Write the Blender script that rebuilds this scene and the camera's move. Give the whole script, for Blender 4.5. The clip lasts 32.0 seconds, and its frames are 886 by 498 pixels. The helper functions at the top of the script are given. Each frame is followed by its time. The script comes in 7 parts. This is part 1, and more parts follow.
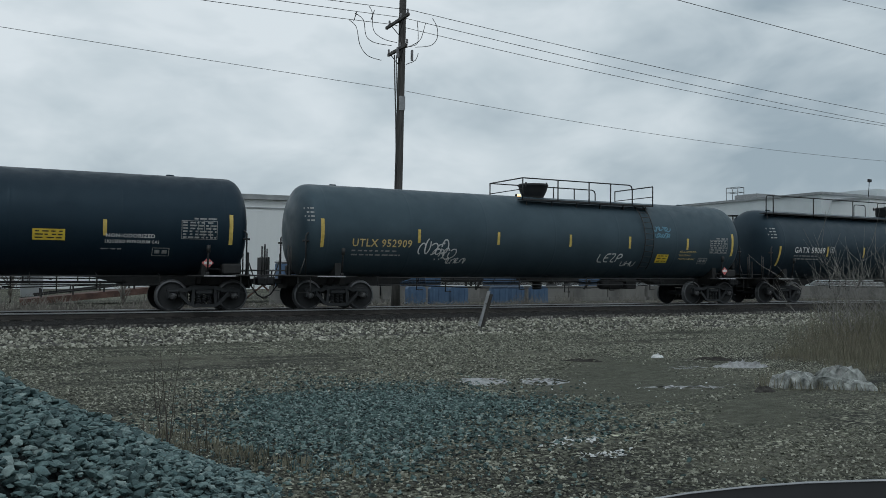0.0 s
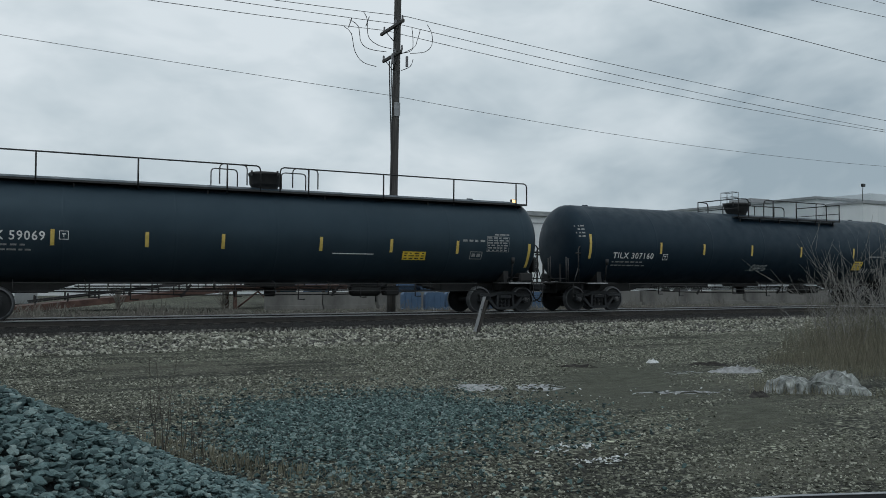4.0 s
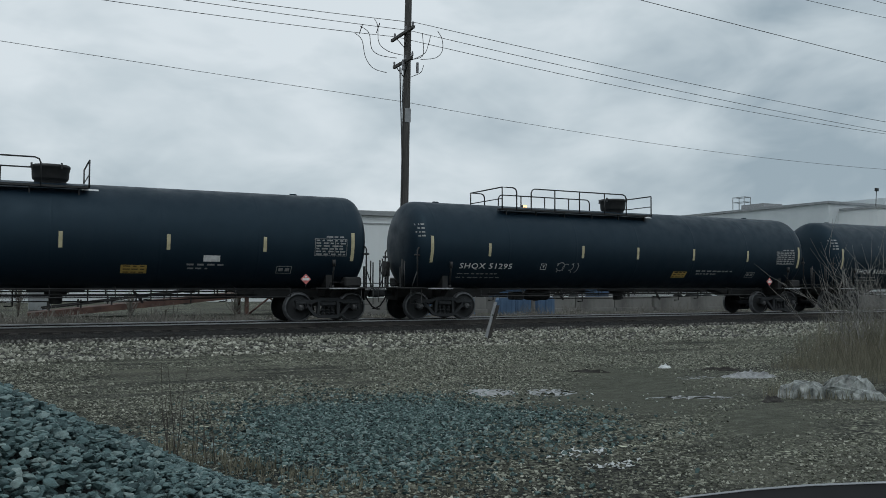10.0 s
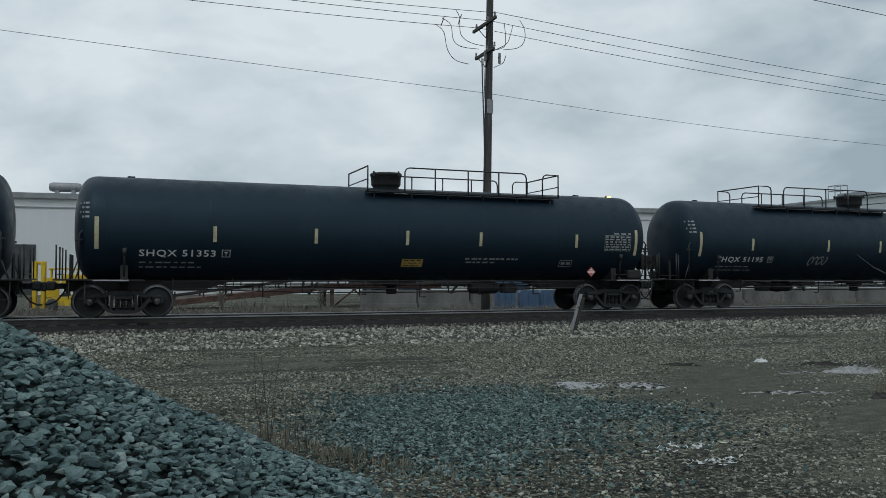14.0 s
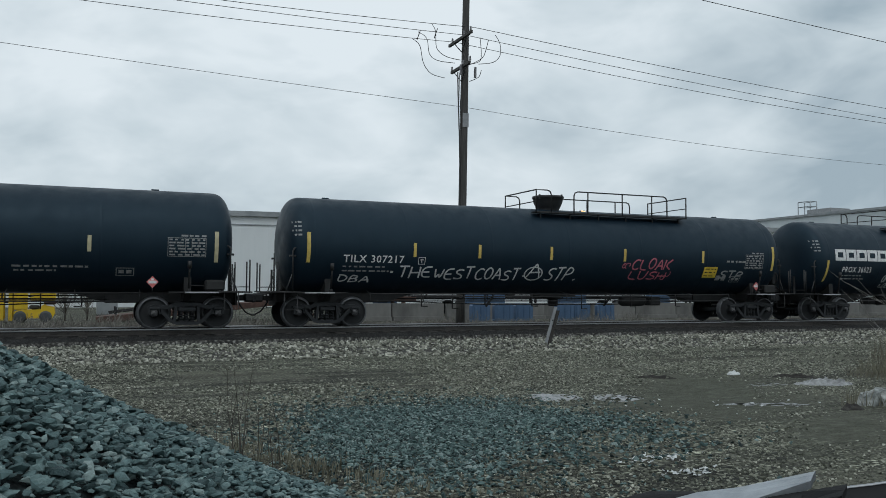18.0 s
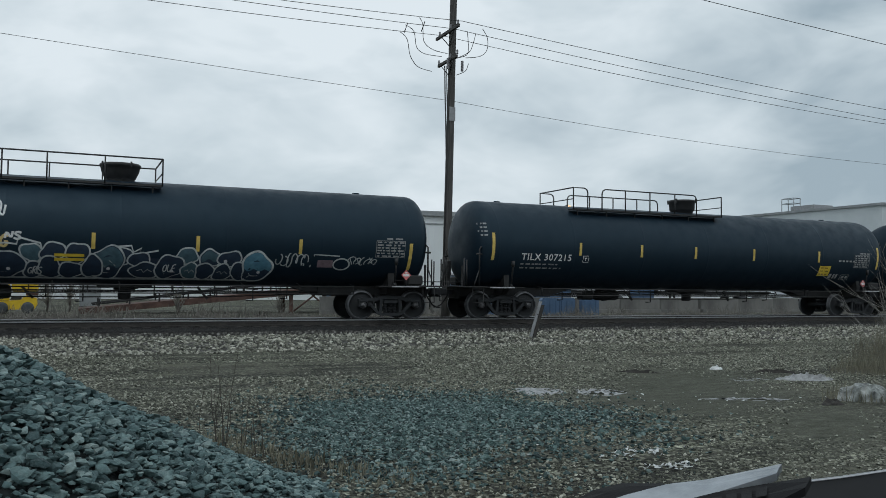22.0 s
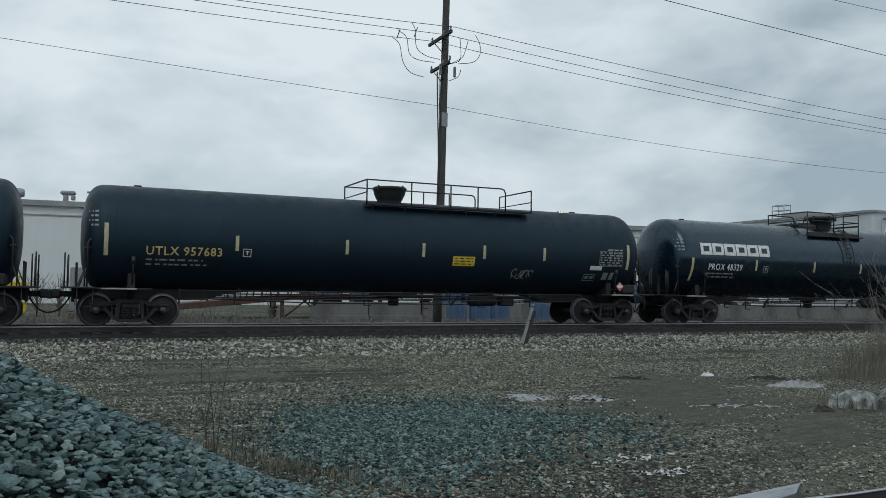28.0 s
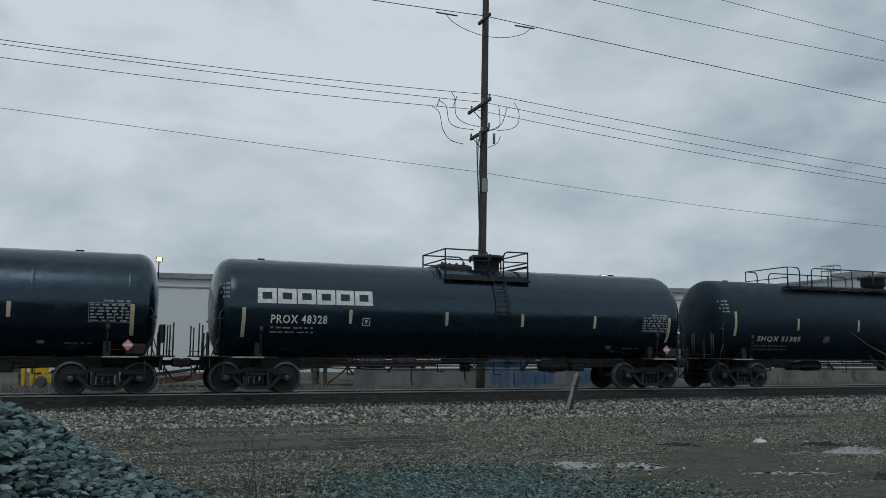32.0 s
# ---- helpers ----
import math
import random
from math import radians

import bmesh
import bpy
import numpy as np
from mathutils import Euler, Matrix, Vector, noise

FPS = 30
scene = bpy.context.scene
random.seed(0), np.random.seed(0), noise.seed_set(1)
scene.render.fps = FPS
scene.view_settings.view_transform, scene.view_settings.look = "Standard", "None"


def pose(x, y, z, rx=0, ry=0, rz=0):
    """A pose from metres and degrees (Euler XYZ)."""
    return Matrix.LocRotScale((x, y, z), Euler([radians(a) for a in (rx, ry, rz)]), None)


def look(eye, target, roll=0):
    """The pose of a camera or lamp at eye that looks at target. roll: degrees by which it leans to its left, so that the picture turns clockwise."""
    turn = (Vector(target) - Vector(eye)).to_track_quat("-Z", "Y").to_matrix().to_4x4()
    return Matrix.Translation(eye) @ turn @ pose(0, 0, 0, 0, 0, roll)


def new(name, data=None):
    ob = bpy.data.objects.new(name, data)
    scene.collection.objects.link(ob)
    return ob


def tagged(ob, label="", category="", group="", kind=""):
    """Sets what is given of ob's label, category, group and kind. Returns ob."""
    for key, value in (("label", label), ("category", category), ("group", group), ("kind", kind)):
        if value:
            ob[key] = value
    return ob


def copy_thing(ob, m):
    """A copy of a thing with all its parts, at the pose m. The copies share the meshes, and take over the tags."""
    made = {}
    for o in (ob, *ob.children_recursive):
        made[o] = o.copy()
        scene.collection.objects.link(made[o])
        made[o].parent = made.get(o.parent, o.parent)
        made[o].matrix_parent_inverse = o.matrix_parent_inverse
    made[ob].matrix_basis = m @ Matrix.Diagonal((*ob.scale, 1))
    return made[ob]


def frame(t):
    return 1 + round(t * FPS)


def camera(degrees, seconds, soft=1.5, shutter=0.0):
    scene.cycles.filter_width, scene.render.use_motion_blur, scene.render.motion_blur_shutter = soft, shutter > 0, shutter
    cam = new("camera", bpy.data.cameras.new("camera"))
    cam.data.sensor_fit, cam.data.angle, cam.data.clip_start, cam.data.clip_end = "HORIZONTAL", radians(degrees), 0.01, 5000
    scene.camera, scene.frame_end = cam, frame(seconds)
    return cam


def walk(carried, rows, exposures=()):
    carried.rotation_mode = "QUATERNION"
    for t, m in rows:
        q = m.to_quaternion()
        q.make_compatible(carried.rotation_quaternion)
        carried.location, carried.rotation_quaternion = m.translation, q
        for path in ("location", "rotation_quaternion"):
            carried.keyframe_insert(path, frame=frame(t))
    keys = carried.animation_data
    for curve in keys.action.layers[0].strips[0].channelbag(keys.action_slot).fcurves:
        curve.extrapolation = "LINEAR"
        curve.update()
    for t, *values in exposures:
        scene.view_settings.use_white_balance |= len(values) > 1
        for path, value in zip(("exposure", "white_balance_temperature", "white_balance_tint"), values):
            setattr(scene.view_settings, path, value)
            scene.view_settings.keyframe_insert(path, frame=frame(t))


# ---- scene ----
cam = camera(56.18, 32.0, soft=0.72)

# seconds, x, y, z, heading from the track's direction, pitch, roll
PATH = [
    (0.0, 0.022, -0.039, 1.248, 62.658, 1.538, 0.513),
    (0.5, 0.024, -0.036, 1.246, 62.631, 1.494, 0.478),
    (1.0, 0.024, -0.044, 1.247, 62.587, 1.493, 0.467),
    (1.5, 0.020, -0.053, 1.246, 62.496, 1.513, 0.449),
    (2.0, 0.021, -0.057, 1.249, 62.473, 1.489, 0.468),
    (2.5, 0.019, -0.056, 1.249, 62.403, 1.541, 0.465),
    (3.0, 0.020, -0.052, 1.250, 62.377, 1.669, 0.435),
    (3.5, 0.012, -0.061, 1.257, 62.354, 1.787, 0.385),
    (5.5, 0.018, -0.047, 1.264, 62.296, 2.237, 0.228),
    (6.0, 0.013, -0.055, 1.259, 62.209, 2.286, 0.233),
    (6.5, 0.016, -0.062, 1.256, 62.212, 2.356, 0.240),
    (7.0, 0.015, -0.051, 1.250, 62.193, 2.388, 0.210),
    (7.5, 0.019, -0.046, 1.252, 62.250, 2.370, 0.227),
    (8.0, 0.020, -0.047, 1.251, 62.326, 2.345, 0.162),
    (8.5, 0.019, -0.043, 1.248, 62.413, 2.342, 0.184),
    (9.0, 0.013, -0.062, 1.251, 62.399, 2.331, 0.177),
    (9.5, 0.012, -0.070, 1.244, 62.533, 2.327, 0.179),
    (10.0, 0.018, -0.051, 1.244, 63.101, 2.329, 0.220),
    (10.5, 0.018, -0.029, 1.245, 63.593, 2.385, 0.278),
    (11.0, 0.017, -0.032, 1.251, 63.975, 2.409, 0.307),
    (11.5, 0.019, -0.041, 1.250, 64.334, 2.452, 0.273),
    (12.0, 0.019, -0.048, 1.247, 64.579, 2.430, 0.294),
    (12.5, 0.012, -0.031, 1.247, 64.749, 2.323, 0.211),
    (13.0, -0.000, -0.000, 1.234, 65.047, 2.353, -0.020),
    (13.5, -0.007, 0.052, 1.219, 66.414, 2.335, -0.028),
    (14.0, 0.002, 0.089, 1.214, 68.711, 1.813, 0.120),
    (14.5, 0.018, 0.103, 1.188, 70.674, 1.667, -0.272),
    (15.0, 0.014, 0.103, 1.177, 69.735, 1.479, -0.464),
    (15.5, 0.019, 0.154, 1.180, 66.453, 0.872, -0.278),
    (17.5, 0.005, 0.114, 1.182, 66.750, 2.495, 0.320),
    (18.0, 0.005, 0.117, 1.180, 66.980, 2.779, 0.307),
    (18.5, 0.008, 0.105, 1.182, 67.074, 2.828, 0.370),
    (19.0, 0.006, 0.109, 1.179, 66.890, 2.765, 0.445),
    (19.5, 0.007, 0.103, 1.179, 66.659, 2.732, 0.441),
    (20.0, 0.008, 0.102, 1.177, 66.401, 2.706, 0.496),
    (20.5, 0.005, 0.108, 1.177, 66.250, 2.632, 0.568),
    (21.0, 0.005, 0.101, 1.179, 66.148, 2.534, 0.599),
    (21.5, 0.005, 0.109, 1.177, 66.074, 2.436, 0.647),
    (22.0, 0.009, 0.111, 1.180, 65.994, 2.354, 0.691),
    (22.5, 0.006, 0.110, 1.181, 65.864, 2.297, 0.715),
    (23.0, 0.005, 0.101, 1.177, 65.777, 2.291, 0.707),
    (23.5, 0.002, 0.103, 1.179, 65.583, 2.273, 0.757),
    (24.0, 0.003, 0.093, 1.173, 65.498, 2.250, 0.762),
    (24.5, 0.005, 0.104, 1.177, 65.420, 2.159, 0.819),
    (25.0, 0.006, 0.112, 1.176, 65.388, 2.112, 0.876),
    (25.5, 0.004, 0.109, 1.183, 65.247, 2.089, 0.911),
    (27.5, 0.003, 0.111, 1.181, 64.903, 2.079, 0.968),
    (28.0, 0.008, 0.129, 1.183, 65.425, 2.748, 0.856),
    (28.5, 0.001, 0.135, 1.183, 67.429, 6.738, 0.308),
    (29.0, 0.004, 0.108, 1.184, 68.163, 7.860, 0.098),
    (29.5, 0.001, 0.091, 1.181, 68.475, 7.714, 0.171),
    (30.0, 0.004, 0.110, 1.183, 68.566, 7.589, 0.232),
    (30.5, 0.006, 0.112, 1.180, 68.582, 7.528, 0.266),
    (31.0, 0.007, 0.100, 1.186, 68.590, 7.388, 0.340),
    (31.5, 0.006, 0.104, 1.185, 68.466, 7.278, 0.332),
    (32.0, 0.007, 0.101, 1.180, 68.376, 7.217, 0.347),
]


def eye_pose(x, y, z, heading, pitch, roll):
    return pose(x, y, z, 90 + pitch, 0, heading - 90) @ pose(0, 0, 0, 0, 0, roll)


walk(cam, [(t, eye_pose(*p)) for t, *p in PATH], [(0.0, 0.05, 6500, 10), (13.0, 0.05, 6500, 10), (17.5, 0.18, 6500, 10), (25.5, 0.17, 6480, 10), (28.0, 0.13, 6500, 10), (29.0, -0.16, 6360, 10), (32.0, -0.16, 6360, 10)])

# ---- light: a closed overcast sky, with a wide soft sun behind it ----
world = bpy.data.worlds.new("overcast")
scene.world = world
world.use_nodes = True
wt = world.node_tree
wt.nodes.clear()


def wnode(kind, **kw):
    n = wt.nodes.new(kind)
    for key, value in kw.items():
        if key == "blend":
            n.blend_type = value
        elif key == "data":
            n.data_type = value
        else:
            n.inputs[key].default_value = value
    return n


sky = wt.nodes.new("ShaderNodeTexSky")
sky.sky_type, sky.sun_disc = "NISHITA", False
sky.sun_elevation, sky.sun_rotation = radians(38), radians(200)
sky.air_density, sky.dust_density = 1.0, 4.0
coord = wt.nodes.new("ShaderNodeTexCoord")
stretch = wt.nodes.new("ShaderNodeMapping")
stretch.inputs["Scale"].default_value = (1.0, 1.0, 2.1)
stretch.inputs["Location"].default_value = (0.35, 0.1, 0.55)
wt.links.new(coord.outputs["Generated"], stretch.inputs["Vector"])
big = wnode("ShaderNodeTexNoise", Scale=2.3, Detail=5.0, Roughness=0.5, Distortion=0.25)
fine = wnode("ShaderNodeTexNoise", Scale=6.5, Detail=4.0, Roughness=0.55, Distortion=0.4)
for n in (big, fine):
    wt.links.new(stretch.outputs["Vector"], n.inputs["Vector"])
both = wt.nodes.new("ShaderNodeMath")
both.operation = "MULTIPLY_ADD"
both.inputs[1].default_value = 0.35
wt.links.new(fine.outputs["Fac"], both.inputs[0])
wt.links.new(big.outputs["Fac"], both.inputs[2])
ramp = wt.nodes.new("ShaderNodeValToRGB")
ramp.color_ramp.elements[0].position, ramp.color_ramp.elements[0].color = 0.47, (0.32, 0.405, 0.465, 1)
ramp.color_ramp.elements[1].position, ramp.color_ramp.elements[1].color = 0.77, (0.70, 0.775, 0.82, 1)
mid = ramp.color_ramp.elements.new(0.64)
mid.color = (0.545, 0.63, 0.68, 1)
# the deck of cloud is thicker towards the east
east = wt.nodes.new("ShaderNodeVectorMath")
east.operation = "DOT_PRODUCT"
east.inputs[1].default_value = (0.78, 0.36, -0.95)
wt.links.new(coord.outputs["Generated"], east.inputs[0])
thick = wt.nodes.new("ShaderNodeMapRange")
thick.interpolation_type = "SMOOTHSTEP"
thick.inputs["From Min"].default_value, thick.inputs["From Max"].default_value = 0.42, 0.80
thick.inputs["To Min"].default_value, thick.inputs["To Max"].default_value = 0.0, -0.085
wt.links.new(east.outputs["Value"], thick.inputs["Value"])
deck = wt.nodes.new("ShaderNodeMath")
deck.operation = "ADD"
wt.links.new(both.outputs[0], deck.inputs[0])
wt.links.new(thick.outputs["Result"], deck.inputs[1])
wt.links.new(deck.outputs[0], ramp.inputs["Fac"])
cloud = wnode("ShaderNodeBackground", Strength=0.98)
wt.links.new(ramp.outputs["Color"], cloud.inputs["Color"])
clear = wnode("ShaderNodeBackground", Strength=0.05)
wt.links.new(sky.outputs["Color"], clear.inputs["Color"])
cover = wnode("ShaderNodeMixShader")
cover.inputs["Fac"].default_value = 0.93
wt.links.new(clear.outputs[0], cover.inputs[1])
wt.links.new(cloud.outputs[0], cover.inputs[2])
wout = wt.nodes.new("ShaderNodeOutputWorld")
wt.links.new(cover.outputs[0], wout.inputs["Surface"])

sun = new("sun", bpy.data.lights.new("sun", "SUN"))
sun.data.energy, sun.data.angle, sun.data.color = 0.5, radians(25), (0.96, 0.98, 1.0)
sun.matrix_world = look((0, 0, 60), (20, 40, 0))

# ---- materials ----


class Mat:
    """A node material: a principled surface with colour from two scales of noise and a fine bump."""

    def __init__(self, name, rough=0.8, metal=0.0, spec=0.5):
        self.m = bpy.data.materials.new(name)
        self.m.use_nodes = True
        self.t = self.m.node_tree
        self.b = self.t.nodes["Principled BSDF"]
        self.b.inputs["Roughness"].default_value = rough
        self.b.inputs["Metallic"].default_value = metal
        self.b.inputs["Specular IOR Level"].default_value = spec
        self.c = self.t.nodes.new("ShaderNodeTexCoord")

    def noise(self, scale, detail=4.0, rough=0.55, stretch=None, space="Object", distort=0.0):
        n = self.t.nodes.new("ShaderNodeTexNoise")
        n.inputs["Scale"].default_value, n.inputs["Detail"].default_value = scale, detail
        n.inputs["Roughness"].default_value, n.inputs["Distortion"].default_value = rough, distort
        src = self.c.outputs[space]
        if stretch:
            mp = self.t.nodes.new("ShaderNodeMapping")
            mp.inputs["Scale"].default_value = stretch
            self.t.links.new(src, mp.inputs["Vector"])
            src = mp.outputs["Vector"]
        self.t.links.new(src, n.inputs["Vector"])
        return n.outputs["Fac"]

    def ramp(self, fac, *stops):
        r = self.t.nodes.new("ShaderNodeValToRGB")
        e = r.color_ramp.elements
        while len(e) < len(stops):
            e.new(0.5)
        for el, (p, col) in zip(e, stops):
            el.position, el.color = p, (*col, 1) if len(col) == 3 else col
        self.t.links.new(fac, r.inputs["Fac"])
        return r.outputs["Color"]

    def mix(self, fac, a, b, blend="MIX"):
        n = self.t.nodes.new("ShaderNodeMix")
        n.data_type, n.blend_type = "RGBA", blend
        for slot, v in ((0, fac), (6, a), (7, b)):
            if isinstance(v, (int, float)):
                n.inputs[slot].default_value = v
            elif isinstance(v, tuple):
                n.inputs[slot].default_value = (*v, 1)
            else:
                self.t.links.new(v, n.inputs[slot])
        return n.outputs[2]

    def base(self, v):
        if isinstance(v, tuple):
            self.b.inputs["Base Color"].default_value = (*v, 1)
        else:
            self.t.links.new(v, self.b.inputs["Base Color"])
        return self

    def rough(self, v):
        self.t.links.new(v, self.b.inputs["Roughness"])
        return self

    def bump(self, fac, strength=0.3, dist=0.01):
        n = self.t.nodes.new("ShaderNodeBump")
        n.inputs["Strength"].default_value, n.inputs["Distance"].default_value = strength, dist
        self.t.links.new(fac, n.inputs["Height"])
        self.t.links.new(n.outputs["Normal"], self.b.inputs["Normal"])
        return self

    def island(self):
        return self.t.nodes.new("ShaderNodeNewGeometry").outputs["Random Per Island"]

    def objrand(self):
        return self.t.nodes.new("ShaderNodeObjectInfo").outputs["Random"]


def simple(name, a, b, scale=3.0, rough=0.7, metal=0.0, bump=0.15, spec=0.5, stretch=None):
    k = Mat(name, rough, metal, spec)
    k.base(k.ramp(k.noise(scale, 6, 0.6, stretch), (0.32, a), (0.72, b)))
    k.bump(k.noise(scale * 14, 3), bump, 0.004)
    return k.m


def tank_paint(name, dark, light, rough, spec=0.32):
    """Painted steel: dust on the shoulders, faint vertical wash streaks, dull patches."""
    k = Mat(name, rough, 0.0, spec)
    streak = k.noise(1.6, 6, 0.6, (1.0, 0.35, 0.12))
    patch = k.noise(0.7, 5, 0.6)
    col = k.mix(k.ramp(patch, (0.35, (0, 0, 0)), (0.75, (1, 1, 1))), dark, light)
    col = k.mix(k.ramp(streak, (0.5, (0, 0, 0)), (0.78, (0.2, 0.2, 0.2))), col, tuple(0.8 * c + 0.010 for c in light))
    k.base(col)
    k.b.inputs["Specular Tint"].default_value = (0.60, 0.85, 1.0, 1)
    k.rough(k.ramp(k.noise(2.2, 6), (0.3, (rough - 0.1,) * 3), (0.7, (rough + 0.14,) * 3)))
    k.bump(k.noise(1.3, 3), 0.05, 0.02)
    return k.m


BLACK = tank_paint("black_tank_paint", (0.0057, 0.0134, 0.0225), (0.0086, 0.0182, 0.0290), 0.48)
GREY = tank_paint("dark_grey_tank_paint", (0.0020, 0.0072, 0.0155), (0.0036, 0.0104, 0.0200), 0.22, 0.74)
SLATE = tank_paint("slate_tank_paint", (0.015, 0.026, 0.036), (0.023, 0.037, 0.049), 0.42)
GREEN = tank_paint("worn_charcoal_tank_paint", (0.031, 0.049, 0.062), (0.049, 0.073, 0.088), 0.44)
IRON = simple("black_underframe_iron", (0.006, 0.007, 0.008), (0.016, 0.016, 0.016), 5, 0.7, 0.0, 0.3)
RAILING = simple("black_handrail_steel", (0.008, 0.009, 0.010), (0.018, 0.019, 0.02), 6, 0.55)
CAST = simple("dusty_cast_steel", (0.006, 0.008, 0.010), (0.017, 0.020, 0.023), 6, 0.75, 0.0, 0.3)
WHEEL = simple("worn_wheel_steel", (0.005, 0.0065, 0.008), (0.012, 0.0145, 0.017), 4, 0.7, 0.0)
TREAD = simple("polished_tread_steel", (0.06, 0.065, 0.07), (0.14, 0.147, 0.155), 6, 0.45, 0.5)
CAP = simple("grey_bearing_cap", (0.045, 0.047, 0.05), (0.11, 0.112, 0.115), 12, 0.5, 0.4)
WHITE = simple("white_stencil_paint", (0.50, 0.51, 0.51), (0.74, 0.75, 0.75), 9, 0.6)
FADED = simple("faded_stencil_paint", (0.16, 0.17, 0.17), (0.34, 0.35, 0.35), 14, 0.7)
GOLD = simple("gold_stencil_paint", (0.42, 0.32, 0.12), (0.62, 0.50, 0.22), 9, 0.6)
STRIPE_Y = simple("yellow_reflective_tape", (0.42, 0.30, 0.06), (0.66, 0.50, 0.14), 6, 0.45)
STRIPE_P = simple("dusty_reflective_tape", (0.34, 0.31, 0.19), (0.55, 0.50, 0.32), 6, 0.5)
PLACARD_Y = simple("yellow_placard_paint", (0.50, 0.36, 0.03), (0.70, 0.52, 0.06), 5, 0.5)
PLACARD_O = simple("ochre_placard_paint", (0.34, 0.23, 0.06), (0.46, 0.32, 0.09), 5, 0.6)
RED = simple("red_hazard_paint", (0.45, 0.10, 0.10), (0.60, 0.16, 0.15), 6, 0.55)
PINK = simple("pink_spray_paint", (0.34, 0.08, 0.12), (0.52, 0.16, 0.20), 9, 0.7)
SPRAY = simple("white_spray_paint", (0.40, 0.42, 0.42), (0.70, 0.72, 0.72), 7, 0.7)
SPRAY_PALE = simple("pale_grey_spray_paint", (0.24, 0.27, 0.27), (0.46, 0.50, 0.50), 4, 0.7)
SPRAY_DIM = simple("thin_grey_spray_paint", (0.18, 0.19, 0.20), (0.36, 0.38, 0.38), 7, 0.7)
SPRAY_RIM = simple("cloudy_white_spray_paint", (0.28, 0.31, 0.32), (0.58, 0.62, 0.62), 5, 0.7)
SPRAY_NAVY = simple("navy_spray_paint", (0.007, 0.017, 0.036), (0.015, 0.034, 0.062), 5, 0.65)
SPRAY_TEAL = simple("dim_teal_spray_paint", (0.03, 0.065, 0.085), (0.06, 0.12, 0.15), 6, 0.65)
SPRAY_ROSE = simple("dusty_rose_spray_paint", (0.12, 0.085, 0.10), (0.22, 0.16, 0.185), 8, 0.7)
SPRAY_BLUE = simple("blue_spray_paint", (0.05, 0.14, 0.20), (0.10, 0.24, 0.32), 5, 0.65)
RAILSTEEL = simple("rusty_rail_side", (0.018, 0.017, 0.016), (0.045, 0.041, 0.037), 7, 0.8)
RAILHEAD = simple("bright_rail_head", (0.34, 0.35, 0.36), (0.52, 0.53, 0.54), 2, 0.34, 0.9, 0.05, stretch=(0.05, 3, 1))
TIE = simple("weathered_timber", (0.018, 0.017, 0.016), (0.060, 0.056, 0.050), 8, 0.9, 0, 0.5, stretch=(4, 0.6, 4))
POLEWOOD = simple("grey_pole_wood", (0.034, 0.034, 0.033), (0.095, 0.092, 0.088), 5, 0.9, 0, 0.4, stretch=(6, 6, 0.25))
CABLE = simple("dark_cable", (0.02, 0.021, 0.022), (0.05, 0.052, 0.054), 3, 0.6)
ALU = simple("dull_aluminium_cable", (0.10, 0.105, 0.11), (0.2, 0.205, 0.21), 3, 0.5, 0.5)
CERAMIC = simple("grey_insulator", (0.10, 0.10, 0.11), (0.22, 0.22, 0.23), 8, 0.35)
PLATE = simple("galvanised_plate", (0.20, 0.21, 0.22), (0.34, 0.35, 0.36), 5, 0.5, 0.3)
SIDING = simple("white_metal_siding", (0.56, 0.60, 0.61), (0.68, 0.71, 0.72), 0.25, 0.6, 0, 0.05, stretch=(1, 1, 0.2))
SIDING2 = simple("pale_grey_siding", (0.46, 0.51, 0.53), (0.58, 0.62, 0.64), 0.2, 0.65, 0, 0.05)
COPING = simple("grey_roof_coping", (0.19, 0.21, 0.22), (0.30, 0.32, 0.33), 1, 0.6)
DARKPANEL = simple("dark_door_panel", (0.03, 0.035, 0.04), (0.06, 0.07, 0.075), 1, 0.6)
BLUE = simple("blue_container_paint", (0.042, 0.085, 0.155), (0.085, 0.155, 0.26), 1.2, 0.55)
YELLOW = simple("yellow_machine_paint", (0.50, 0.33, 0.01), (0.68, 0.47, 0.02), 1.5, 0.5)
RUST = simple("rusty_steel_frame", (0.045, 0.024, 0.019), (0.115, 0.066, 0.052), 3, 0.85)
CONCRETE = simple("grey_concrete", (0.085, 0.085, 0.082), (0.22, 0.22, 0.208), 0.8, 0.9, 0, 0.4, stretch=(1, 1, 0.4))
SLUSH = simple("wet_grey_slush", (0.13, 0.136, 0.138), (0.42, 0.435, 0.44), 9, 0.6, 0, 0.5)
SNOW = simple("grimy_snow", (0.09, 0.095, 0.09), (0.36, 0.375, 0.37), 11, 0.7, 0, 0.5)
ICE = simple("dull_white_ice", (0.34, 0.36, 0.36), (0.70, 0.72, 0.72), 20, 0.5, 0, 0.3)
STEP = simple("pale_worn_step_edge", (0.22, 0.23, 0.24), (0.42, 0.43, 0.44), 9, 0.6)
# the dark blotches are mud and also shade of the folds, painted in
TARP = simple("mud_streaked_white_plastic", (0.020, 0.024, 0.022), (0.40, 0.43, 0.41), 8.0, 0.4, 0, 0.3)
STRAW = simple("dry_straw", (0.088, 0.086, 0.060), (0.215, 0.206, 0.152), 6, 0.9)
STRAWBROWN = simple("brown_dead_grass", (0.090, 0.086, 0.062), (0.205, 0.192, 0.142), 6, 0.9)
SCRUB = simple("dead_scrub_stems", (0.09, 0.087, 0.078), (0.24, 0.23, 0.205), 2.5, 0.95)
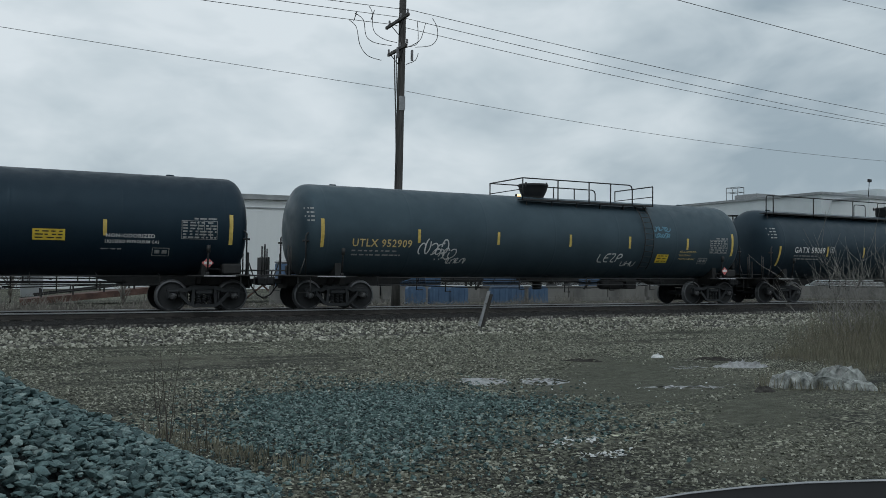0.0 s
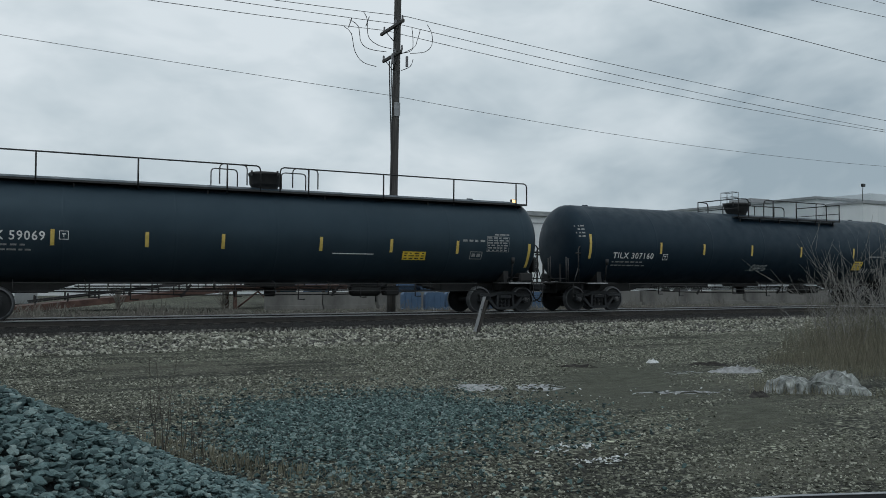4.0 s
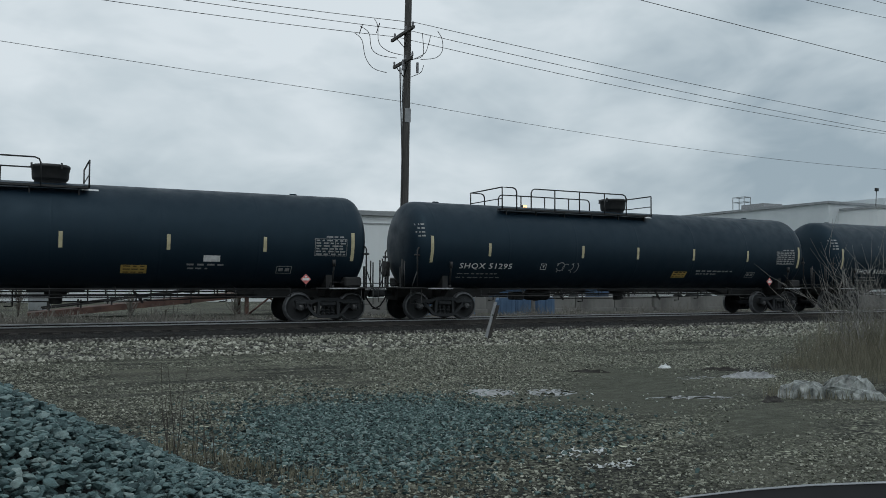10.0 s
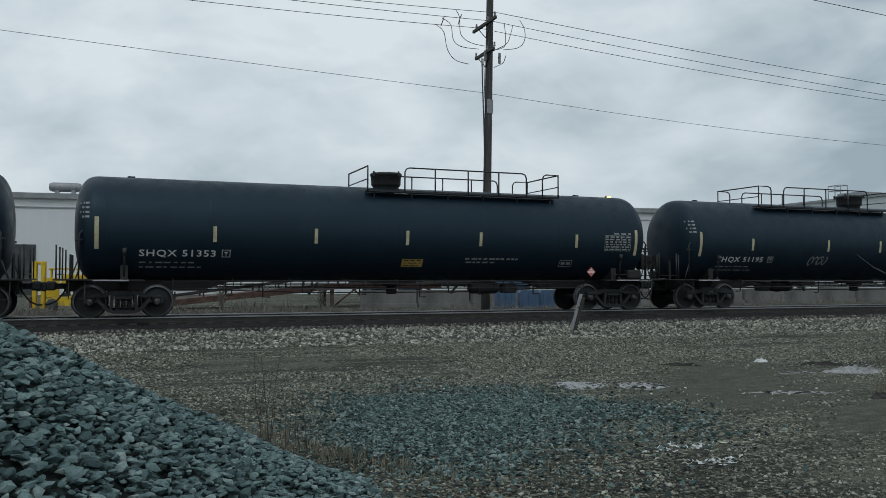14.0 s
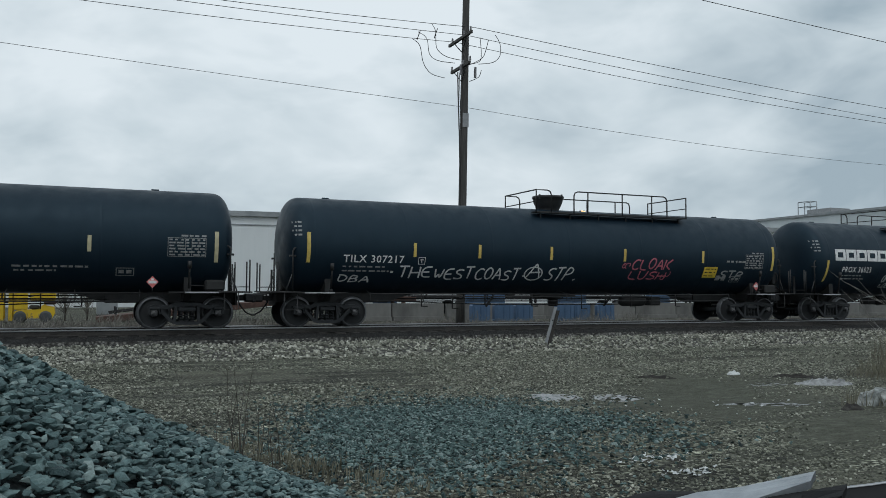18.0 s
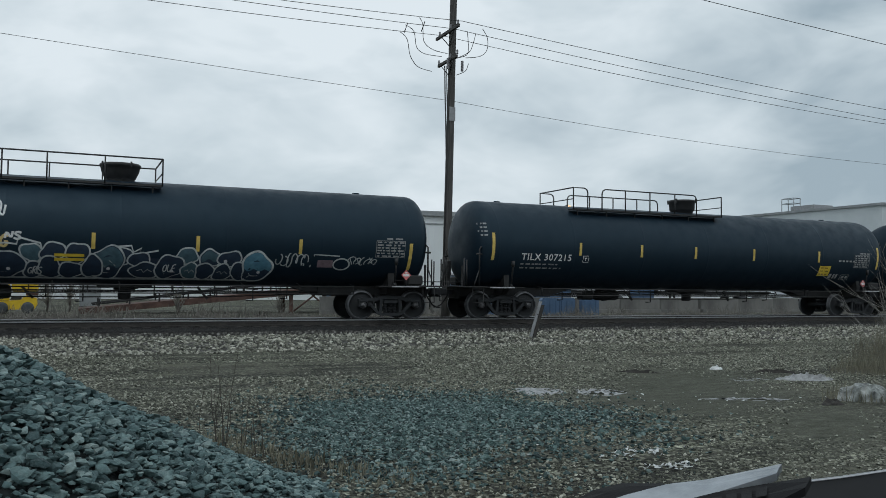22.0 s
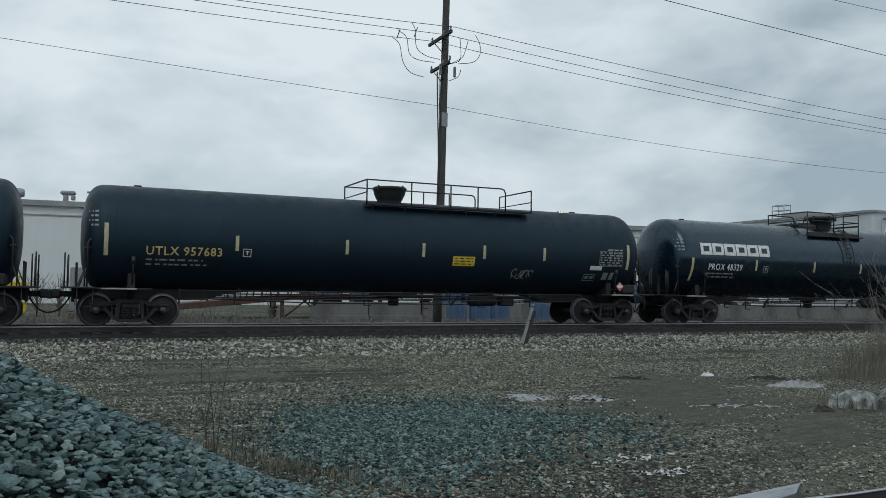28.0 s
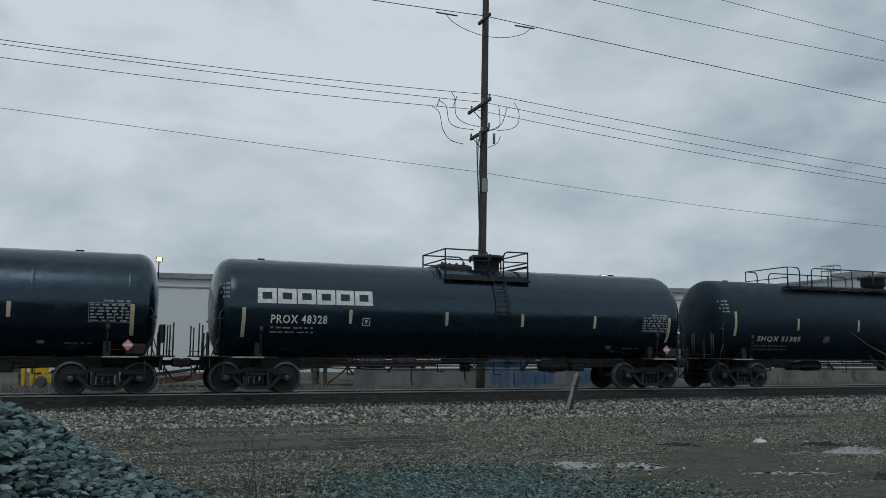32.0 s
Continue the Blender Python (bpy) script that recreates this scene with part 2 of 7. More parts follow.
TWIG = simple("bare_twig", (0.035, 0.030, 0.025), (0.09, 0.078, 0.065), 8, 0.9)
PALETWIG = simple("pale_bare_twig", (0.12, 0.118, 0.11), (0.27, 0.265, 0.25), 8, 0.9)

# ---- mesh helpers ----


class Geo:
    """Vertices and faces gathered for one mesh; i is the material slot of the faces that follow."""

    def __init__(self):
        self.v, self.f, self.s, self.mi, self.i = [], [], [], [], 0

    def add(self, verts, faces, smooth=False):
        n = len(self.v)
        self.v += [tuple(p) for p in verts]
        self.f += [tuple(n + k for k in f) for f in faces]
        self.s += [smooth] * len(faces)
        self.mi += [self.i] * len(faces)
        return self

    def box(self, x0, x1, y0, y1, z0, z1, b=0.0):
        if b <= 0:
            v = [(x, y, z) for x in (x0, x1) for y in (y0, y1) for z in (z0, z1)]
            return self.add(v, [(0, 1, 3, 2), (4, 6, 7, 5), (0, 4, 5, 1), (2, 3, 7, 6), (0, 2, 6, 4), (1, 5, 7, 3)])
        v = []
        for x, sx in ((x0, 1), (x1, -1)):
            for y, sy in ((y0, 1), (y1, -1)):
                for z, sz in ((z0, 1), (z1, -1)):
                    v += [(x, y + sy * b, z + sz * b), (x + sx * b, y, z + sz * b), (x + sx * b, y + sy * b, z)]
        bm = bmesh.new()
        bv = [bm.verts.new(p) for p in v]
        bmesh.ops.convex_hull(bm, input=bv)
        bm.verts.index_update()
        self.add([p.co for p in bm.verts], [[q.index for q in f.verts] for f in bm.faces])
        bm.free()
        return self

    def prism(self, outline, y0, y1):
        """An outline of (x, z) pushed along y."""
        n = len(outline)
        v = [(x, y0, z) for x, z in outline] + [(x, y1, z) for x, z in outline]
        return self.add(v, [tuple(range(n)), tuple(range(2 * n - 1, n - 1, -1))] + [(k, k + n, (k + 1) % n + n, (k + 1) % n) for k in range(n)])

    def tube(self, pts, r, n=6, r1=None, caps=True):
        pts = [Vector(p) for p in pts]
        verts, faces = [], []
        side = None
        for k, p in enumerate(pts):
            d = (pts[min(k + 1, len(pts) - 1)] - pts[max(k - 1, 0)]).normalized()
            if side is None:
                side = d.cross(Vector((0, 0, 1)) if abs(d.z) < 0.9 else Vector((1, 0, 0))).normalized()
            side = (side - d * side.dot(d)).normalized()
            up = d.cross(side)
            rr = r if r1 is None else r + (r1 - r) * k / (len(pts) - 1)
            verts += [p + (side * math.cos(a) + up * math.sin(a)) * rr for a in (2 * math.pi * j / n for j in range(n))]
        for k in range(len(pts) - 1):
            faces += [(k * n + j, k * n + (j + 1) % n, (k + 1) * n + (j + 1) % n, (k + 1) * n + j) for j in range(n)]
        self.add(verts, faces, n > 4)
        if caps:
            m = len(self.v) - len(verts)
            self.f += [tuple(m + j for j in range(n - 1, -1, -1)), tuple(m + (len(pts) - 1) * n + j for j in range(n))]
            self.s += [False, False]
            self.mi += [self.i, self.i]
        return self

    def bar(self, pts, w, h):
        """A flat bar of width w (along y) and height h along points (x, y, z) in one upright plane."""
        pts = [Vector(p) for p in pts]
        verts, faces = [], []
        for k, p in enumerate(pts):
            d = (pts[min(k + 1, len(pts) - 1)] - pts[max(k - 1, 0)]).normalized()
            up = Vector((-d.z, 0, d.x))
            verts += [p + up * a * h / 2 + Vector((0, b * w / 2, 0)) for a, b in ((-1, -1), (1, -1), (1, 1), (-1, 1))]
        for k in range(len(pts) - 1):
            faces += [(k * 4 + j, (k + 1) * 4 + j, (k + 1) * 4 + (j + 1) % 4, k * 4 + (j + 1) % 4) for j in range(4)]
        faces += [(0, 1, 2, 3), tuple((len(pts) - 1) * 4 + j for j in (3, 2, 1, 0))]
        return self.add(verts, faces)

    def spin(self, profile, axis="y", at=(0, 0, 0), n=24, smooth=True):
        """A profile of (radius, place along the axis) turned round the axis."""
        verts, faces = [], []
        for r, a in profile:
            for j in range(n):
                c, s = r * math.cos(2 * math.pi * j / n), r * math.sin(2 * math.pi * j / n)
                p = {"y": (c, a, s), "x": (a, c, s), "z": (c, s, a)}[axis]
                verts.append((p[0] + at[0], p[1] + at[1], p[2] + at[2]))
        for k in range(len(profile) - 1):
            faces += [(k * n + j, k * n + (j + 1) % n, (k + 1) * n + (j + 1) % n, (k + 1) * n + j) for j in range(n)]
        return self.add(verts, faces, smooth)

    def mesh(self, name, *mats):
        me = bpy.data.meshes.new(name)
        me.from_pydata(self.v, [], self.f)
        me.polygons.foreach_set("use_smooth", self.s)
        if len(mats) > 1:
            me.polygons.foreach_set("material_index", self.mi)
        for m in mats:
            me.materials.append(m)
        me.update()
        return me


def part(name, geo, material, parent=None, label="", at=None):
    """Links a mesh (or gathered geometry) as one object under a thing or a part."""
    mats = material if isinstance(material, tuple) else (material,)
    me = geo if isinstance(geo, bpy.types.Mesh) else geo.mesh(name, *mats)
    ob = new(name, me)
    ob.parent = parent
    if at is not None:
        ob.matrix_basis = at
    return tagged(ob, label) if label else ob


def thing(name, label, category, group="", at=None):
    ob = new(name)
    ob.empty_display_size = 0.3
    if at is not None:
        ob.matrix_basis = at
    return tagged(ob, label, category, group)


def bend(x0, x1, h, r=0.12, foot=0.0):
    """An inverted-U rail outline in (x, z) with rounded shoulders."""
    pts = [(x0, foot), (x0, h - r)]
    pts += [(x0 + r - r * math.cos(a), h - r + r * math.sin(a)) for a in (0.5, 1.0, 1.57)]
    pts += [(x1 - r + r * math.sin(a), h - r + r * math.cos(a)) for a in (0.0, 0.57, 1.07)]
    return pts + [(x1, h - r), (x1, foot)]


# ---- ground ----
TRACK = 26.12


def smooth(a, b, v):
    k = min(1.0, max(0.0, (v - a) / (b - a)))
    return k * k * (3 - 2 * k)


def land(x, y):
    """Height of the ground: it falls gently towards the track, then lies level behind it."""
    z = -0.13 - 0.0175 * max(min(y, 21.0), -6.0)
    z += 0.035 * noise.noise(Vector((x * 0.22, y * 0.3, 0.0))) + 0.018 * noise.noise(Vector((x * 0.9, y * 0.9, 3.0)))
    # a shallow wet hollow with wheel ruts
    z -= 0.06 * math.exp(-(((x - 8.3) / 3.2) ** 2 + ((y - 9.7) / 2.4) ** 2))
    z -= 0.025 * math.exp(-((y - 15.2 - 0.02 * x) / 0.25) ** 2) + 0.025 * math.exp(-((y - 17.0 - 0.02 * x) / 0.25) ** 2)
    return z


MUDDY = ((8.3, 9.9, 4.6, 1.7, 0.85), (7.4, 6.6, 2.2, 0.75, 0.65))


def muddy(x, y):
    """How deep inside the mud a point lies: 1 at the middle of a patch, 0 at its rim and beyond."""
    best = 0.0
    for cx, cy, rx, ry, turn in MUDDY:
        dx, dy = x - cx, y - cy
        u, w = dx * math.cos(turn) + dy * math.sin(turn), dy * math.cos(turn) - dx * math.sin(turn)
        best = max(best, 1.15 - math.hypot(u / rx, w / ry) + 0.5 * noise.noise(Vector((x * 0.9, y * 0.9, 8.0))))
    return min(1.0, best)


def soil_mat(name, tones, brown, gap, wide_at=(0.50, 0.68)):
    """Packed gravel: two sizes of pebble with dark gaps, over patches of bare soil and worn bands."""
    k = Mat(name, 0.92, 0, 0.3)
    pebbles = None
    for scale, stretch in ((17, (1, 1, 1)), (38, (1, 1, 1))):
        vor = k.t.nodes.new("ShaderNodeTexVoronoi")
        vor.inputs["Scale"].default_value = scale
        vor.inputs["Randomness"].default_value = 1.0
        k.t.links.new(k.c.outputs["Object"], vor.inputs["Vector"])
        cell = k.ramp(vor.outputs["Color"], (0.15, tones[0]), (0.5, tones[1]), (0.85, tones[2]))
        edge = k.ramp(vor.outputs["Distance"], (0.28, (1, 1, 1)), (0.62, (gap, gap, gap)))
        layer = k.mix(1.0, cell, edge, "MULTIPLY")
        pebbles = layer if pebbles is None else k.mix(k.ramp(k.noise(3.2, 5, 0.65), (0.42, (0, 0, 0)), (0.56, (1, 1, 1))), pebbles, layer)
        height = vor.outputs["Distance"]
    band = k.ramp(k.noise(0.5, 5, 0.65, (0.22, 1.7, 1)), (0.38, (0.50, 0.50, 0.48)), (0.62, (1.30, 1.30, 1.24)))
    pebbles = k.mix(1.0, pebbles, band, "MULTIPLY")
    streak = k.ramp(k.noise(1.5, 5, 0.7, (0.24, 1.9, 1)), (0.40, (0.55, 0.55, 0.54)), (0.60, (1.36, 1.36, 1.33)))
    pebbles = k.mix(1.0, pebbles, streak, "MULTIPLY")
    bare = k.ramp(k.noise(60, 4, 0.75), (0.34, tuple(0.35 * c for c in brown)), (0.66, tuple(1.5 * c for c in brown)))
    col = k.mix(k.ramp(k.noise(0.35, 6, 0.7), (wide_at[0], (0, 0, 0)), (wide_at[1], (0.85, 0.85, 0.85))), pebbles, bare)
    # mud worn smooth by tyres, in soft-edged patches
    for cx, cy, rx, ry, turn in MUDDY:
        mp = k.t.nodes.new("ShaderNodeMapping")
        mp.vector_type = "TEXTURE"
        mp.inputs["Location"].default_value, mp.inputs["Rotation"].default_value, mp.inputs["Scale"].default_value = (cx, cy, 0), (0, 0, turn), (2 * rx, 2 * ry, 1000)
        k.t.links.new(k.c.outputs["Object"], mp.inputs["Vector"])
        far = k.t.nodes.new("ShaderNodeVectorMath")
        far.operation = "LENGTH"
        k.t.links.new(mp.outputs["Vector"], far.inputs[0])
        rag = k.t.nodes.new("ShaderNodeMath")
        rag.operation = "MULTIPLY_ADD"
        rag.inputs[1].default_value = 0.75
        k.t.links.new(k.noise(0.9, 6, 0.72), rag.inputs[0])
        k.t.links.new(far.outputs["Value"], rag.inputs[2])
        mud = k.ramp(k.noise(7, 7, 0.75, (0.6, 1.4, 1)), (0.36, (0.046, 0.049, 0.035)), (0.56, (0.084, 0.089, 0.066)), (0.68, (0.135, 0.140, 0.112)))
        col = k.mix(k.ramp(rag.outputs[0], (0.62, (0.9, 0.9, 0.9)), (0.92, (0, 0, 0))), col, mud)
    k.base(col)
    k.bump(height, 0.9, -0.03)
    return k.m


def ground_mat():
    return soil_mat("grey_gravel_soil", ((0.046, 0.050, 0.039), (0.175, 0.184, 0.146), (0.42, 0.43, 0.36)), (0.122, 0.122, 0.093), 0.12)


SOIL = ground_mat()


def spread(near, far, n, p=3.2):
    return [near + (far - near) * (k / n) ** p for k in range(1, n + 1)]


def build_ground():
    xs = sorted([-x for x in spread(6, 900, 22)] + [-6 + 0.3 * k for k in range(0, 141)] + spread(36, 1500, 30))
    ys = sorted([-y for y in spread(2, 900, 18)] + [-2 + 0.3 * k for k in range(0, 82)] + spread(22.3, 1800, 34))
    g = Geo()
    v = [(x, y, land(x, y)) for y in ys for x in xs]
    n = len(xs)
    g.add(v, [(r * n + c, r * n + c + 1, (r + 1) * n + c + 1, (r + 1) * n + c) for r in range(len(ys) - 1) for c in range(n - 1)], True)
    tagged(part("ground", g, SOIL), "grey gravelly lot of packed stones and soil beside the railway", "ground", kind="structure")


build_ground()


# ---- the railway ----


def ballast_mat(name, a, b, c, scale=13):
    k = Mat(name, 0.9, 0, 0.3)
    vor = k.t.nodes.new("ShaderNodeTexVoronoi")
    vor.inputs["Scale"].default_value = scale
    k.t.links.new(k.c.outputs["Object"], vor.inputs["Vector"])
    cell = k.ramp(vor.outputs["Color"], (0.1, a), (0.5, b), (0.9, c))
    gap = k.ramp(vor.outputs["Distance"], (0.25, (1, 1, 1)), (0.65, (0.25, 0.25, 0.25)))
    k.base(k.mix(1.0, cell, gap, "MULTIPLY"))
    k.bump(vor.outputs["Distance"], 1.0, -0.05)
    return k.m


BALLAST = ballast_mat("pale_limestone_ballast", (0.05, 0.05, 0.045), (0.12, 0.118, 0.108), (0.24, 0.237, 0.22))
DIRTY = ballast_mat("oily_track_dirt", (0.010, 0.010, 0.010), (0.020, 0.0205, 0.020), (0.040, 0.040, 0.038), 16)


def build_trackbed():
    g = Geo()
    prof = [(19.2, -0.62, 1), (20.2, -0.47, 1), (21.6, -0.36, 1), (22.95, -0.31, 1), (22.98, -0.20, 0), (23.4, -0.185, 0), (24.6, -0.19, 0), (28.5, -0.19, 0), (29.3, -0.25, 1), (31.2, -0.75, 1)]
    xs = sorted([-x for x in spread(12, 900, 20)] + [-12 + 0.26 * k for k in range(0, 277)] + spread(60, 1500, 26))
    v = []
    for x in xs:
        for y, z, m in prof:
            w = 0.22 * noise.noise(Vector((x * 0.6, y * 0.1, 1.0))) + 0.26 * noise.noise(Vector((x * 1.9, y * 0.1, 5.0)))
            if 22.9 < y < 23:
                w += 0.20 * (abs(math.sin(x * 5.9)) - 0.5) + 0.12 * noise.noise(Vector((x * 6.0, 0.3, 2.0)))
            v.append((x, y + (w if y < 24 else 0), z + 0.03 * noise.noise(Vector((x * 0.9, y * 1.3, 9.0)))))
    n = len(prof)
    for r in range(len(xs) - 1):
        for c in range(n - 1):
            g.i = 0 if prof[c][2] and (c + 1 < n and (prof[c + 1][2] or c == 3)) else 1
            g.f.append((r * n + c, r * n + c + 1, (r + 1) * n + c + 1, (r + 1) * n + c))
            g.s.append(True)
            g.mi.append(g.i)
    g.v = v
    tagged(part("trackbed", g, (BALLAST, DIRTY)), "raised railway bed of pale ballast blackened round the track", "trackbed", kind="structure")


build_trackbed()


def build_rail(y):
    g = Geo()
    foot = [(-0.07, -0.172), (0.07, -0.172), (0.07, -0.158), (0.012, -0.140), (0.010, -0.045), (0.036, -0.035), (0.037, -0.004), (-0.037, -0.004), (-0.036, -0.035), (-0.010, -0.045), (-0.012, -0.140), (-0.07, -0.158)]
    n = len(foot)
    v = [(x, y + a, z) for x in (-700, 1200) for a, z in foot]
    g.add(v, [(k, (k + 1) % n, n + (k + 1) % n, n + k) for k in range(n)])
    for k in (5, 7):
        g.mi[k] = 1
    g.i = 1
    g.add([(x, y + a, z) for x in (-700, 1200) for a, z in ((0.037, -0.004), (0.030, 0.0), (-0.030, 0.0), (-0.037, -0.004))], [(0, 1, 5, 4), (1, 2, 6, 5), (2, 3, 7, 6)])
    tagged(part("rail", g, (RAILSTEEL, RAILHEAD)), "steel rail with a bright worn head and rusty web", "rail", "rails of the track", kind="structure")


for side in (-0.755, 0.755):
    build_rail(TRACK + side)


def stone_shapes(n, rough=0.32, flat=0.7, seed=1, corners=11):
    """Small broken-stone shapes: hulls of scattered points, as lists of vertices and faces."""
    rnd, out = random.Random(seed), []
    for _ in range(n):
        bm = bmesh.new()
        for _ in range(corners):
            d = Vector((rnd.gauss(0, 1), rnd.gauss(0, 1), rnd.gauss(0, 1))).normalized() * (1 - rough * rnd.random())
            bm.verts.new((d.x, d.y * rnd.uniform(0.75, 1), d.z * flat))
        hull = bmesh.ops.convex_hull(bm, input=bm.verts)
        bmesh.ops.delete(bm, geom=[e for e in hull["geom_interior"] if isinstance(e, bmesh.types.BMVert)], context="VERTS")
        bm.verts.index_update()
        out.append((np.array([p.co[:] for p in bm.verts]), [[q.index for q in f.verts] for f in bm.faces]))
        bm.free()
    return out


SHAPES = stone_shapes(24)
FLAT_SHAPES = stone_shapes(30, 0.30, 0.58, 5, 9)
CHIP_SHAPES = stone_shapes(60, 0.30, 0.46, 9, 20)


def scatter(name, places, mat, label, category, shapes=SHAPES, seed=2, parent=None):
    """Stones at (x, y, z, size), joined into one mesh; turned at random."""
    rnd = random.Random(seed)
    verts, loops, sizes, base = [], [], [], 0
    for x, y, z, s in places:
        v, f = shapes[rnd.randrange(len(shapes))]
        m = np.array(Euler((rnd.uniform(-0.5, 0.5), rnd.uniform(-0.5, 0.5), rnd.uniform(0, 6.28))).to_matrix())
        verts.append(v @ m.T * s + (x, y, z))
        for q in f:
            loops += [base + k for k in q]
            sizes.append(len(q))
        base += len(v)
    me = bpy.data.meshes.new(name)
    pts = np.concatenate(verts).astype(np.float32)
    me.vertices.add(len(pts))
    me.vertices.foreach_set("co", pts.ravel())
    me.loops.add(len(loops))
    me.loops.foreach_set("vertex_index", loops)
    me.polygons.add(len(sizes))
    me.polygons.foreach_set("loop_start", np.concatenate(([0], np.cumsum(sizes)[:-1])).astype(np.int32))
    me.polygons.foreach_set("use_smooth", [False] * len(sizes))
    me.materials.append(mat)
    me.update(calc_edges=True)
    ob = new(name, me)
    ob.parent = parent
    return tagged(ob, label, category, kind="stuff")


def stone_mat(name, *cols, wet=0.75):
    k = Mat(name, wet, 0, 0.4)
    tone = k.ramp(k.island(), *cols)
    fleck = k.ramp(k.noise(40, 4, 0.7), (0.35, (0.72, 0.72, 0.72)), (0.65, (1.15, 1.15, 1.15)))
    k.base(k.mix(1.0, tone, fleck, "MULTIPLY"))
    k.bump(k.noise(55, 5, 0.65), 0.7, 0.008)
    return k.m


TEAL = stone_mat("blue_green_trap_rock", (0.0, (0.026, 0.052, 0.055)), (0.35, (0.070, 0.122, 0.124)), (0.8, (0.125, 0.192, 0.190)), (1.0, (0.21, 0.275, 0.266)))


def rock_mat():
    k = Mat("loose_trap_rock", 0.75, 0, 0.4)
    tone = k.ramp(k.objrand(), (0.0, (0.026, 0.052, 0.055)), (0.35, (0.070, 0.122, 0.124)), (0.8, (0.125, 0.192, 0.190)), (1.0, (0.21, 0.275, 0.266)))
    k.base(k.mix(1.0, tone, k.ramp(k.noise(1.6, 4, 0.7), (0.35, (0.72, 0.72, 0.72)), (0.65, (1.15, 1.15, 1.15))), "MULTIPLY"))
    k.bump(k.noise(4, 3), 0.4, 0.1)
    return k.m


TEALROCK = rock_mat()
TEALDARK = stone_mat("dusty_trap_rock", (0.0, (0.008, 0.017, 0.018)), (0.4, (0.038, 0.075, 0.073)), (0.75, (0.094, 0.153, 0.145)), (1.0, (0.21, 0.27, 0.26)))
LIME = stone_mat("pale_ballast_stone", (0.0, (0.05, 0.052, 0.042)), (0.4, (0.175, 0.179, 0.146)), (0.85, (0.37, 0.374, 0.315)), (1.0, (0.54, 0.54, 0.47)), wet=0.9)
PEBBLE = stone_mat("mixed_lot_pebble", (0.0, (0.036, 0.039, 0.030)), (0.4, (0.128, 0.135, 0.105)), (0.85, (0.285, 0.293, 0.240)), (1.0, (0.43, 0.436, 0.365)), wet=0.9)

# same rock, but darkened: the shade between the stones is put into its colour
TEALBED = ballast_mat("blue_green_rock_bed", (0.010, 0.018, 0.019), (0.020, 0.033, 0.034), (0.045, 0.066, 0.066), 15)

# the heap of blue-green broken rock
HEAP = (-3.85, 5.08, 2.40, 28.5)


def heap_z(x, y):
    cx, cy, h, slope = HEAP
    r = math.hypot(x - cx, y - cy)
    z = h - math.tan(radians(slope)) * (math.hypot(r, 0.5) - 0.5)
    z += 0.10 * noise.noise(Vector((x * 0.9, y * 0.9, 2.0))) + 0.05 * noise.noise(Vector((x * 2.7, y * 2.7, 6.0)))
    # its foot flares out over the ground
    rest = land(x, y) - 0.15
    q = (z - rest) / 0.13
    return rest + 0.13 * (q + math.log1p(math.exp(-q)) if q > 0 else math.log1p(math.exp(q)))


def build_heap():
    rnd = random.Random(11)
    g = Geo()
    n = 60
    cx, cy = HEAP[:2]
    xs = [cx - 6.2 + 12.4 * k / n for k in range(n + 1)]
    ys = [cy - 6.2 + 12.4 * k / n for k in range(n + 1)]
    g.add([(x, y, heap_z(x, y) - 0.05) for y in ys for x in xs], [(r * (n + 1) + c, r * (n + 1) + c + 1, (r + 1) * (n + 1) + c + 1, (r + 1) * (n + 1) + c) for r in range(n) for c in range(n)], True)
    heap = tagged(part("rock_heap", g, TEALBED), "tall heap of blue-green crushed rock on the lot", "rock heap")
    places = []
    while len(places) < 46000:
        x, y = rnd.uniform(-3.3, 2.6), rnd.uniform(1.0, 9.6)
        z = heap_z(x, y)
        if z > land(x, y) - 0.035 and math.hypot(x, y) > 1.3:
            places.append((x, y, z + rnd.uniform(-0.045, 0.028), rnd.choice((0.014, 0.018, 0.021, 0.024, 0.028, 0.032, 0.037, 0.045))))
    while len(places) < 56000:
        a, q = rnd.uniform(0, 6.283), 5.2 * math.sqrt(rnd.random())
        x, y = cx + q * math.cos(a), cy + q * math.sin(a)
        z = heap_z(x, y)
        if (x < -3.2 or y < 1.2) and z > land(x, y) - 0.03:
            places.append((x, y, z + rnd.uniform(-0.03, 0.03), rnd.choice((0.034, 0.044, 0.055, 0.068))))
    scatter("loose_rock", places, TEAL, "", "", CHIP_SHAPES, 3, heap)
    # the larger rocks of the near flank, one by one
    meshes = []
    for v, f in CHIP_SHAPES[:16]:
        me = bpy.data.meshes.new("rock")
        me.from_pydata([tuple(p) for p in v], [], f)
        me.materials.append(TEALROCK)
        meshes.append(me)
    laid = 0
    while laid < 300:
        x, y = rnd.uniform(-1.9, 0.9), rnd.uniform(3.0, 6.2)
        z = heap_z(x, y)
        if z < land(x, y) + 0.02:
            continue
        ob = new("rock", meshes[laid % 16])
        ob.parent = heap
        ob.matrix_basis = pose(x, y, z + 0.015, rnd.uniform(-20, 20), rnd.uniform(-20, 20), rnd.uniform(0, 360)) @ Matrix.Scale(rnd.uniform(0.036, 0.050), 4)
        laid += 1


build_heap()


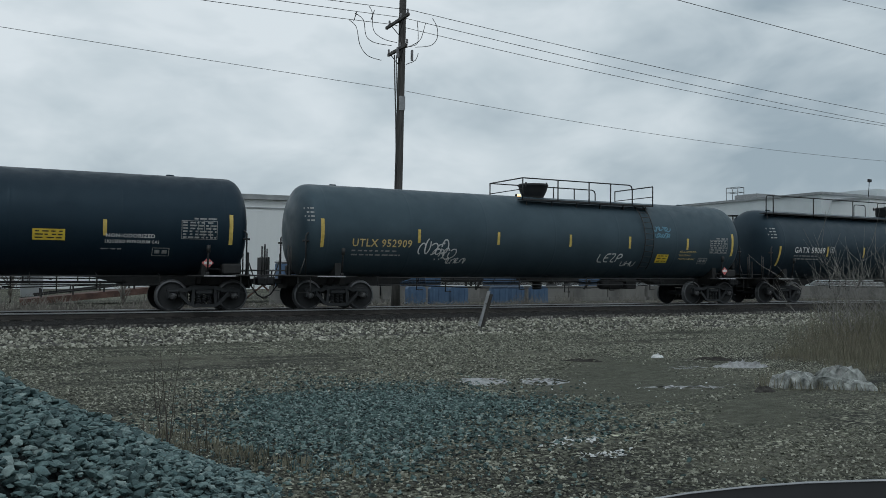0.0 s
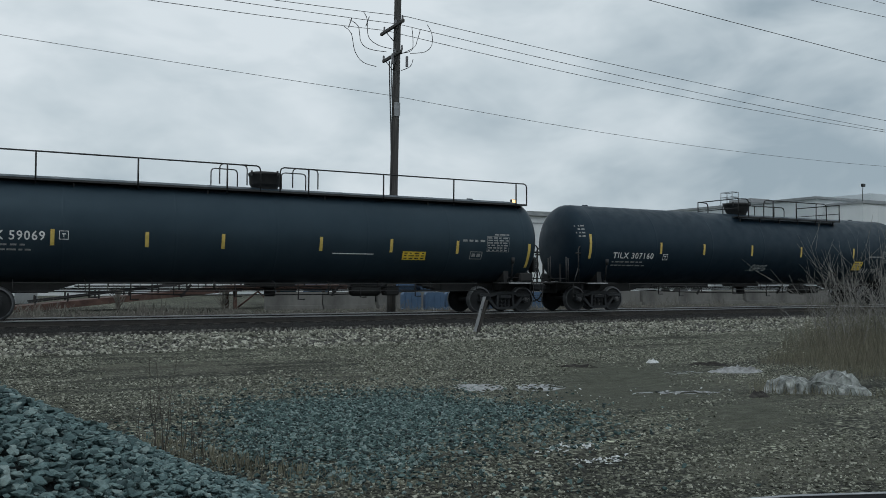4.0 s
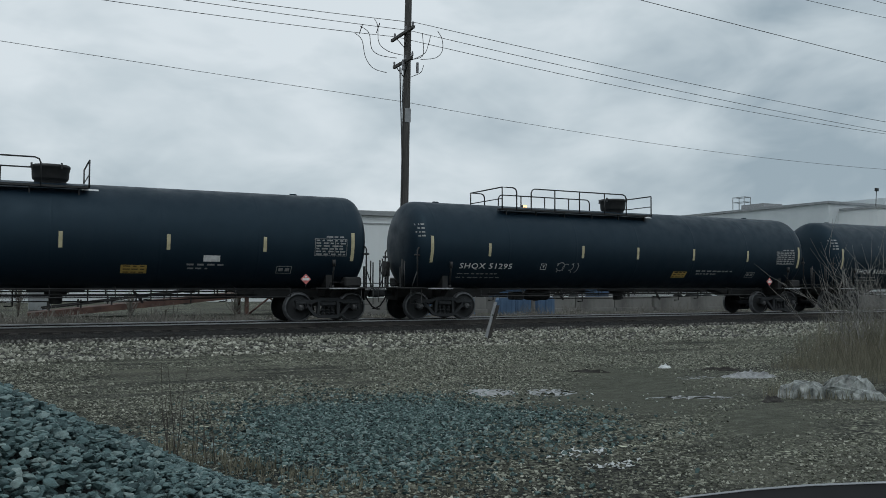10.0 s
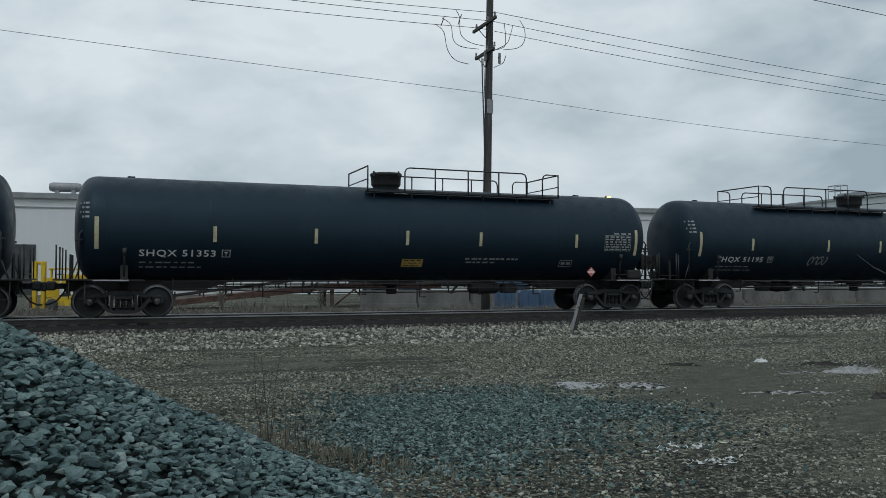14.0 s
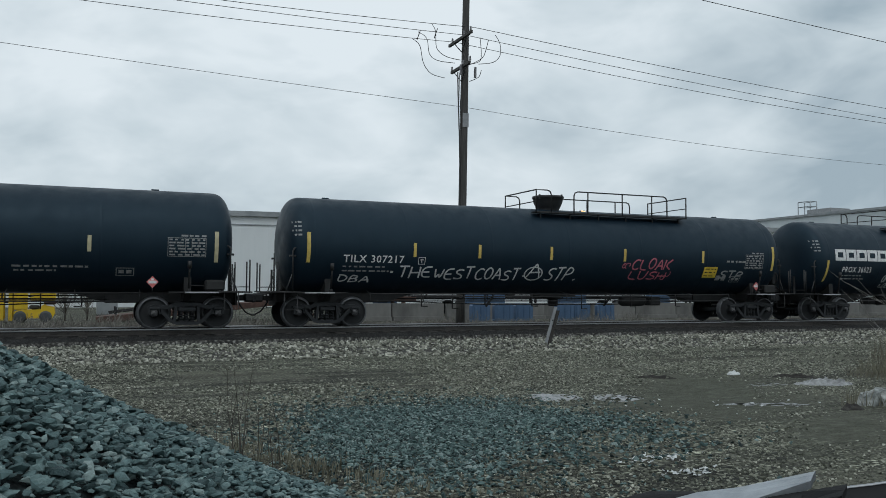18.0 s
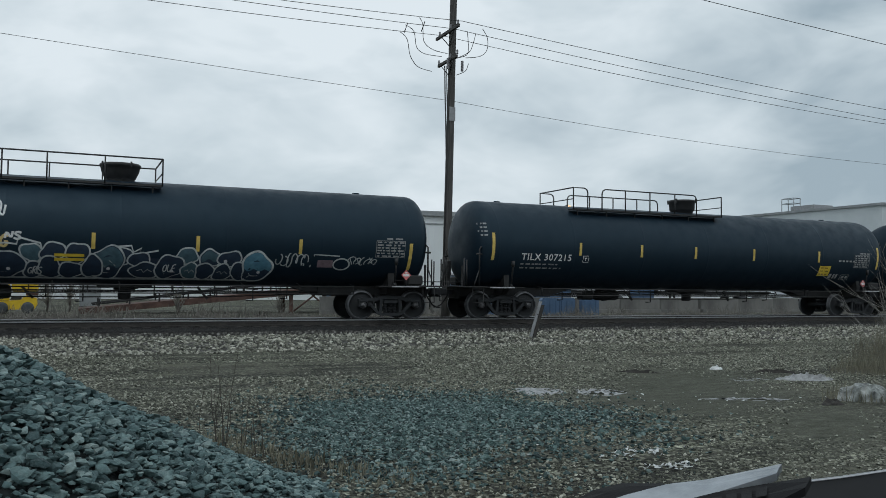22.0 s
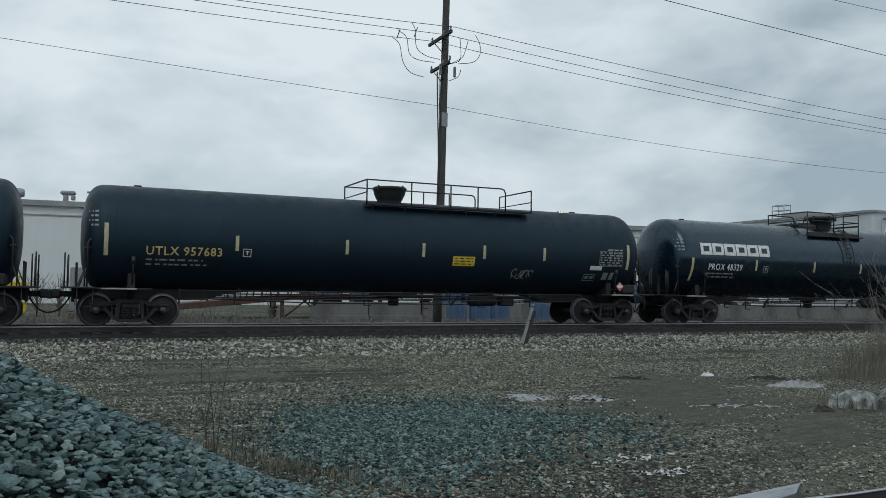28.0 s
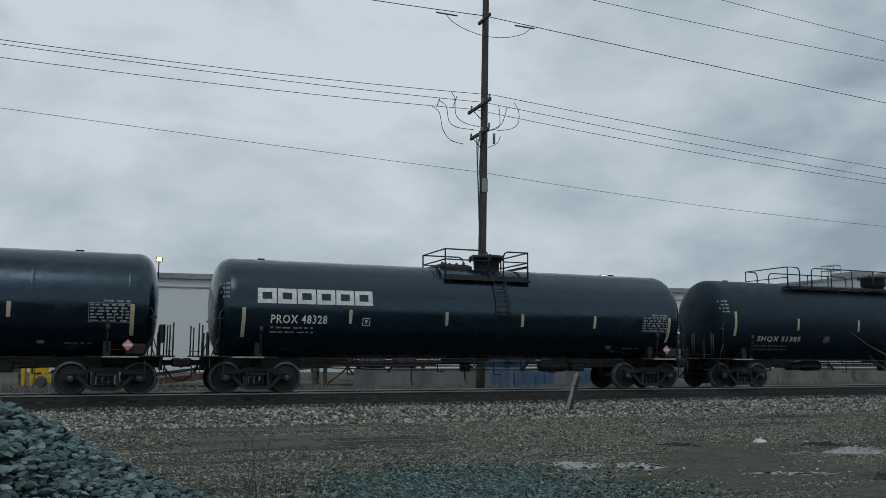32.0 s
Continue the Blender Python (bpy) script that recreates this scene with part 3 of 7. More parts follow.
def rocky(x, y):
    """Cover of the blue-green rock spread on the lot, 1 in its middle and fading out at its rim."""
    u, w = (x - 3.62) * 0.44 + (y - 8.05) * 0.90, (x - 3.62) * 0.90 - (y - 8.05) * 0.44
    q = math.hypot(u / 2.35, (w + 0.18) / 1.45) + 0.55 * noise.noise(Vector((u * 0.7, w * 0.7, 7.0))) + 0.16 * noise.noise(Vector((u * 2.6, w * 2.6, 2.0)))
    return 1 / (1 + math.exp(min(40.0, (q - 0.84) / 0.22)))


def build_gravel_patch():
    """The thin spread of the same rock on the lot, and strays round it."""
    rnd, places = random.Random(12), []
    along, across = (0.44, 0.90), (0.90, -0.44)
    while len(places) < 18500:
        u, w = rnd.uniform(-4.2, 4.2), rnd.uniform(-3.2, 3.2)
        x, y = 3.62 + u * along[0] + w * across[0], 8.05 + u * along[1] + w * across[1]
        if rnd.random() > rocky(x, y):
            continue
        places.append((x, y, land(x, y) + 0.008, rnd.choice((0.013, 0.017, 0.022, 0.027, 0.033, 0.041))))
    scatter("crushed_rock_spread", places, TEALDARK, "thin spread of blue-green crushed rock on the lot", "gravel", FLAT_SHAPES, 4)


build_gravel_patch()


def build_ballast_stones():
    rnd, places = random.Random(13), []
    for _ in range(24000):
        x = -8 + 60 * rnd.random() ** 1.3
        y = rnd.uniform(19.3, 22.85)
        prof = np.interp(y, [19.2, 20.2, 21.6, 22.95], [-0.62, -0.47, -0.36, -0.31])
        places.append((x, y, max(float(prof), land(x, y)) + rnd.uniform(-0.01, 0.03), rnd.choice((0.03, 0.04, 0.05, 0.06, 0.075))))
    scatter("ballast_stones", places, LIME, "loose pale limestone ballast on the track shoulder", "ballast", SHAPES, 6)


build_ballast_stones()


def icy(x, y):
    """Where scraps of ice lie among the pebbles."""
    return max(math.exp(-((x - 4.45) / 0.34) ** 2 - ((y - 5.9) / 0.2) ** 2), math.exp(-((x - 4.30) / 0.3) ** 2 - ((y - 5.32) / 0.14) ** 2))


def build_pebbles():
    rnd, places = random.Random(14), []
    while len(places) < 92000:
        y = 2.6 + 17.0 * rnd.random() ** 0.85
        x = -3 + (y * 0.95 + 6) * rnd.random() * 1.25
        worn = noise.noise(Vector((x * 0.14, y * 0.75, 5.0))) + 0.5 * noise.noise(Vector((x * 0.7, y * 0.9, 1.0)))
        if worn + 0.45 * noise.noise(Vector((x * 0.36, y * 2.6, 9.0))) < -0.44 + 0.4 * rnd.random() or rnd.random() < 1.5 * muddy(x, y) or rnd.random() < 0.92 * rocky(x, y) or rnd.random() < icy(x, y):
            continue
        coarse = 1.0 + 0.5 * smooth(8.0, 15.0, y)
        places.append((x, y, land(x, y) + 0.004, coarse * rnd.choice((0.009, 0.012, 0.016, 0.020, 0.026))))
    scatter("lot_pebbles", places, PEBBLE, "loose grey pebbles strewn over the lot", "pebbles", FLAT_SHAPES, 7)


build_pebbles()

# ---- the train ----
R, ZC, WR = 1.518, 2.541, 0.457
MESHES = {}


def cached(key, make, *mats):
    if key not in MESHES:
        g = Geo()
        make(g)
        MESHES[key] = g.mesh(key.split("@")[0], *mats)
    return MESHES[key]


def tank_shell(g, half, seams=3):
    """A cylinder with domed ends, weld seams proud along the shell; half is the reach of the dome's tip."""
    d, k = 0.66, 2.7
    s = half - d
    prof = []
    for j in range(15):
        a = math.pi / 2 * j / 14
        prof.append((R * math.sin(a) ** (2 / k), -s - d * math.cos(a) ** (2 / k)))
    for q in range(-seams, seams + 1):
        x = s * 0.98 * q / seams
        prof += [(R, x - 0.06), (R, x - 0.03), (R + 0.003, x - 0.012), (R + 0.003, x + 0.012), (R, x + 0.03), (R, x + 0.06)]
    prof += [(r, -a) for r, a in reversed(prof[:15])]
    g.spin(prof, "x", (0, 0, ZC), 64)


def wheel_shape(g):
    """One wheel, its outer face towards -y."""
    prof = [(0.0, -0.105), (0.115, -0.105), (0.12, -0.07), (0.16, -0.055), (0.33, -0.015), (0.385, -0.03), (0.405, -0.068)]
    g.spin(prof, "y", n=36)
    g.i = 1
    g.spin([(0.405, -0.068), (0.450, -0.068), (0.457, -0.055), (0.459, 0.035), (0.485, 0.050), (0.487, 0.066), (0.475, 0.072)], "y", n=36)
    g.i = 0
    g.spin([(0.475, 0.072), (0.40, 0.072), (0.35, 0.03), (0.14, 0.03), (0.12, 0.07), (0.0, 0.07)], "y", n=36)


def axle_shape(g):
    g.spin([(0.0, -1.02), (0.085, -1.02), (0.085, -0.86), (0.09, -0.6), (0.08, 0.0), (0.09, 0.6), (0.085, 0.86), (0.085, 1.02), (0.0, 1.02)], "y", n=16)
    for e in (-1, 1):
        g.i = 1
        g.spin([(0.0, e * 1.085), (0.055, e * 1.085), (0.065, e * 1.07), (0.105, e * 1.06), (0.11, e * 1.0), (0.085, e * 0.99)], "y", n=16)
        for j in range(3):
            a = 2.094 * j
            g.spin([(0.0, e * 1.105), (0.02, e * 1.105), (0.02, e * 1.06)], "y", (0.075 * math.cos(a), 0, 0.075 * math.sin(a)), 6)
        g.i = 0


def frame_shape(g):
    """A cast truck side frame between two axles 1.778 apart, centred on the truck, seen from -y; y is its middle."""
    a = 0.889
    top = [(-a - 0.17, 0, 0.60), (-a, 0, 0.645), (-0.52, 0, 0.625), (-0.34, 0, 0.70), (0.34, 0, 0.70), (0.52, 0, 0.625), (a, 0, 0.645), (a + 0.17, 0, 0.60)]
    g.bar(top, 0.15, 0.11)
    g.bar([(-a + 0.12, 0, 0.60), (-0.42, 0, 0.22), (-0.28, 0, 0.165), (0.28, 0, 0.165), (0.42, 0, 0.22), (a - 0.12, 0, 0.60)], 0.16, 0.095)
    for s in (-1, 1):
        g.bar([(s * 0.34, 0, 0.20), (s * 0.30, 0, 0.68)], 0.17, 0.085)
        g.box(s * a - 0.14, s * a + 0.14, -0.09, 0.09, 0.55, 0.63, 0.02)
        g.box(s * (a + 0.12) - 0.04, s * (a + 0.12) + 0.04, -0.08, 0.08, 0.40, 0.60, 0.015)
        g.box(s * (a - 0.16) - 0.03, s * (a - 0.16) + 0.03, -0.08, 0.08, 0.42, 0.60, 0.01)


def bolster_shape(g):
    g.box(-0.24, 0.24, -1.12, 1.12, 0.50, 0.63, 0.03)
    g.box(-0.30, 0.30, -0.42, 0.42, 0.60, 0.78, 0.04)


def spring_shape(g):
    for x in (-0.16, 0.0, 0.16):
        pts = [(x + 0.06 * math.cos(t * 1.05), 0.06 * math.sin(t * 1.05), 0.20 + 0.29 * t / 36) for t in range(37)]
        g.tube(pts, 0.017, 5)


def saddle_shape(g):
    """Tank saddle and body bolster over a truck."""
    arc = [(math.sin(a) * R, ZC - math.cos(a) * R) for a in [(-0.80 + 1.6 * k / 14) for k in range(15)]]
    n = len(arc)
    out = [(y, z) for y, z in arc] + [(1.12, 1.0), (0.9, 0.80), (-0.9, 0.80), (-1.12, 1.0)]
    m = len(out)
    g.add([(-0.10, y, z) for y, z in out] + [(0.10, y, z) for y, z in out], [tuple(range(m - 1, -1, -1)), tuple(range(m, 2 * m))] + [(k, (k + 1) % m, (k + 1) % m + m, k + m) for k in range(m)])


def sill_shape(g, reach):
    """Stub sill from the striker to well inside the truck; x = 0 at the truck centre, +x to the car's end."""
    g.box(-2.2, reach - 0.62, -0.33, 0.33, 0.74, 1.06, 0.015)
    g.box(reach - 0.64, reach - 0.56, -0.42, 0.42, 0.66, 1.10, 0.015)
    g.prism([(-3.1, 1.04), (-2.2, 0.76), (-2.2, 1.06)], -0.30, 0.30)
    g.bar([(-2.2, 0, 1.0), (-3.4, 0, 1.02)], 0.5, 0.04)


def coupler_shape(g, reach):
    g.box(reach - 0.60, reach - 0.26, -0.09, 0.09, 0.80, 0.96, 0.02)
    g.box(reach - 0.30, reach - 0.02, -0.19, 0.17, 0.76, 1.02, 0.05)
    g.box(reach - 0.06, reach + 0.08, -0.02, 0.19, 0.74, 1.00, 0.04)


def hose_shape(g, reach):
    pts = [(reach - 0.5, -0.30, 0.74), (reach - 0.40, -0.30, 0.60), (reach - 0.28, -0.28, 0.45), (reach - 0.10, -0.26, 0.36), (reach + 0.02, -0.25, 0.36)]
    g.tube(pts, 0.026, 6)
    g.tube([(reach - 0.5, -0.30, 0.90), (reach - 0.5, -0.30, 0.72)], 0.03, 6)


def end_deck_shape(g, reach):
    """End platform: sill step plates and side steps."""
    g.box(reach - 1.18, reach - 0.28, -1.42, 1.42, 1.045, 1.09, 0.008)
    g.box(reach - 2.62, reach - 1.18, -1.44, -1.06, 1.03, 1.075, 0.008)
    g.box(reach - 2.62, reach - 1.18, 1.06, 1.44, 1.03, 1.075, 0.008)


def end_rail_shape(g, reach):
    """Handrails at the car's end: a pair of tall stanchions at each corner, a grab post bent over to the tank, and a step below."""
    for y in (-1.36, 1.36):
        for x, top in ((reach - 0.36, 2.02), (reach - 0.45, 1.96)):
            g.tube([(x, y, 1.08), (x, y, top)], 0.024, 6)
        x = reach - 0.92
        g.tube([(x, y, 1.08), (x, y, 2.32), (x - 0.06, y * 0.99, 2.40), (x - 0.16, y * 0.96, 2.42), (x - 0.42, y * 0.86, 2.42)], 0.026, 6)
        g.tube([(x - 0.10, y * 0.98, 2.16), (x + 0.10, y * 0.98, 2.16)], 0.035, 6)
        g.tube([(x + 0.02, y, 1.6), (x + 0.12, y, 1.32), (x + 0.20, y, 1.09)], 0.02, 5)
        x = reach - 0.68
        g.tube([(x, y, 1.06), (x, y, 0.55), (x - 0.40, y, 0.55), (x - 0.40, y, 1.05)], 0.017, 6)
    g.tube([(reach - 0.40, -1.36, 1.22), (reach - 0.40, 1.36, 1.22)], 0.016, 6)
    for y in (-0.55, 0.55):
        g.box(reach - 0.70, reach - 0.645, y - 0.035, y + 0.035, 1.08, 1.78)


def flank_post_shape(g):
    """A short upright grab post against the tank's foot, with a thicker head."""
    g.tube([(0, -1.42, 1.06), (0, -1.52, 1.62), (0, -1.56, 1.80)], 0.03, 6)
    g.tube([(0, -1.555, 1.74), (0, -1.565, 1.95)], 0.06, 8)
    g.box(-0.05, 0.05, -1.48, -1.40, 1.08, 1.16, 0.01)


def brake_wheel_shape(g, reach):
    x = reach - 0.56
    ring = [(x, -0.62 + 0.27 * math.cos(a), 1.72 + 0.27 * math.sin(a)) for a in [2 * math.pi * k / 20 for k in range(21)]]
    g.tube(ring, 0.016, 6)
    for k in range(3):
        a = 2.094 * k + 0.4
        g.tube([(x, -0.62, 1.72), (x, -0.62 + 0.27 * math.cos(a), 1.72 + 0.27 * math.sin(a))], 0.013, 5)
    g.box(x - 0.16, x - 0.02, -0.80, -0.44, 1.45, 1.98, 0.03)
    g.tube([(x - 0.1, -0.62, 1.5), (x - 0.1, -0.62, 0.85)], 0.014, 5)


def side_rail_shape(g, half):
    """The low safety rail along the tank's foot, with hangers up to the shell."""
    for y in (-1.28, 1.28):
        g.tube([(-half, y, 0.80), (half, y, 0.80)], 0.018, 6)
        g.tube([(-half, y, 1.03), (half, y, 1.03)], 0.022, 6)
        k = -half
        while k <= half + 0.01:
            g.tube([(k, y, 0.79), (k, y, 1.05), (k, y * 0.66, 1.12)], 0.015, 6)
            k += 2 * half / 8


def rigging_shape(g):
    """Brake pipes, levers and rods slung beneath the tank."""
    g.tube([(-5.9, 0.35, 0.86), (5.9, 0.35, 0.86)], 0.022, 6)
    g.tube([(-5.9, -0.30, 0.78), (-2.4, -0.25, 0.66), (2.6, -0.20, 0.66), (5.9, -0.30, 0.78)], 0.02, 6)
    for x in (-4.6, -3.2, -1.5, 0.8, 2.3, 4.4):
        g.tube([(x, 0.35, 0.86), (x, 0.2, 1.12)], 0.02, 5)
    for x in (-3.9, -0.5, 1.6, 3.6):
        g.tube([(x, -0.9, 0.92), (x, 0.9, 0.92)], 0.018, 5)
    for x, low in ((-5.2, 0.62), (-4.1, 0.55), (-2.9, 0.70), (-1.1, 0.62), (0.9, 0.52), (1.9, 0.66), (3.0, 0.58), (5.0, 0.60)):
        g.tube([(x, -0.8, 1.05), (x, -0.8, low), (x + 0.22, -0.8, low)], 0.024, 5)
    g.tube([(-5.6, -0.95, 0.94), (5.6, -0.95, 0.94)], 0.022, 6)
    g.bar([(2.2, -0.25, 0.62), (2.5, -0.25, 0.95)], 0.05, 0.07)
    g.bar([(-2.6, -0.25, 0.60), (-2.3, -0.25, 0.98)], 0.05, 0.07)


def reservoir_shape(g):
    g.spin([(0.0, -0.55), (0.16, -0.52), (0.20, -0.44), (0.20, 0.44), (0.16, 0.52), (0.0, 0.55)], "x", (3.3, -0.45, 0.80), 16)
    g.box(4.0, 4.5, -0.6, -0.2, 0.62, 0.92, 0.04)
    g.tube([(3.85, -0.45, 0.8), (4.1, -0.42, 0.8)], 0.05, 8)


def outlet_shape(g):
    g.spin([(0.0, 0.60), (0.16, 0.60), (0.18, 0.64), (0.18, 0.86), (0.30, 0.88), (0.30, 0.94), (0.20, 0.98), (0.20, 1.10)], "z", (0.2, 0, 0), 16)
    g.box(-0.55, 0.95, -0.35, 0.35, 0.93, 1.03, 0.03)


def bonnet_shape(g, bowl=True):
    """The round manway housing: ring wall, rolled rim and a low hinged lid."""
    z = ZC + R
    wall = [(0.40, z - 0.12), (0.40, z + 0.02), (0.44, z + 0.08), (0.52, z + 0.26), (0.545, z + 0.38)] if bowl else [(0.41, z - 0.10), (0.42, z + 0.04), (0.46, z + 0.07), (0.485, z + 0.12), (0.495, z + 0.38)]
    rim = wall[-1][0]
    g.spin(wall + [(rim + 0.025, z + 0.40), (rim + 0.03, z + 0.46), (rim, z + 0.49), (0.30, z + 0.505), (0.0, z + 0.51)], "z", (0, 0, 0), 32)
    for a in range(4):
        c, s = math.cos(a * 1.571 + 0.5), math.sin(a * 1.571 + 0.5)
        g.box(0.565 * c - 0.025, 0.565 * c + 0.025, 0.565 * s - 0.025, 0.565 * s + 0.025, z + 0.36, z + 0.52)


def walkway_shape(g, x0, x1, w):
    """Grating strips on both shoulders of the tank, with edge angles and feet."""
    z = RAIL_FOOT + 0.02 if w > 1 else ZC + R - 0.10
    for e in (-1, 1):
        g.box(x0, x1, min(e * w, e * (w - 0.34)), max(e * w, e * (w - 0.34)), z - 0.02, z + 0.02)
        g.box(x0, x1, e * w - 0.012, e * w + 0.012, z - 0.03, z + 0.03)
    k = x0 + 0.25
    while k < x1:
        for e in (-1, 1):
            g.box(k - 0.018, k + 0.018, e * (w - 0.14) - 0.02, e * (w - 0.14) + 0.02, z - 0.26, z - 0.02)
        k += (x1 - x0 - 0.5) / 5


RAIL_W, RAIL_TOP, RAIL_FOOT = 1.15, 4.62, 3.84
# top platforms: the two ends, the long rail, its inner posts, and a hoop at either end
DECKS = {
    "tilx": (-1.13, 5.24, (0.38, 4.37), (0.95, 2.40, 3.69), 0.60, 0.0),
    "shqx": (-0.95, 5.78, (0.27, 4.57), (1.30, 2.45, 3.55), 0.0, 0.60),
    "utlx": (-1.20, 4.82, (-1.20, 3.80), (0.33, 1.74, 2.75), 0.0, 0.0),
    "prox": (-1.08, 4.90, (-1.08, 3.91), (0.45, 1.91, 3.0), 0.0, 0.36),
}


def bent(x0, x1, y, sharp0=False, sharp1=False, r=0.15):
    """A rail over two feet, its shoulders rounded unless they meet a corner."""
    t, f = RAIL_TOP, RAIL_FOOT
    a = [(x0, y, f), (x0, y, t)] if sharp0 else [(x0, y, f), (x0, y, t - r), (x0 + 0.3 * r, y, t - 0.3 * r), (x0 + r, y, t)]
    b = [(x1, y, t), (x1, y, f)] if sharp1 else [(x1 - r, y, t), (x1 - 0.3 * r, y, t - 0.3 * r), (x1, y, t - r), (x1, y, f)]
    return a + b


def rail_long(g, deck, y):
    x0, x1, (a, b), posts, h0, h1 = DECKS[deck]
    g.tube(bent(a, b, y, a == x0), 0.024, 6)
    for x in posts:
        g.tube([(x, y, RAIL_FOOT), (x, y, RAIL_TOP)], 0.024, 6)


def rail_hoop(g, deck, y, end):
    """The short rail beside a corner of the platform, with its corner post."""
    x0, x1, _, _, h0, h1 = DECKS[deck]
    if end == 0 and h0:
        g.tube(bent(x0, x0 + h0, y, True), 0.024, 6)
    elif end == 1 and h1:
        g.tube(bent(x1 - h1, x1, y, False, True), 0.024, 6)
    else:
        x = (x0, x1)[end]
        g.tube([(x, y, RAIL_FOOT), (x, y, RAIL_TOP)], 0.024, 6)


def rail_across(g, deck, end):
    x = DECKS[deck][end]
    g.tube([(x, -RAIL_W, RAIL_TOP), (x, RAIL_W, RAIL_TOP)], 0.024, 6)
    g.tube([(x, -RAIL_W, RAIL_TOP - 0.40), (x, RAIL_W, RAIL_TOP - 0.40)], 0.018, 6)


def rail_full(g):
    """The rail over the whole tank, in two spans that stop short of the manway."""
    for x0, x1, posts in ((-9.58, -0.44, (-9.15, -6.63, -3.99, -1.45)), (0.18, 9.29, (1.10, 3.67, 6.30, 8.84))):
        g.tube(bent(x0, x1, 0, r=0.12), 0.024, 6)
        for x in posts:
            g.tube([(x, 0, RAIL_FOOT - 0.1), (x, 0, RAIL_TOP)], 0.026, 6)


CAGE = (-0.95, 2.06, 1.05, 3.64, 4.60)


def cage_span(g, y, a, b, bow):
    """One span of the short platform's railing: a top rail bent down beside the ladder, and its mid rail."""
    foot, top = CAGE[3:]
    arc = [(b - 0.16, y, top), (b - 0.05, y, top - 0.05), (b, y, top - 0.17), (b, y, foot)] if bow else [(a, y, foot), (a, y, top - 0.17), (a + 0.05, y, top - 0.05), (a + 0.16, y, top)]
    g.tube([(a, y, top)] + arc if bow else arc + [(b, y, top)], 0.026, 6)
    g.tube([(a, y, top - 0.34), (b, y, top - 0.34)], 0.022, 6)


def cage_end(g, x):
    """The railing across one end of the short platform, with its corner posts."""
    w, foot, top = CAGE[2:]
    g.tube([(x, -w, foot - 0.05), (x, -w, top), (x, w, top), (x, w, foot - 0.05)], 0.028, 6)
    g.tube([(x, -w, top - 0.34), (x, w, top - 0.34)], 0.024, 6)


def cage_deck(g):
    x0, x1, w, z, _ = CAGE
    for e in (-1, 1):
        g.box(x0 - 0.05, x1, min(e * w, e * (w + 0.22)), max(e * w, e * (w + 0.22)), z - 0.06, z - 0.01)
        g.box(x0 - 0.05, x1, e * w - 0.015, e * w + 0.015, z - 0.008, z + 0.13)
        for x in (-0.85, 0.1, 1.1, 1.95):
            g.tube([(x, e * (w + 0.12), z - 0.05), (x, e * (w + 0.06), z - 0.22)], 0.03, 6)
    for x in (x0, x1 - 0.07):
        g.box(x, x + 0.07, -w + 0.02, w - 0.02, ZC + R + 0.02, ZC + R + 0.09)


def valve_plate(g):
    """A low bolted cover with small valves on it."""
    z = ZC + R
    g.box(-0.80, 0.30, -0.42, 0.42, z - 0.10, z + 0.08, 0.04)
    for k in range(8):
        x = -0.70 + 0.13 * k
        g.spin([(0.0, z + 0.22 - 0.02 * (k % 3)), (0.05, z + 0.20 - 0.02 * (k % 3)), (0.05, z + 0.07)], "z", (x, -0.15 + 0.3 * (k % 2), 0), 8)
    g.box(-0.66, 0.22, -0.30, 0.30, z + 0.081, z + 0.13, 0.02)


def lid_bonnet(g):
    """A straight drum with a wide flat lid."""
    z = ZC + R
    g.spin([(0.44, z - 0.08), (0.45, z + 0.34), (0.58, z + 0.36), (0.61, z + 0.39), (0.61, z + 0.46), (0.57, z + 0.49), (0.0, z + 0.51)], "z", (0, 0, 0), 32)
    for k in range(6):
        c, q = math.cos(k * 1.047 + 0.3), math.sin(k * 1.047 + 0.3)
        g.box(0.60 * c - 0.03, 0.60 * c + 0.03, 0.60 * q - 0.03, 0.60 * q + 0.03, z + 0.30, z + 0.50)


def side_ladder(g, x, low, rungs=13):
    """A ladder bent to the tank's side, from the platform down."""
    def on(a, off=0.10):
        return (-(R + off) * math.sin(a), ZC + (R + off) * math.cos(a))
    steps = 15
    for dx in (-0.21, 0.21):
        g.tube([(x + dx, *on(0.55 + (low - 0.55) * k / steps)) for k in range(steps + 1)], 0.020, 6)
    for k in range(rungs):
        a = 0.60 + (low - 0.6) * k / (rungs - 0.5)
        y, z = on(a)
        g.tube([(x - 0.21, y, z), (x + 0.21, y, z)], 0.014, 5)


def jacket_lug(g):
    z = ZC + R
    g.box(-0.11, 0.11, -0.05, 0.05, z - 0.03, z + 0.045, 0.015)


# ---- paint marks that follow the tank's curve ----


def wrap(x, z, lift=0.005):
    """A point on the near flank at the height z (measured round the shell from the middle)."""
    a = (z - ZC) / R
    return (x, -(R + lift) * math.cos(a), ZC + (R + lift) * math.sin(a))


def flank(z):
    """Arc height for a true height z."""
    return ZC + R * math.asin(max(-0.98, min(0.98, (z - ZC) / R)))


def patch(g, x0, x1, z0, z1, lift=0.005, n=None):
    """A painted rectangle on the flank, between arc heights."""
    n = n or max(1, int((z1 - z0) / 0.12) + 1)
    v = [wrap(x, z0 + (z1 - z0) * k / n, lift) for k in range(n + 1) for x in (x0, x1)]
    g.add(v, [(2 * k, 2 * k + 1, 2 * k + 3, 2 * k + 2) for k in range(n)], True)
    return g


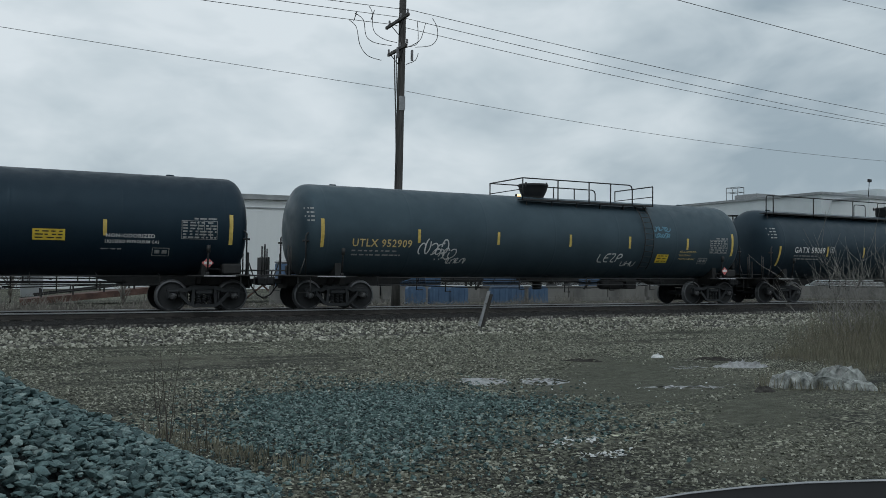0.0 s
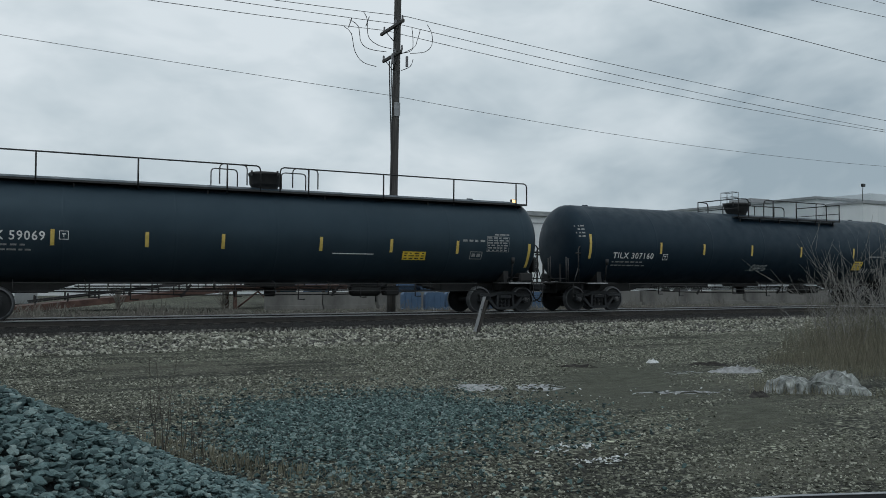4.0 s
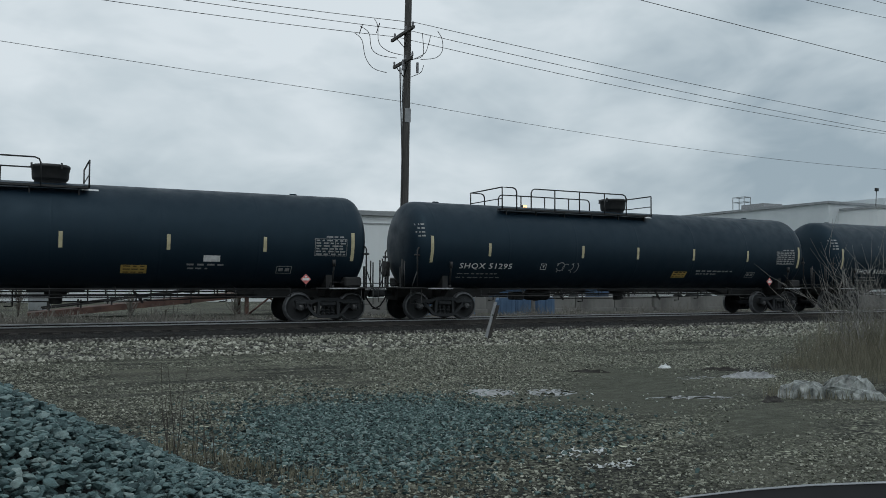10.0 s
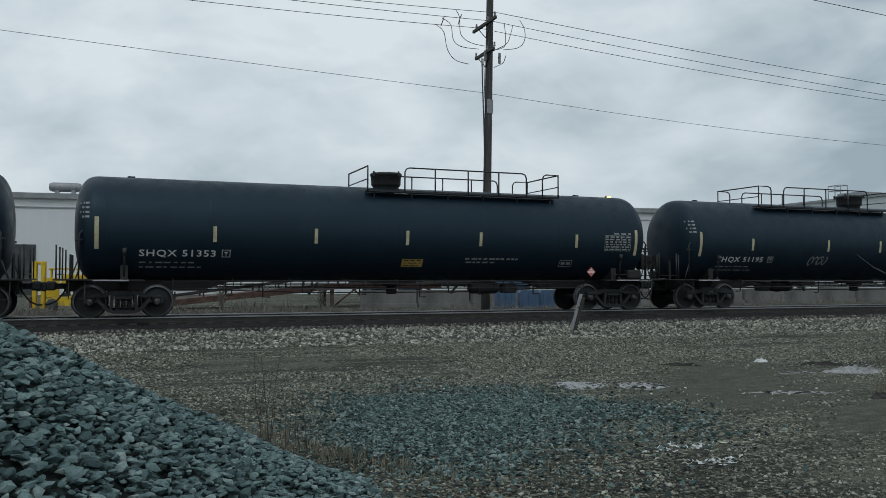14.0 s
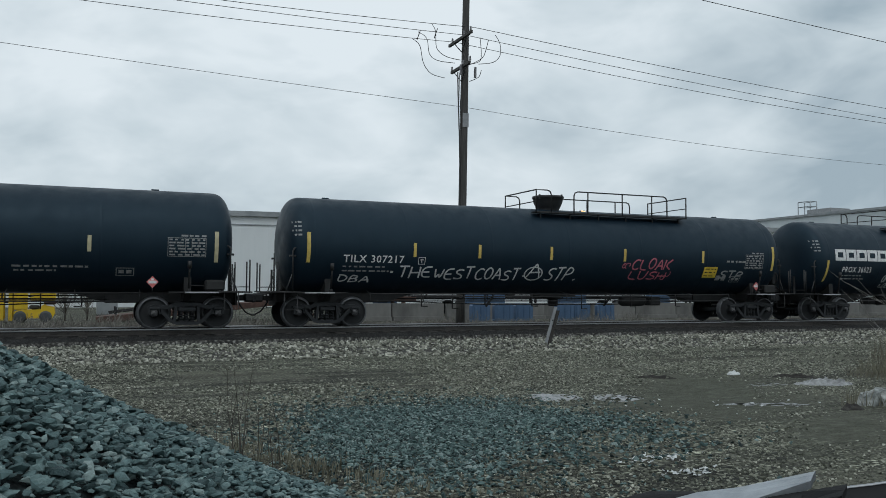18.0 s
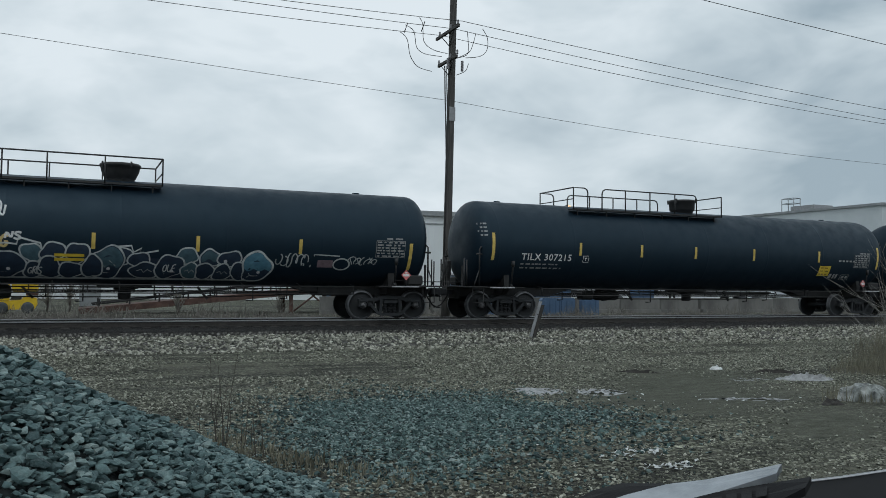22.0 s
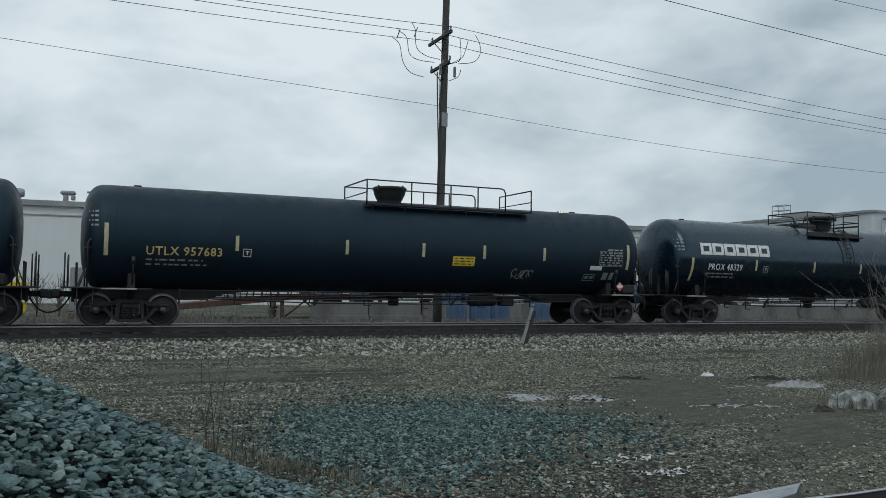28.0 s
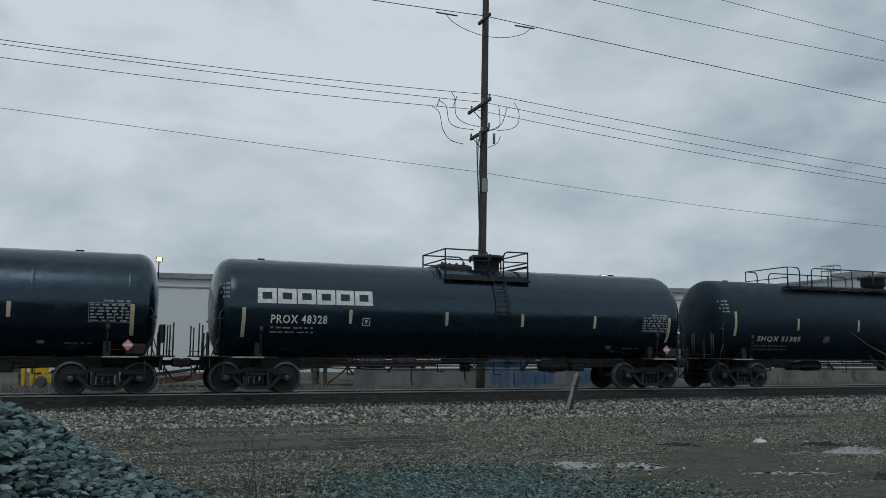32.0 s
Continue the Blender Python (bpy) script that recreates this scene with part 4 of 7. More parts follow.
def text_geo(body, width, height, shear=0.0):
    """Flat letters of the built-in font, fitted to a width and a height; returns points and faces, left foot at 0, 0."""
    cu = bpy.data.curves.new("letters", "FONT")
    cu.body, cu.size, cu.resolution_u, cu.shear = body, 1.0, 2, shear
    cu.offset, cu.space_character = 0.014, 1.12
    ob = bpy.data.objects.new("letters", cu)
    scene.collection.objects.link(ob)
    bpy.context.view_layer.update()
    me = ob.evaluated_get(bpy.context.evaluated_depsgraph_get()).to_mesh()
    v = np.array([p.co[:] for p in me.vertices])
    f = [tuple(p.vertices) for p in me.polygons]
    ob.evaluated_get(bpy.context.evaluated_depsgraph_get()).to_mesh_clear()
    bpy.data.objects.remove(ob)
    bpy.data.curves.remove(cu)
    lo, hi = v.min(0), v.max(0)
    v = (v - lo) / np.maximum(hi - lo, 1e-6) * (width, height, 0)
    return v, f


def letters(g, body, x0, x1, z, h, shear=0.0, lift=0.006, slope=0.0, wave=0.0):
    v, f = text_geo(body, x1 - x0, h, shear)
    zz = flank(z) - h / 2
    g.add([wrap(x0 + p[0], zz + p[1] + slope * p[0] + wave * math.sin(p[0] * 2.3), lift) for p in v], f)
    return g


def lines(g, x0, x1, z, h, gaps, seed):
    """A row of lettering too small to read: plain dashes."""
    rnd, x = random.Random(seed), x0
    while x < x1 - 0.04:
        w = rnd.uniform(*gaps)
        patch(g, x, min(x + w, x1), flank(z) - h / 2, flank(z) + h / 2)
        x += w + rnd.uniform(0.03, 0.10)
    return g


def outline_box(g, x0, x1, z0, z1, w=0.018):
    for a, b, c, d in ((x0, x1, z0, z0 + w), (x0, x1, z1 - w, z1), (x0, x0 + w, z0, z1), (x1 - w, x1, z0, z1)):
        patch(g, a, b, c, d)
    return g


def stroke(g, pts, w=0.04, lift=0.006):
    """A sprayed line on the flank along (x, z) points."""
    pts = [Vector(p) for p in pts]
    v = []
    for k, p in enumerate(pts):
        d = pts[min(k + 1, len(pts) - 1)] - pts[max(k - 1, 0)]
        d = d.normalized() if d.length else Vector((1, 0))
        q = Vector((-d.y, d.x)) * w / 2
        v += [wrap(p.x - q.x, p.y - q.y, lift), wrap(p.x + q.x, p.y + q.y, lift)]
    g.add(v, [(2 * k, 2 * k + 1, 2 * k + 3, 2 * k + 2) for k in range(len(pts) - 1)])
    return g


def scribble(g, x0, x1, z0, z1, n, seed, w=0.035):
    """An unreadable sprayed tag: looping strokes that fill a box."""
    rnd = random.Random(seed)
    for k in range(n):
        cx = x0 + (x1 - x0) * (k + 0.5) / n
        rx, rz = (x1 - x0) / n * rnd.uniform(0.45, 0.8), (z1 - z0) * rnd.uniform(0.3, 0.5)
        cz = (z0 + z1) / 2 + rnd.uniform(-0.12, 0.12) * (z1 - z0)
        a0, a1, ph = rnd.uniform(0, 6.28), rnd.uniform(3.0, 6.0), rnd.uniform(0, 3)
        stroke(g, [(cx + rx * math.cos(a0 + a1 * q / 12), cz + rz * math.sin(a0 + a1 * q / 12 * rnd.choice((1, 1.0)) + ph * 0.2)) for q in range(13)], w)
        if rnd.random() < 0.6:
            x = cx + rnd.uniform(-rx, rx)
            stroke(g, [(x, z0 + rnd.uniform(0, 0.2) * (z1 - z0)), (x + rnd.uniform(-0.15, 0.15), z1 - rnd.uniform(0, 0.2) * (z1 - z0))], w)
    return g


def bubble(x0, x1, z0, z1, seed):
    """The outline of one swollen sprayed letter, bulged and notched."""
    rnd = random.Random(seed)
    cx, cz, n = (x0 + x1) / 2, (z0 + z1) / 2, 30
    p3, p5, p2, lean = rnd.uniform(0, 6.28), rnd.uniform(0, 6.28), rnd.uniform(0, 6.28), rnd.uniform(-0.1, 0.18)
    ring = []
    for k in range(n):
        a = 2 * math.pi * k / n
        w = 1 + 0.05 * math.sin(2 * a + p2) + 0.08 * math.sin(3 * a + p3) + 0.045 * math.sin(5 * a + p5)
        dz = (z1 - z0) / 2 * w * math.sin(a)
        ring.append((cx + (x1 - x0) / 2 * w * math.cos(a) + lean * dz, cz + dz))
    return ring


def fill_ring(g, ring, lift):
    cx, cz = sum(p[0] for p in ring) / len(ring), sum(p[1] for p in ring) / len(ring)
    n = len(ring)
    v = [wrap(cx, cz, lift)] + [wrap(cx + (x - cx) * q, cz + (z - cz) * q, lift) for q in (0.5, 1.0) for x, z in ring]
    g.add(v, [(0, 1 + k, 1 + (k + 1) % n) for k in range(n)] + [(1 + k, 1 + n + k, 1 + n + (k + 1) % n, 1 + (k + 1) % n) for k in range(n)])


def blocks(car, x0, x1, z, h):
    """A wide company mark as plain shapes: six alike squared rings in a row."""
    w, t, up, zz = (x1 - x0) / 6, 0.125, 0.135, flank(z) - h / 2
    for k in range(6):
        a, b = x0 + k * w, x0 + (k + 1) * w - 0.035
        g = Geo()
        for p in ((a, a + up, zz, zz + h), (b - up, b, zz, zz + h), (a + up, b - up, zz, zz + t), (a + up, b - up, zz + h - t, zz + h)):
            patch(g, *p)
        part("wordmark_block", g, WHITE, car, "bold white squared ring of the company mark" if k == 0 else "")


def hazard(car, x, z):
    """A hazard diamond in a small upright holder at the tank's foot."""
    g, s, y = Geo(), 0.165, -1.40
    g.add([(x + a, y + d, z + b) for d in (0, 0.012) for a, b in ((-s, 0), (0, -s), (s, 0), (0, s))], [(0, 1, 2, 3), (7, 6, 5, 4)] + [(k, k + 4, (k + 1) % 4 + 4, (k + 1) % 4) for k in range(4)])
    p = part("hazard_placard", g, RED, car, "faded red diamond hazard placard")
    g = Geo()
    g.box(x - 0.11, x + 0.11, y - 0.004, y - 0.001, z - 0.04, z + 0.04)
    g.box(x - 0.035, x + 0.035, y - 0.004, y - 0.001, z + 0.055, z + 0.10)
    part("placard_mark", g, WHITE, p, "white number panel of the placard")
    part("placard_holder", Geo().tube([(x, y + 0.03, z - 0.12), (x, y + 0.03, 1.04)], 0.015, 5), RAILING, car)


def data_panel(car, x0, x1, z, seed, paint=None):
    """A stencilled test table: outline, column rules and rows of small dashes."""
    g = Geo()
    z0, z1 = flank(z) - 0.27, flank(z) + 0.27
    outline_box(g, x0, x1, z0, z1, 0.014)
    for k in range(6):
        lines(g, x0 + 0.04, x1 - 0.03, z0 + 0.06 + k * 0.085, 0.045, (0.06, 0.20), seed * 7 + k)
    for q in (0.45, 0.62, 0.8):
        patch(g, x0 + q * (x1 - x0), x0 + q * (x1 - x0) + 0.012, z0, z1)
    lines(g, x0 + 0.35 * (x1 - x0), x1, z1 + 0.06, 0.05, (0.1, 0.25), seed + 90)
    tagged(part("data_panel", g, paint or FADED, car, "stencilled table of small worn white print"), kind="stuff")


CARS = []
OVER = 2.08


def build_car(name, length, centre, flip, paint, label, kind="long", mark=None, ends=None, mids=(), mid_z=(2.2, 2.64), end_z=(1.97, 2.86), stripe=None, deck="shqx"):
    """One tank car, its middle at the train's place `centre` metres behind the origin; the near flank faces -y."""
    car = thing("tank_car", label, "tank car", "tank cars of the train")
    half, reach = length / 2, OVER
    tc = half - OVER
    tip = half - 0.75
    key = f"tank@{length:.2f}{paint.name}"
    part("tank", cached(key, lambda g: tank_shell(g, tip), paint), paint, car)
    for e in (-1, 1):
        m = Matrix.Translation((e * tc, 0, 0)) @ Matrix.Rotation(math.pi if e < 0 else 0, 4, "Z")
        part("saddle", cached("saddle", saddle_shape, IRON), IRON, car, at=m)
        part("stub_sill", cached("stub_sill", lambda g: sill_shape(g, reach), IRON), IRON, car, at=m)
        part("coupler", cached("coupler", lambda g: coupler_shape(g, reach), CAST), CAST, car, at=m)
        part("brake_hose", cached("brake_hose", lambda g: hose_shape(g, reach), IRON), IRON, car, at=m)
        part("end_deck", cached("end_deck", lambda g: end_deck_shape(g, reach), IRON), IRON, car, at=m)
        part("end_railing", cached("end_railing", lambda g: end_rail_shape(g, reach), RAILING), RAILING, car, at=m)
        part("step_edge", cached("step_edge", lambda g: g.box(-0.30, 0.62, -1.475, -1.445, 1.035, 1.075), STEP), STEP, car, "pale worn step edge", at=Matrix.Translation((e * tc + (0.2 if e > 0 else -0.5), 0, 0)))
        part("hand_brake_box" if (e > 0) != flip else "valve_box", cached("end_box", lambda g: g.box(-0.28, 0.28, -1.30, -0.75, 1.10, 1.42, 0.05).tube([(-0.28, -1.2, 1.25), (-0.75, -1.2, 1.25), (-0.75, -1.2, 1.08)], 0.02, 6), IRON), IRON, car, at=m @ Matrix.Translation((0.75, 0, 0)))
        if (e > 0) != flip:
            part("brake_wheel", cached("brake_wheel", lambda g: brake_wheel_shape(g, reach), RAILING), RAILING, car, at=m)
        part("grab_post", cached("grab_post", flank_post_shape, RAILING), RAILING, car, at=Matrix.Translation((e * (half - 2.08), 0, 0)))
        t = Matrix.Translation((e * tc, 0, 0))
        part("truck_bolster", cached("truck_bolster", bolster_shape, CAST), CAST, car, at=t)
        for y in (-1.0, 1.0):
            fr = part("truck_side_frame", cached("truck_side_frame", frame_shape, CAST), CAST, car, "dusty cast steel truck side frame", at=Matrix.Translation((e * tc, y, 0)))
            part("spring_nest", cached("spring_nest", spring_shape, CAST), CAST, fr)
        for a in (-0.889, 0.889):
            ax = part("wheelset", cached("axle", axle_shape, CAST, CAP), (CAST, CAP), car, "axle with grey bearing caps and two worn steel wheels", at=pose(e * tc + a, 0, WR))
            part("wheel", cached("wheel", wheel_shape, WHEEL, TREAD), (WHEEL, TREAD), ax, at=Matrix.Translation((0, -0.745, 0)))
            part("wheel", cached("wheel", wheel_shape, WHEEL, TREAD), (WHEEL, TREAD), ax, at=Matrix.Translation((0, 0.745, 0)) @ Matrix.Rotation(math.pi, 4, "Z"))
            WHEELS.append((ax, e * tc + a, centre))
    part("safety_rail", cached(f"safety_rail@{length:.2f}", lambda g: side_rail_shape(g, tc - 1.3), RAILING), RAILING, car, "thin safety rail along the tank's foot")
    turn = Matrix.Rotation(math.pi if flip else 0, 4, "Z")
    part("brake_rigging", cached("brake_rigging", rigging_shape, IRON), IRON, car, at=turn)
    part("air_reservoir", cached("air_reservoir", reservoir_shape, IRON), IRON, car, at=turn)
    part("bottom_outlet", cached("bottom_outlet", outlet_shape, IRON), IRON, car)
    for x in (-tip + 1.5, tip - 2.2):
        part("lifting_lug", cached("lifting_lug", jacket_lug, paint), paint, car, at=Matrix.Translation((x, 0, 0)))
    if kind == "short":
        part("manway_bonnet", cached("manway_bonnet", lid_bonnet, RAILING), RAILING, car, "black manway drum with a wide flat lid", at=Matrix.Translation((1.0, 0, 0)))
        part("valve_cover", cached("valve_cover", valve_plate, RAILING), RAILING, car, "low bolted cover with valves")
        part("platform", cached("platform", cage_deck, RAILING), RAILING, car)
        for y in (-CAGE[2], CAGE[2]):
            for a, b, bow in ((CAGE[0], 0.58, True), (1.15, CAGE[1], False)):
                part("platform_railing", cached(f"platform_railing@{y}{bow}", lambda g: cage_span(g, y, a, b, bow), RAILING), RAILING, car, "black railing beside the ladder of the short platform")
        for x in CAGE[:2]:
            part("end_railing", cached(f"end_railing@{x}", lambda g: cage_end(g, x), RAILING), RAILING, car)
        part("side_ladder", cached("side_ladder", lambda g: side_ladder(g, 0.0, 1.62, 9), RAILING), RAILING, car, at=Matrix.Translation((0.90, 0, 0)))
    else:
        bowl = deck != "shqx"
        part("manway_bonnet", cached(f"manway_bonnet@{bowl}", lambda g: bonnet_shape(g, bowl), RAILING), RAILING, car, "black manway housing with hinged lid")
        if kind == "full":
            part("walkway", cached("walkway_full", lambda g: walkway_shape(g, -9.6, 9.3, 1.10), RAILING), RAILING, car)
            for y in (-1.10,):
                part("handrail", cached("handrail_full", rail_full, RAILING), RAILING, car, "long black handrail over the whole tank", at=Matrix.Translation((0, y, 0)))
            for y in (-0.62, 0.62):
                for x in (-1.15, 1.15):
                    part("bonnet_rail", cached("bonnet_rail", lambda g: g.tube([(q, 0, ZC + R + w) for q, w in bend(-0.42, 0.42, 0.62, 0.12)], 0.02, 6), RAILING), RAILING, car, at=Matrix.Translation((x, y, 0)))
        else:
            part("walkway", cached("walkway@" + deck, lambda g: walkway_shape(g, DECKS[deck][0], DECKS[deck][1], RAIL_W), RAILING), RAILING, car, at=turn)
            for y in (-RAIL_W, RAIL_W):
                part("long_handrail", cached(f"long_handrail@{deck}{y}", lambda g: rail_long(g, deck, y), RAILING), RAILING, car, at=turn)
                for e in (0, 1):
                    part("corner_handrail", cached(f"corner_handrail@{deck}{y}{e}", lambda g: rail_hoop(g, deck, y, e), RAILING), RAILING, car, at=turn)
            for e in (0, 1):
                part("end_handrail", cached(f"end_handrail@{deck}{e}", lambda g: rail_across(g, deck, e), RAILING), RAILING, car, at=turn)
    # reflective stripes
    tape = stripe or STRIPE_Y
    if ends:
        for x in ends:
            g = Geo()
            patch(g, x - 0.055, x + 0.055, flank(end_z[0]), flank(end_z[1]))
            part("reflective_stripe", g, tape, car, "tall yellowed reflective stripe")
    for x in mids:
        g = Geo()
        patch(g, x - 0.05, x + 0.05, flank(mid_z[0]), flank(mid_z[1]))
        part("reflective_stripe", g, tape, car)
    # small print on the tank's head
    g = Geo()
    for k in range(4):
        z, x0 = ZC + 0.62 - 0.13 * k, tip - 0.42
        for a, b in ((0.0, 0.10), (0.13, 0.24 - 0.05 * (k % 2))):
            v = []
            for x in (x0 + a, x0 + b):
                r = R * (1 - min(0.999, max(0.0, (x - (tip - 0.66)) / 0.66)) ** 2.7) ** (1 / 2.7)
                for q in (0, 0.055):
                    v.append((-x, -math.sqrt(max(0.01, r * r - (z + q - ZC) ** 2)) - 0.008, z + q))
            g.add(v, [(0, 2, 3, 1)])
    tagged(part("head_stencil", g, FADED, car, "small worn print on the tank's head"), kind="stuff")
    if mark:
        mark(car)
    CARS.append((car, centre))
    return car


WHEELS = []


def standard_marks(car, body, x0, x1, z, h, paint, square, seed, panel, placard=None, placard_mat=None, diamond=None, box=None, remarks=(), panel_z=2.33, font_z=None):
    g = Geo()
    letters(g, body, x0, x1, z, h)
    part("reporting_mark", g, paint, car, "stencilled reporting mark and car number")
    g = Geo()
    for k in range(2):
        lines(g, x0, x1 - 0.25 * (x1 - x0) * (1 - k * 0.3), z - h * 0.5 - 0.12 - 0.13 * k, 0.05, (0.07, 0.22), seed + k)
    tagged(part("weight_stencil", g, FADED, car, "two rows of small worn print"), kind="stuff")
    if square:
        g = Geo()
        zz = flank(square[1])
        outline_box(g, square[0] - 0.12, square[0] + 0.12, zz - 0.12, zz + 0.12)
        patch(g, square[0] - 0.05, square[0] + 0.05, zz + 0.02, zz + 0.05)
        patch(g, square[0] - 0.012, square[0] + 0.012, zz - 0.06, zz + 0.02)
        part("square_stencil", g, FADED if paint is FADED else WHITE, car)
    if panel:
        data_panel(car, panel[0], panel[1], panel_z, seed)
    if placard:
        g = Geo()
        x, zc, w, hh = placard
        patch(g, x - w / 2, x + w / 2, flank(zc) - hh / 2, flank(zc) + hh / 2, 0.010)
        p = part("notice_placard", g, placard_mat or PLACARD_Y, car, "yellow notice panel on the flank")
        g = Geo()
        for k in range(3):
            lines(g, x - w / 2 + 0.06, x + w / 2 - 0.06, zc + hh * 0.28 - k * hh * 0.28, 0.035, (0.08, 0.2), seed + 20 + k)
        for q in range(len(g.v)):
            vx, vy, vz = g.v[q]
            g.v[q] = (vx, vy - 0.008, vz)
        tagged(part("notice_print", g, IRON, p), kind="stuff")
    if diamond:
        hazard(car, *diamond)
    if box:
        g = Geo()
        outline_box(g, box[0] - 0.24, box[0] + 0.24, flank(box[1]) - 0.14, flank(box[1]) + 0.14, 0.022)
        patch(g, box[0] - 0.17, box[0] - 0.03, flank(box[1]) - 0.05, flank(box[1]) + 0.07)
        patch(g, box[0] + 0.03, box[0] + 0.17, flank(box[1]) - 0.05, flank(box[1]) + 0.07)
        part("service_box", g, FADED, car, "boxed service stencil")
    for x, zc, w, hh, mat in remarks:
        g = Geo()
        lines(g, x - w / 2, x + w / 2, zc, hh, (0.08, 0.22), int(x * 31) + seed) if mat is not WHITE else patch(g, x - w / 2, x + w / 2, flank(zc) - hh / 2, flank(zc) + hh / 2)
        tagged(part("small_notice", g, mat, car), kind="stuff")


LPG = "black pressure tank car with railed top walkway, rolling on the track"


def shqx(number, k, centre, flip, tape, ends=(-8.68, 8.68), mids=(-5.7, -2.63, 0.24, 2.95, 6.05), x0=-7.57, square=-4.17, placard=2.2, text=(3.3, 5.2), box=6.2, diamond=7.05):
    def mark(car):
        standard_marks(car, "SHQX " + number, x0, x0 + 2.08, 1.81, 0.25, WHITE, (square, 1.83), 100 + k, (7.40, 8.45), (placard, 1.60, 0.70, 0.30), PLACARD_O,
                       (diamond, 1.34), (box, 1.62), (((text[0] + text[1]) / 2, 1.75, text[1] - text[0], 0.06, FADED), ((text[0] * 0.7 + text[1] * 0.3), 1.64, 0.55 * (text[1] - text[0]), 0.055, FADED)))
        g = Geo()
        x = 1.0 if flip else 0.25
        patch(g, x - 0.22, x + 0.22, 4.02, 4.12)
        tagged(part("small_notice", g, WHITE, car, "small white stencil below the walkway"), kind="stuff")
        if k == 4:
            g = Geo()
            patch(g, 4.05, 4.53, flank(1.84), flank(2.02))
            part("notice_plate", g, WHITE, car, "small white notice plate")
        if k in (5, 7, 11):
            x = {5: -3.1, 7: -3.1, 11: -2.2}[k]
            tags(car, [(x - 0.45, x + 0.45, 1.62, 1.98, 4, 90 + k, 0.035, SPRAY_DIM)])
    return build_car("tank_car", 20.16, centre, flip, BLACK, LPG, mark=mark, ends=ends, mids=mids, mid_z=(2.16, 2.60), end_z=(1.92, 2.80), stripe=tape)


def tilx(number, k, centre, flip, extra=None):
    def mark(car):
        standard_marks(car, "TILX " + number, -8.03, -6.05, 2.11, 0.24, WHITE, (-5.45, 2.08), 200 + k, (7.75, 8.62), (6.15, 1.86, 0.62, 0.44), PLACARD_Y,
                       (8.35, 1.36), (7.45, 1.62), ((7.3, 2.28, 0.9, 0.07, FADED), (6.75, 1.66, 0.5, 0.22, FADED)), 2.28)
        if extra:
            extra(car)
    return build_car("tank_car", 20.98, centre, flip, BLACK, LPG, mark=mark, ends=(-9.12, 9.10), mids=(-5.70, -3.43 if k != 10 else -3.08, -0.73 if k != 10 else -0.60, 2.26, 5.72), mid_z=(2.2, 2.64), end_z=(1.97, 2.88), deck="shqx" if flip else "tilx")


# sprayed capitals as strokes in a unit box
GLYPHS = {
    "A": [[(0, 0), (0.5, 1), (0.62, 0.9), (1, 0)], [(0.12, 0.36), (0.95, 0.42)]],
    "B": [[(0.05, 0), (0.1, 1), (0.7, 0.95), (0.85, 0.75), (0.6, 0.52), (0.1, 0.5)], [(0.6, 0.52), (1, 0.3), (0.7, 0.02), (0, 0)]],
    "C": [[(1, 0.85), (0.7, 1), (0.2, 0.85), (0, 0.45), (0.25, 0.05), (0.7, 0), (1, 0.15)]],
    "D": [[(0.1, 1), (0.05, 0), (0.65, 0.05), (1, 0.5), (0.7, 0.92), (0, 1)]],
    "E": [[(1, 1), (0.1, 0.96), (0, 0.02), (1, 0)], [(0.05, 0.5), (0.8, 0.53)]],
    "G": [[(1, 0.85), (0.6, 1), (0.1, 0.75), (0.05, 0.25), (0.5, 0), (0.95, 0.15), (1, 0.45), (0.55, 0.42)]],
    "H": [[(0.05, 1), (0, 0)], [(0.95, 1), (1, 0)], [(0, 0.5), (1, 0.52)]],
    "I": [[(0.5, 1), (0.45, 0)]],
    "K": [[(0.05, 1), (0, 0)], [(1, 1), (0.1, 0.45), (1, 0)]],
    "L": [[(0.1, 1), (0, 0.05), (1, 0)]],
    "N": [[(0, 0), (0.08, 1), (0.85, 0), (1, 1)]],
    "O": [[(0.5, 1), (0.1, 0.8), (0, 0.35), (0.35, 0), (0.8, 0.1), (1, 0.55), (0.85, 0.9), (0.5, 1)]],
    "P": [[(0.05, 0), (0.15, 1), (0.8, 0.95), (1, 0.72), (0.7, 0.48), (0.1, 0.45)]],
    "R": [[(0.05, 0), (0.12, 1), (0.8, 0.95), (0.9, 0.7), (0.1, 0.48), (1, 0)]],
    "S": [[(1, 0.9), (0.6, 1), (0.15, 0.85), (0.2, 0.6), (0.8, 0.45), (0.95, 0.2), (0.6, 0), (0, 0.1)]],
    "T": [[(0, 0.97), (1, 1)], [(0.52, 1), (0.45, 0)]],
    "U": [[(0, 1), (0.05, 0.2), (0.4, 0), (0.85, 0.1), (1, 1)]],
    "W": [[(0, 1), (0.25, 0), (0.5, 0.7), (0.72, 0), (1, 1)]],
    "Z": [[(0, 0.95), (1, 1), (0.05, 0.03), (1, 0)]],
    ".": [[(0.4, 0.0), (0.6, 0.08)]],
    "-": [[(0.3, 0.45), (0.6, 0.5)]],
}


def round_off(pts):
    """Softens a stroke's corners."""
    for _ in range(2):
        out = [pts[0]]
        for a, b in zip(pts, pts[1:]):
            out += [(a[0] + (b[0] - a[0]) * q, a[1] + (b[1] - a[1]) * q) for q in (0.28, 0.72)]
        pts = out + [pts[-1]]
    return pts


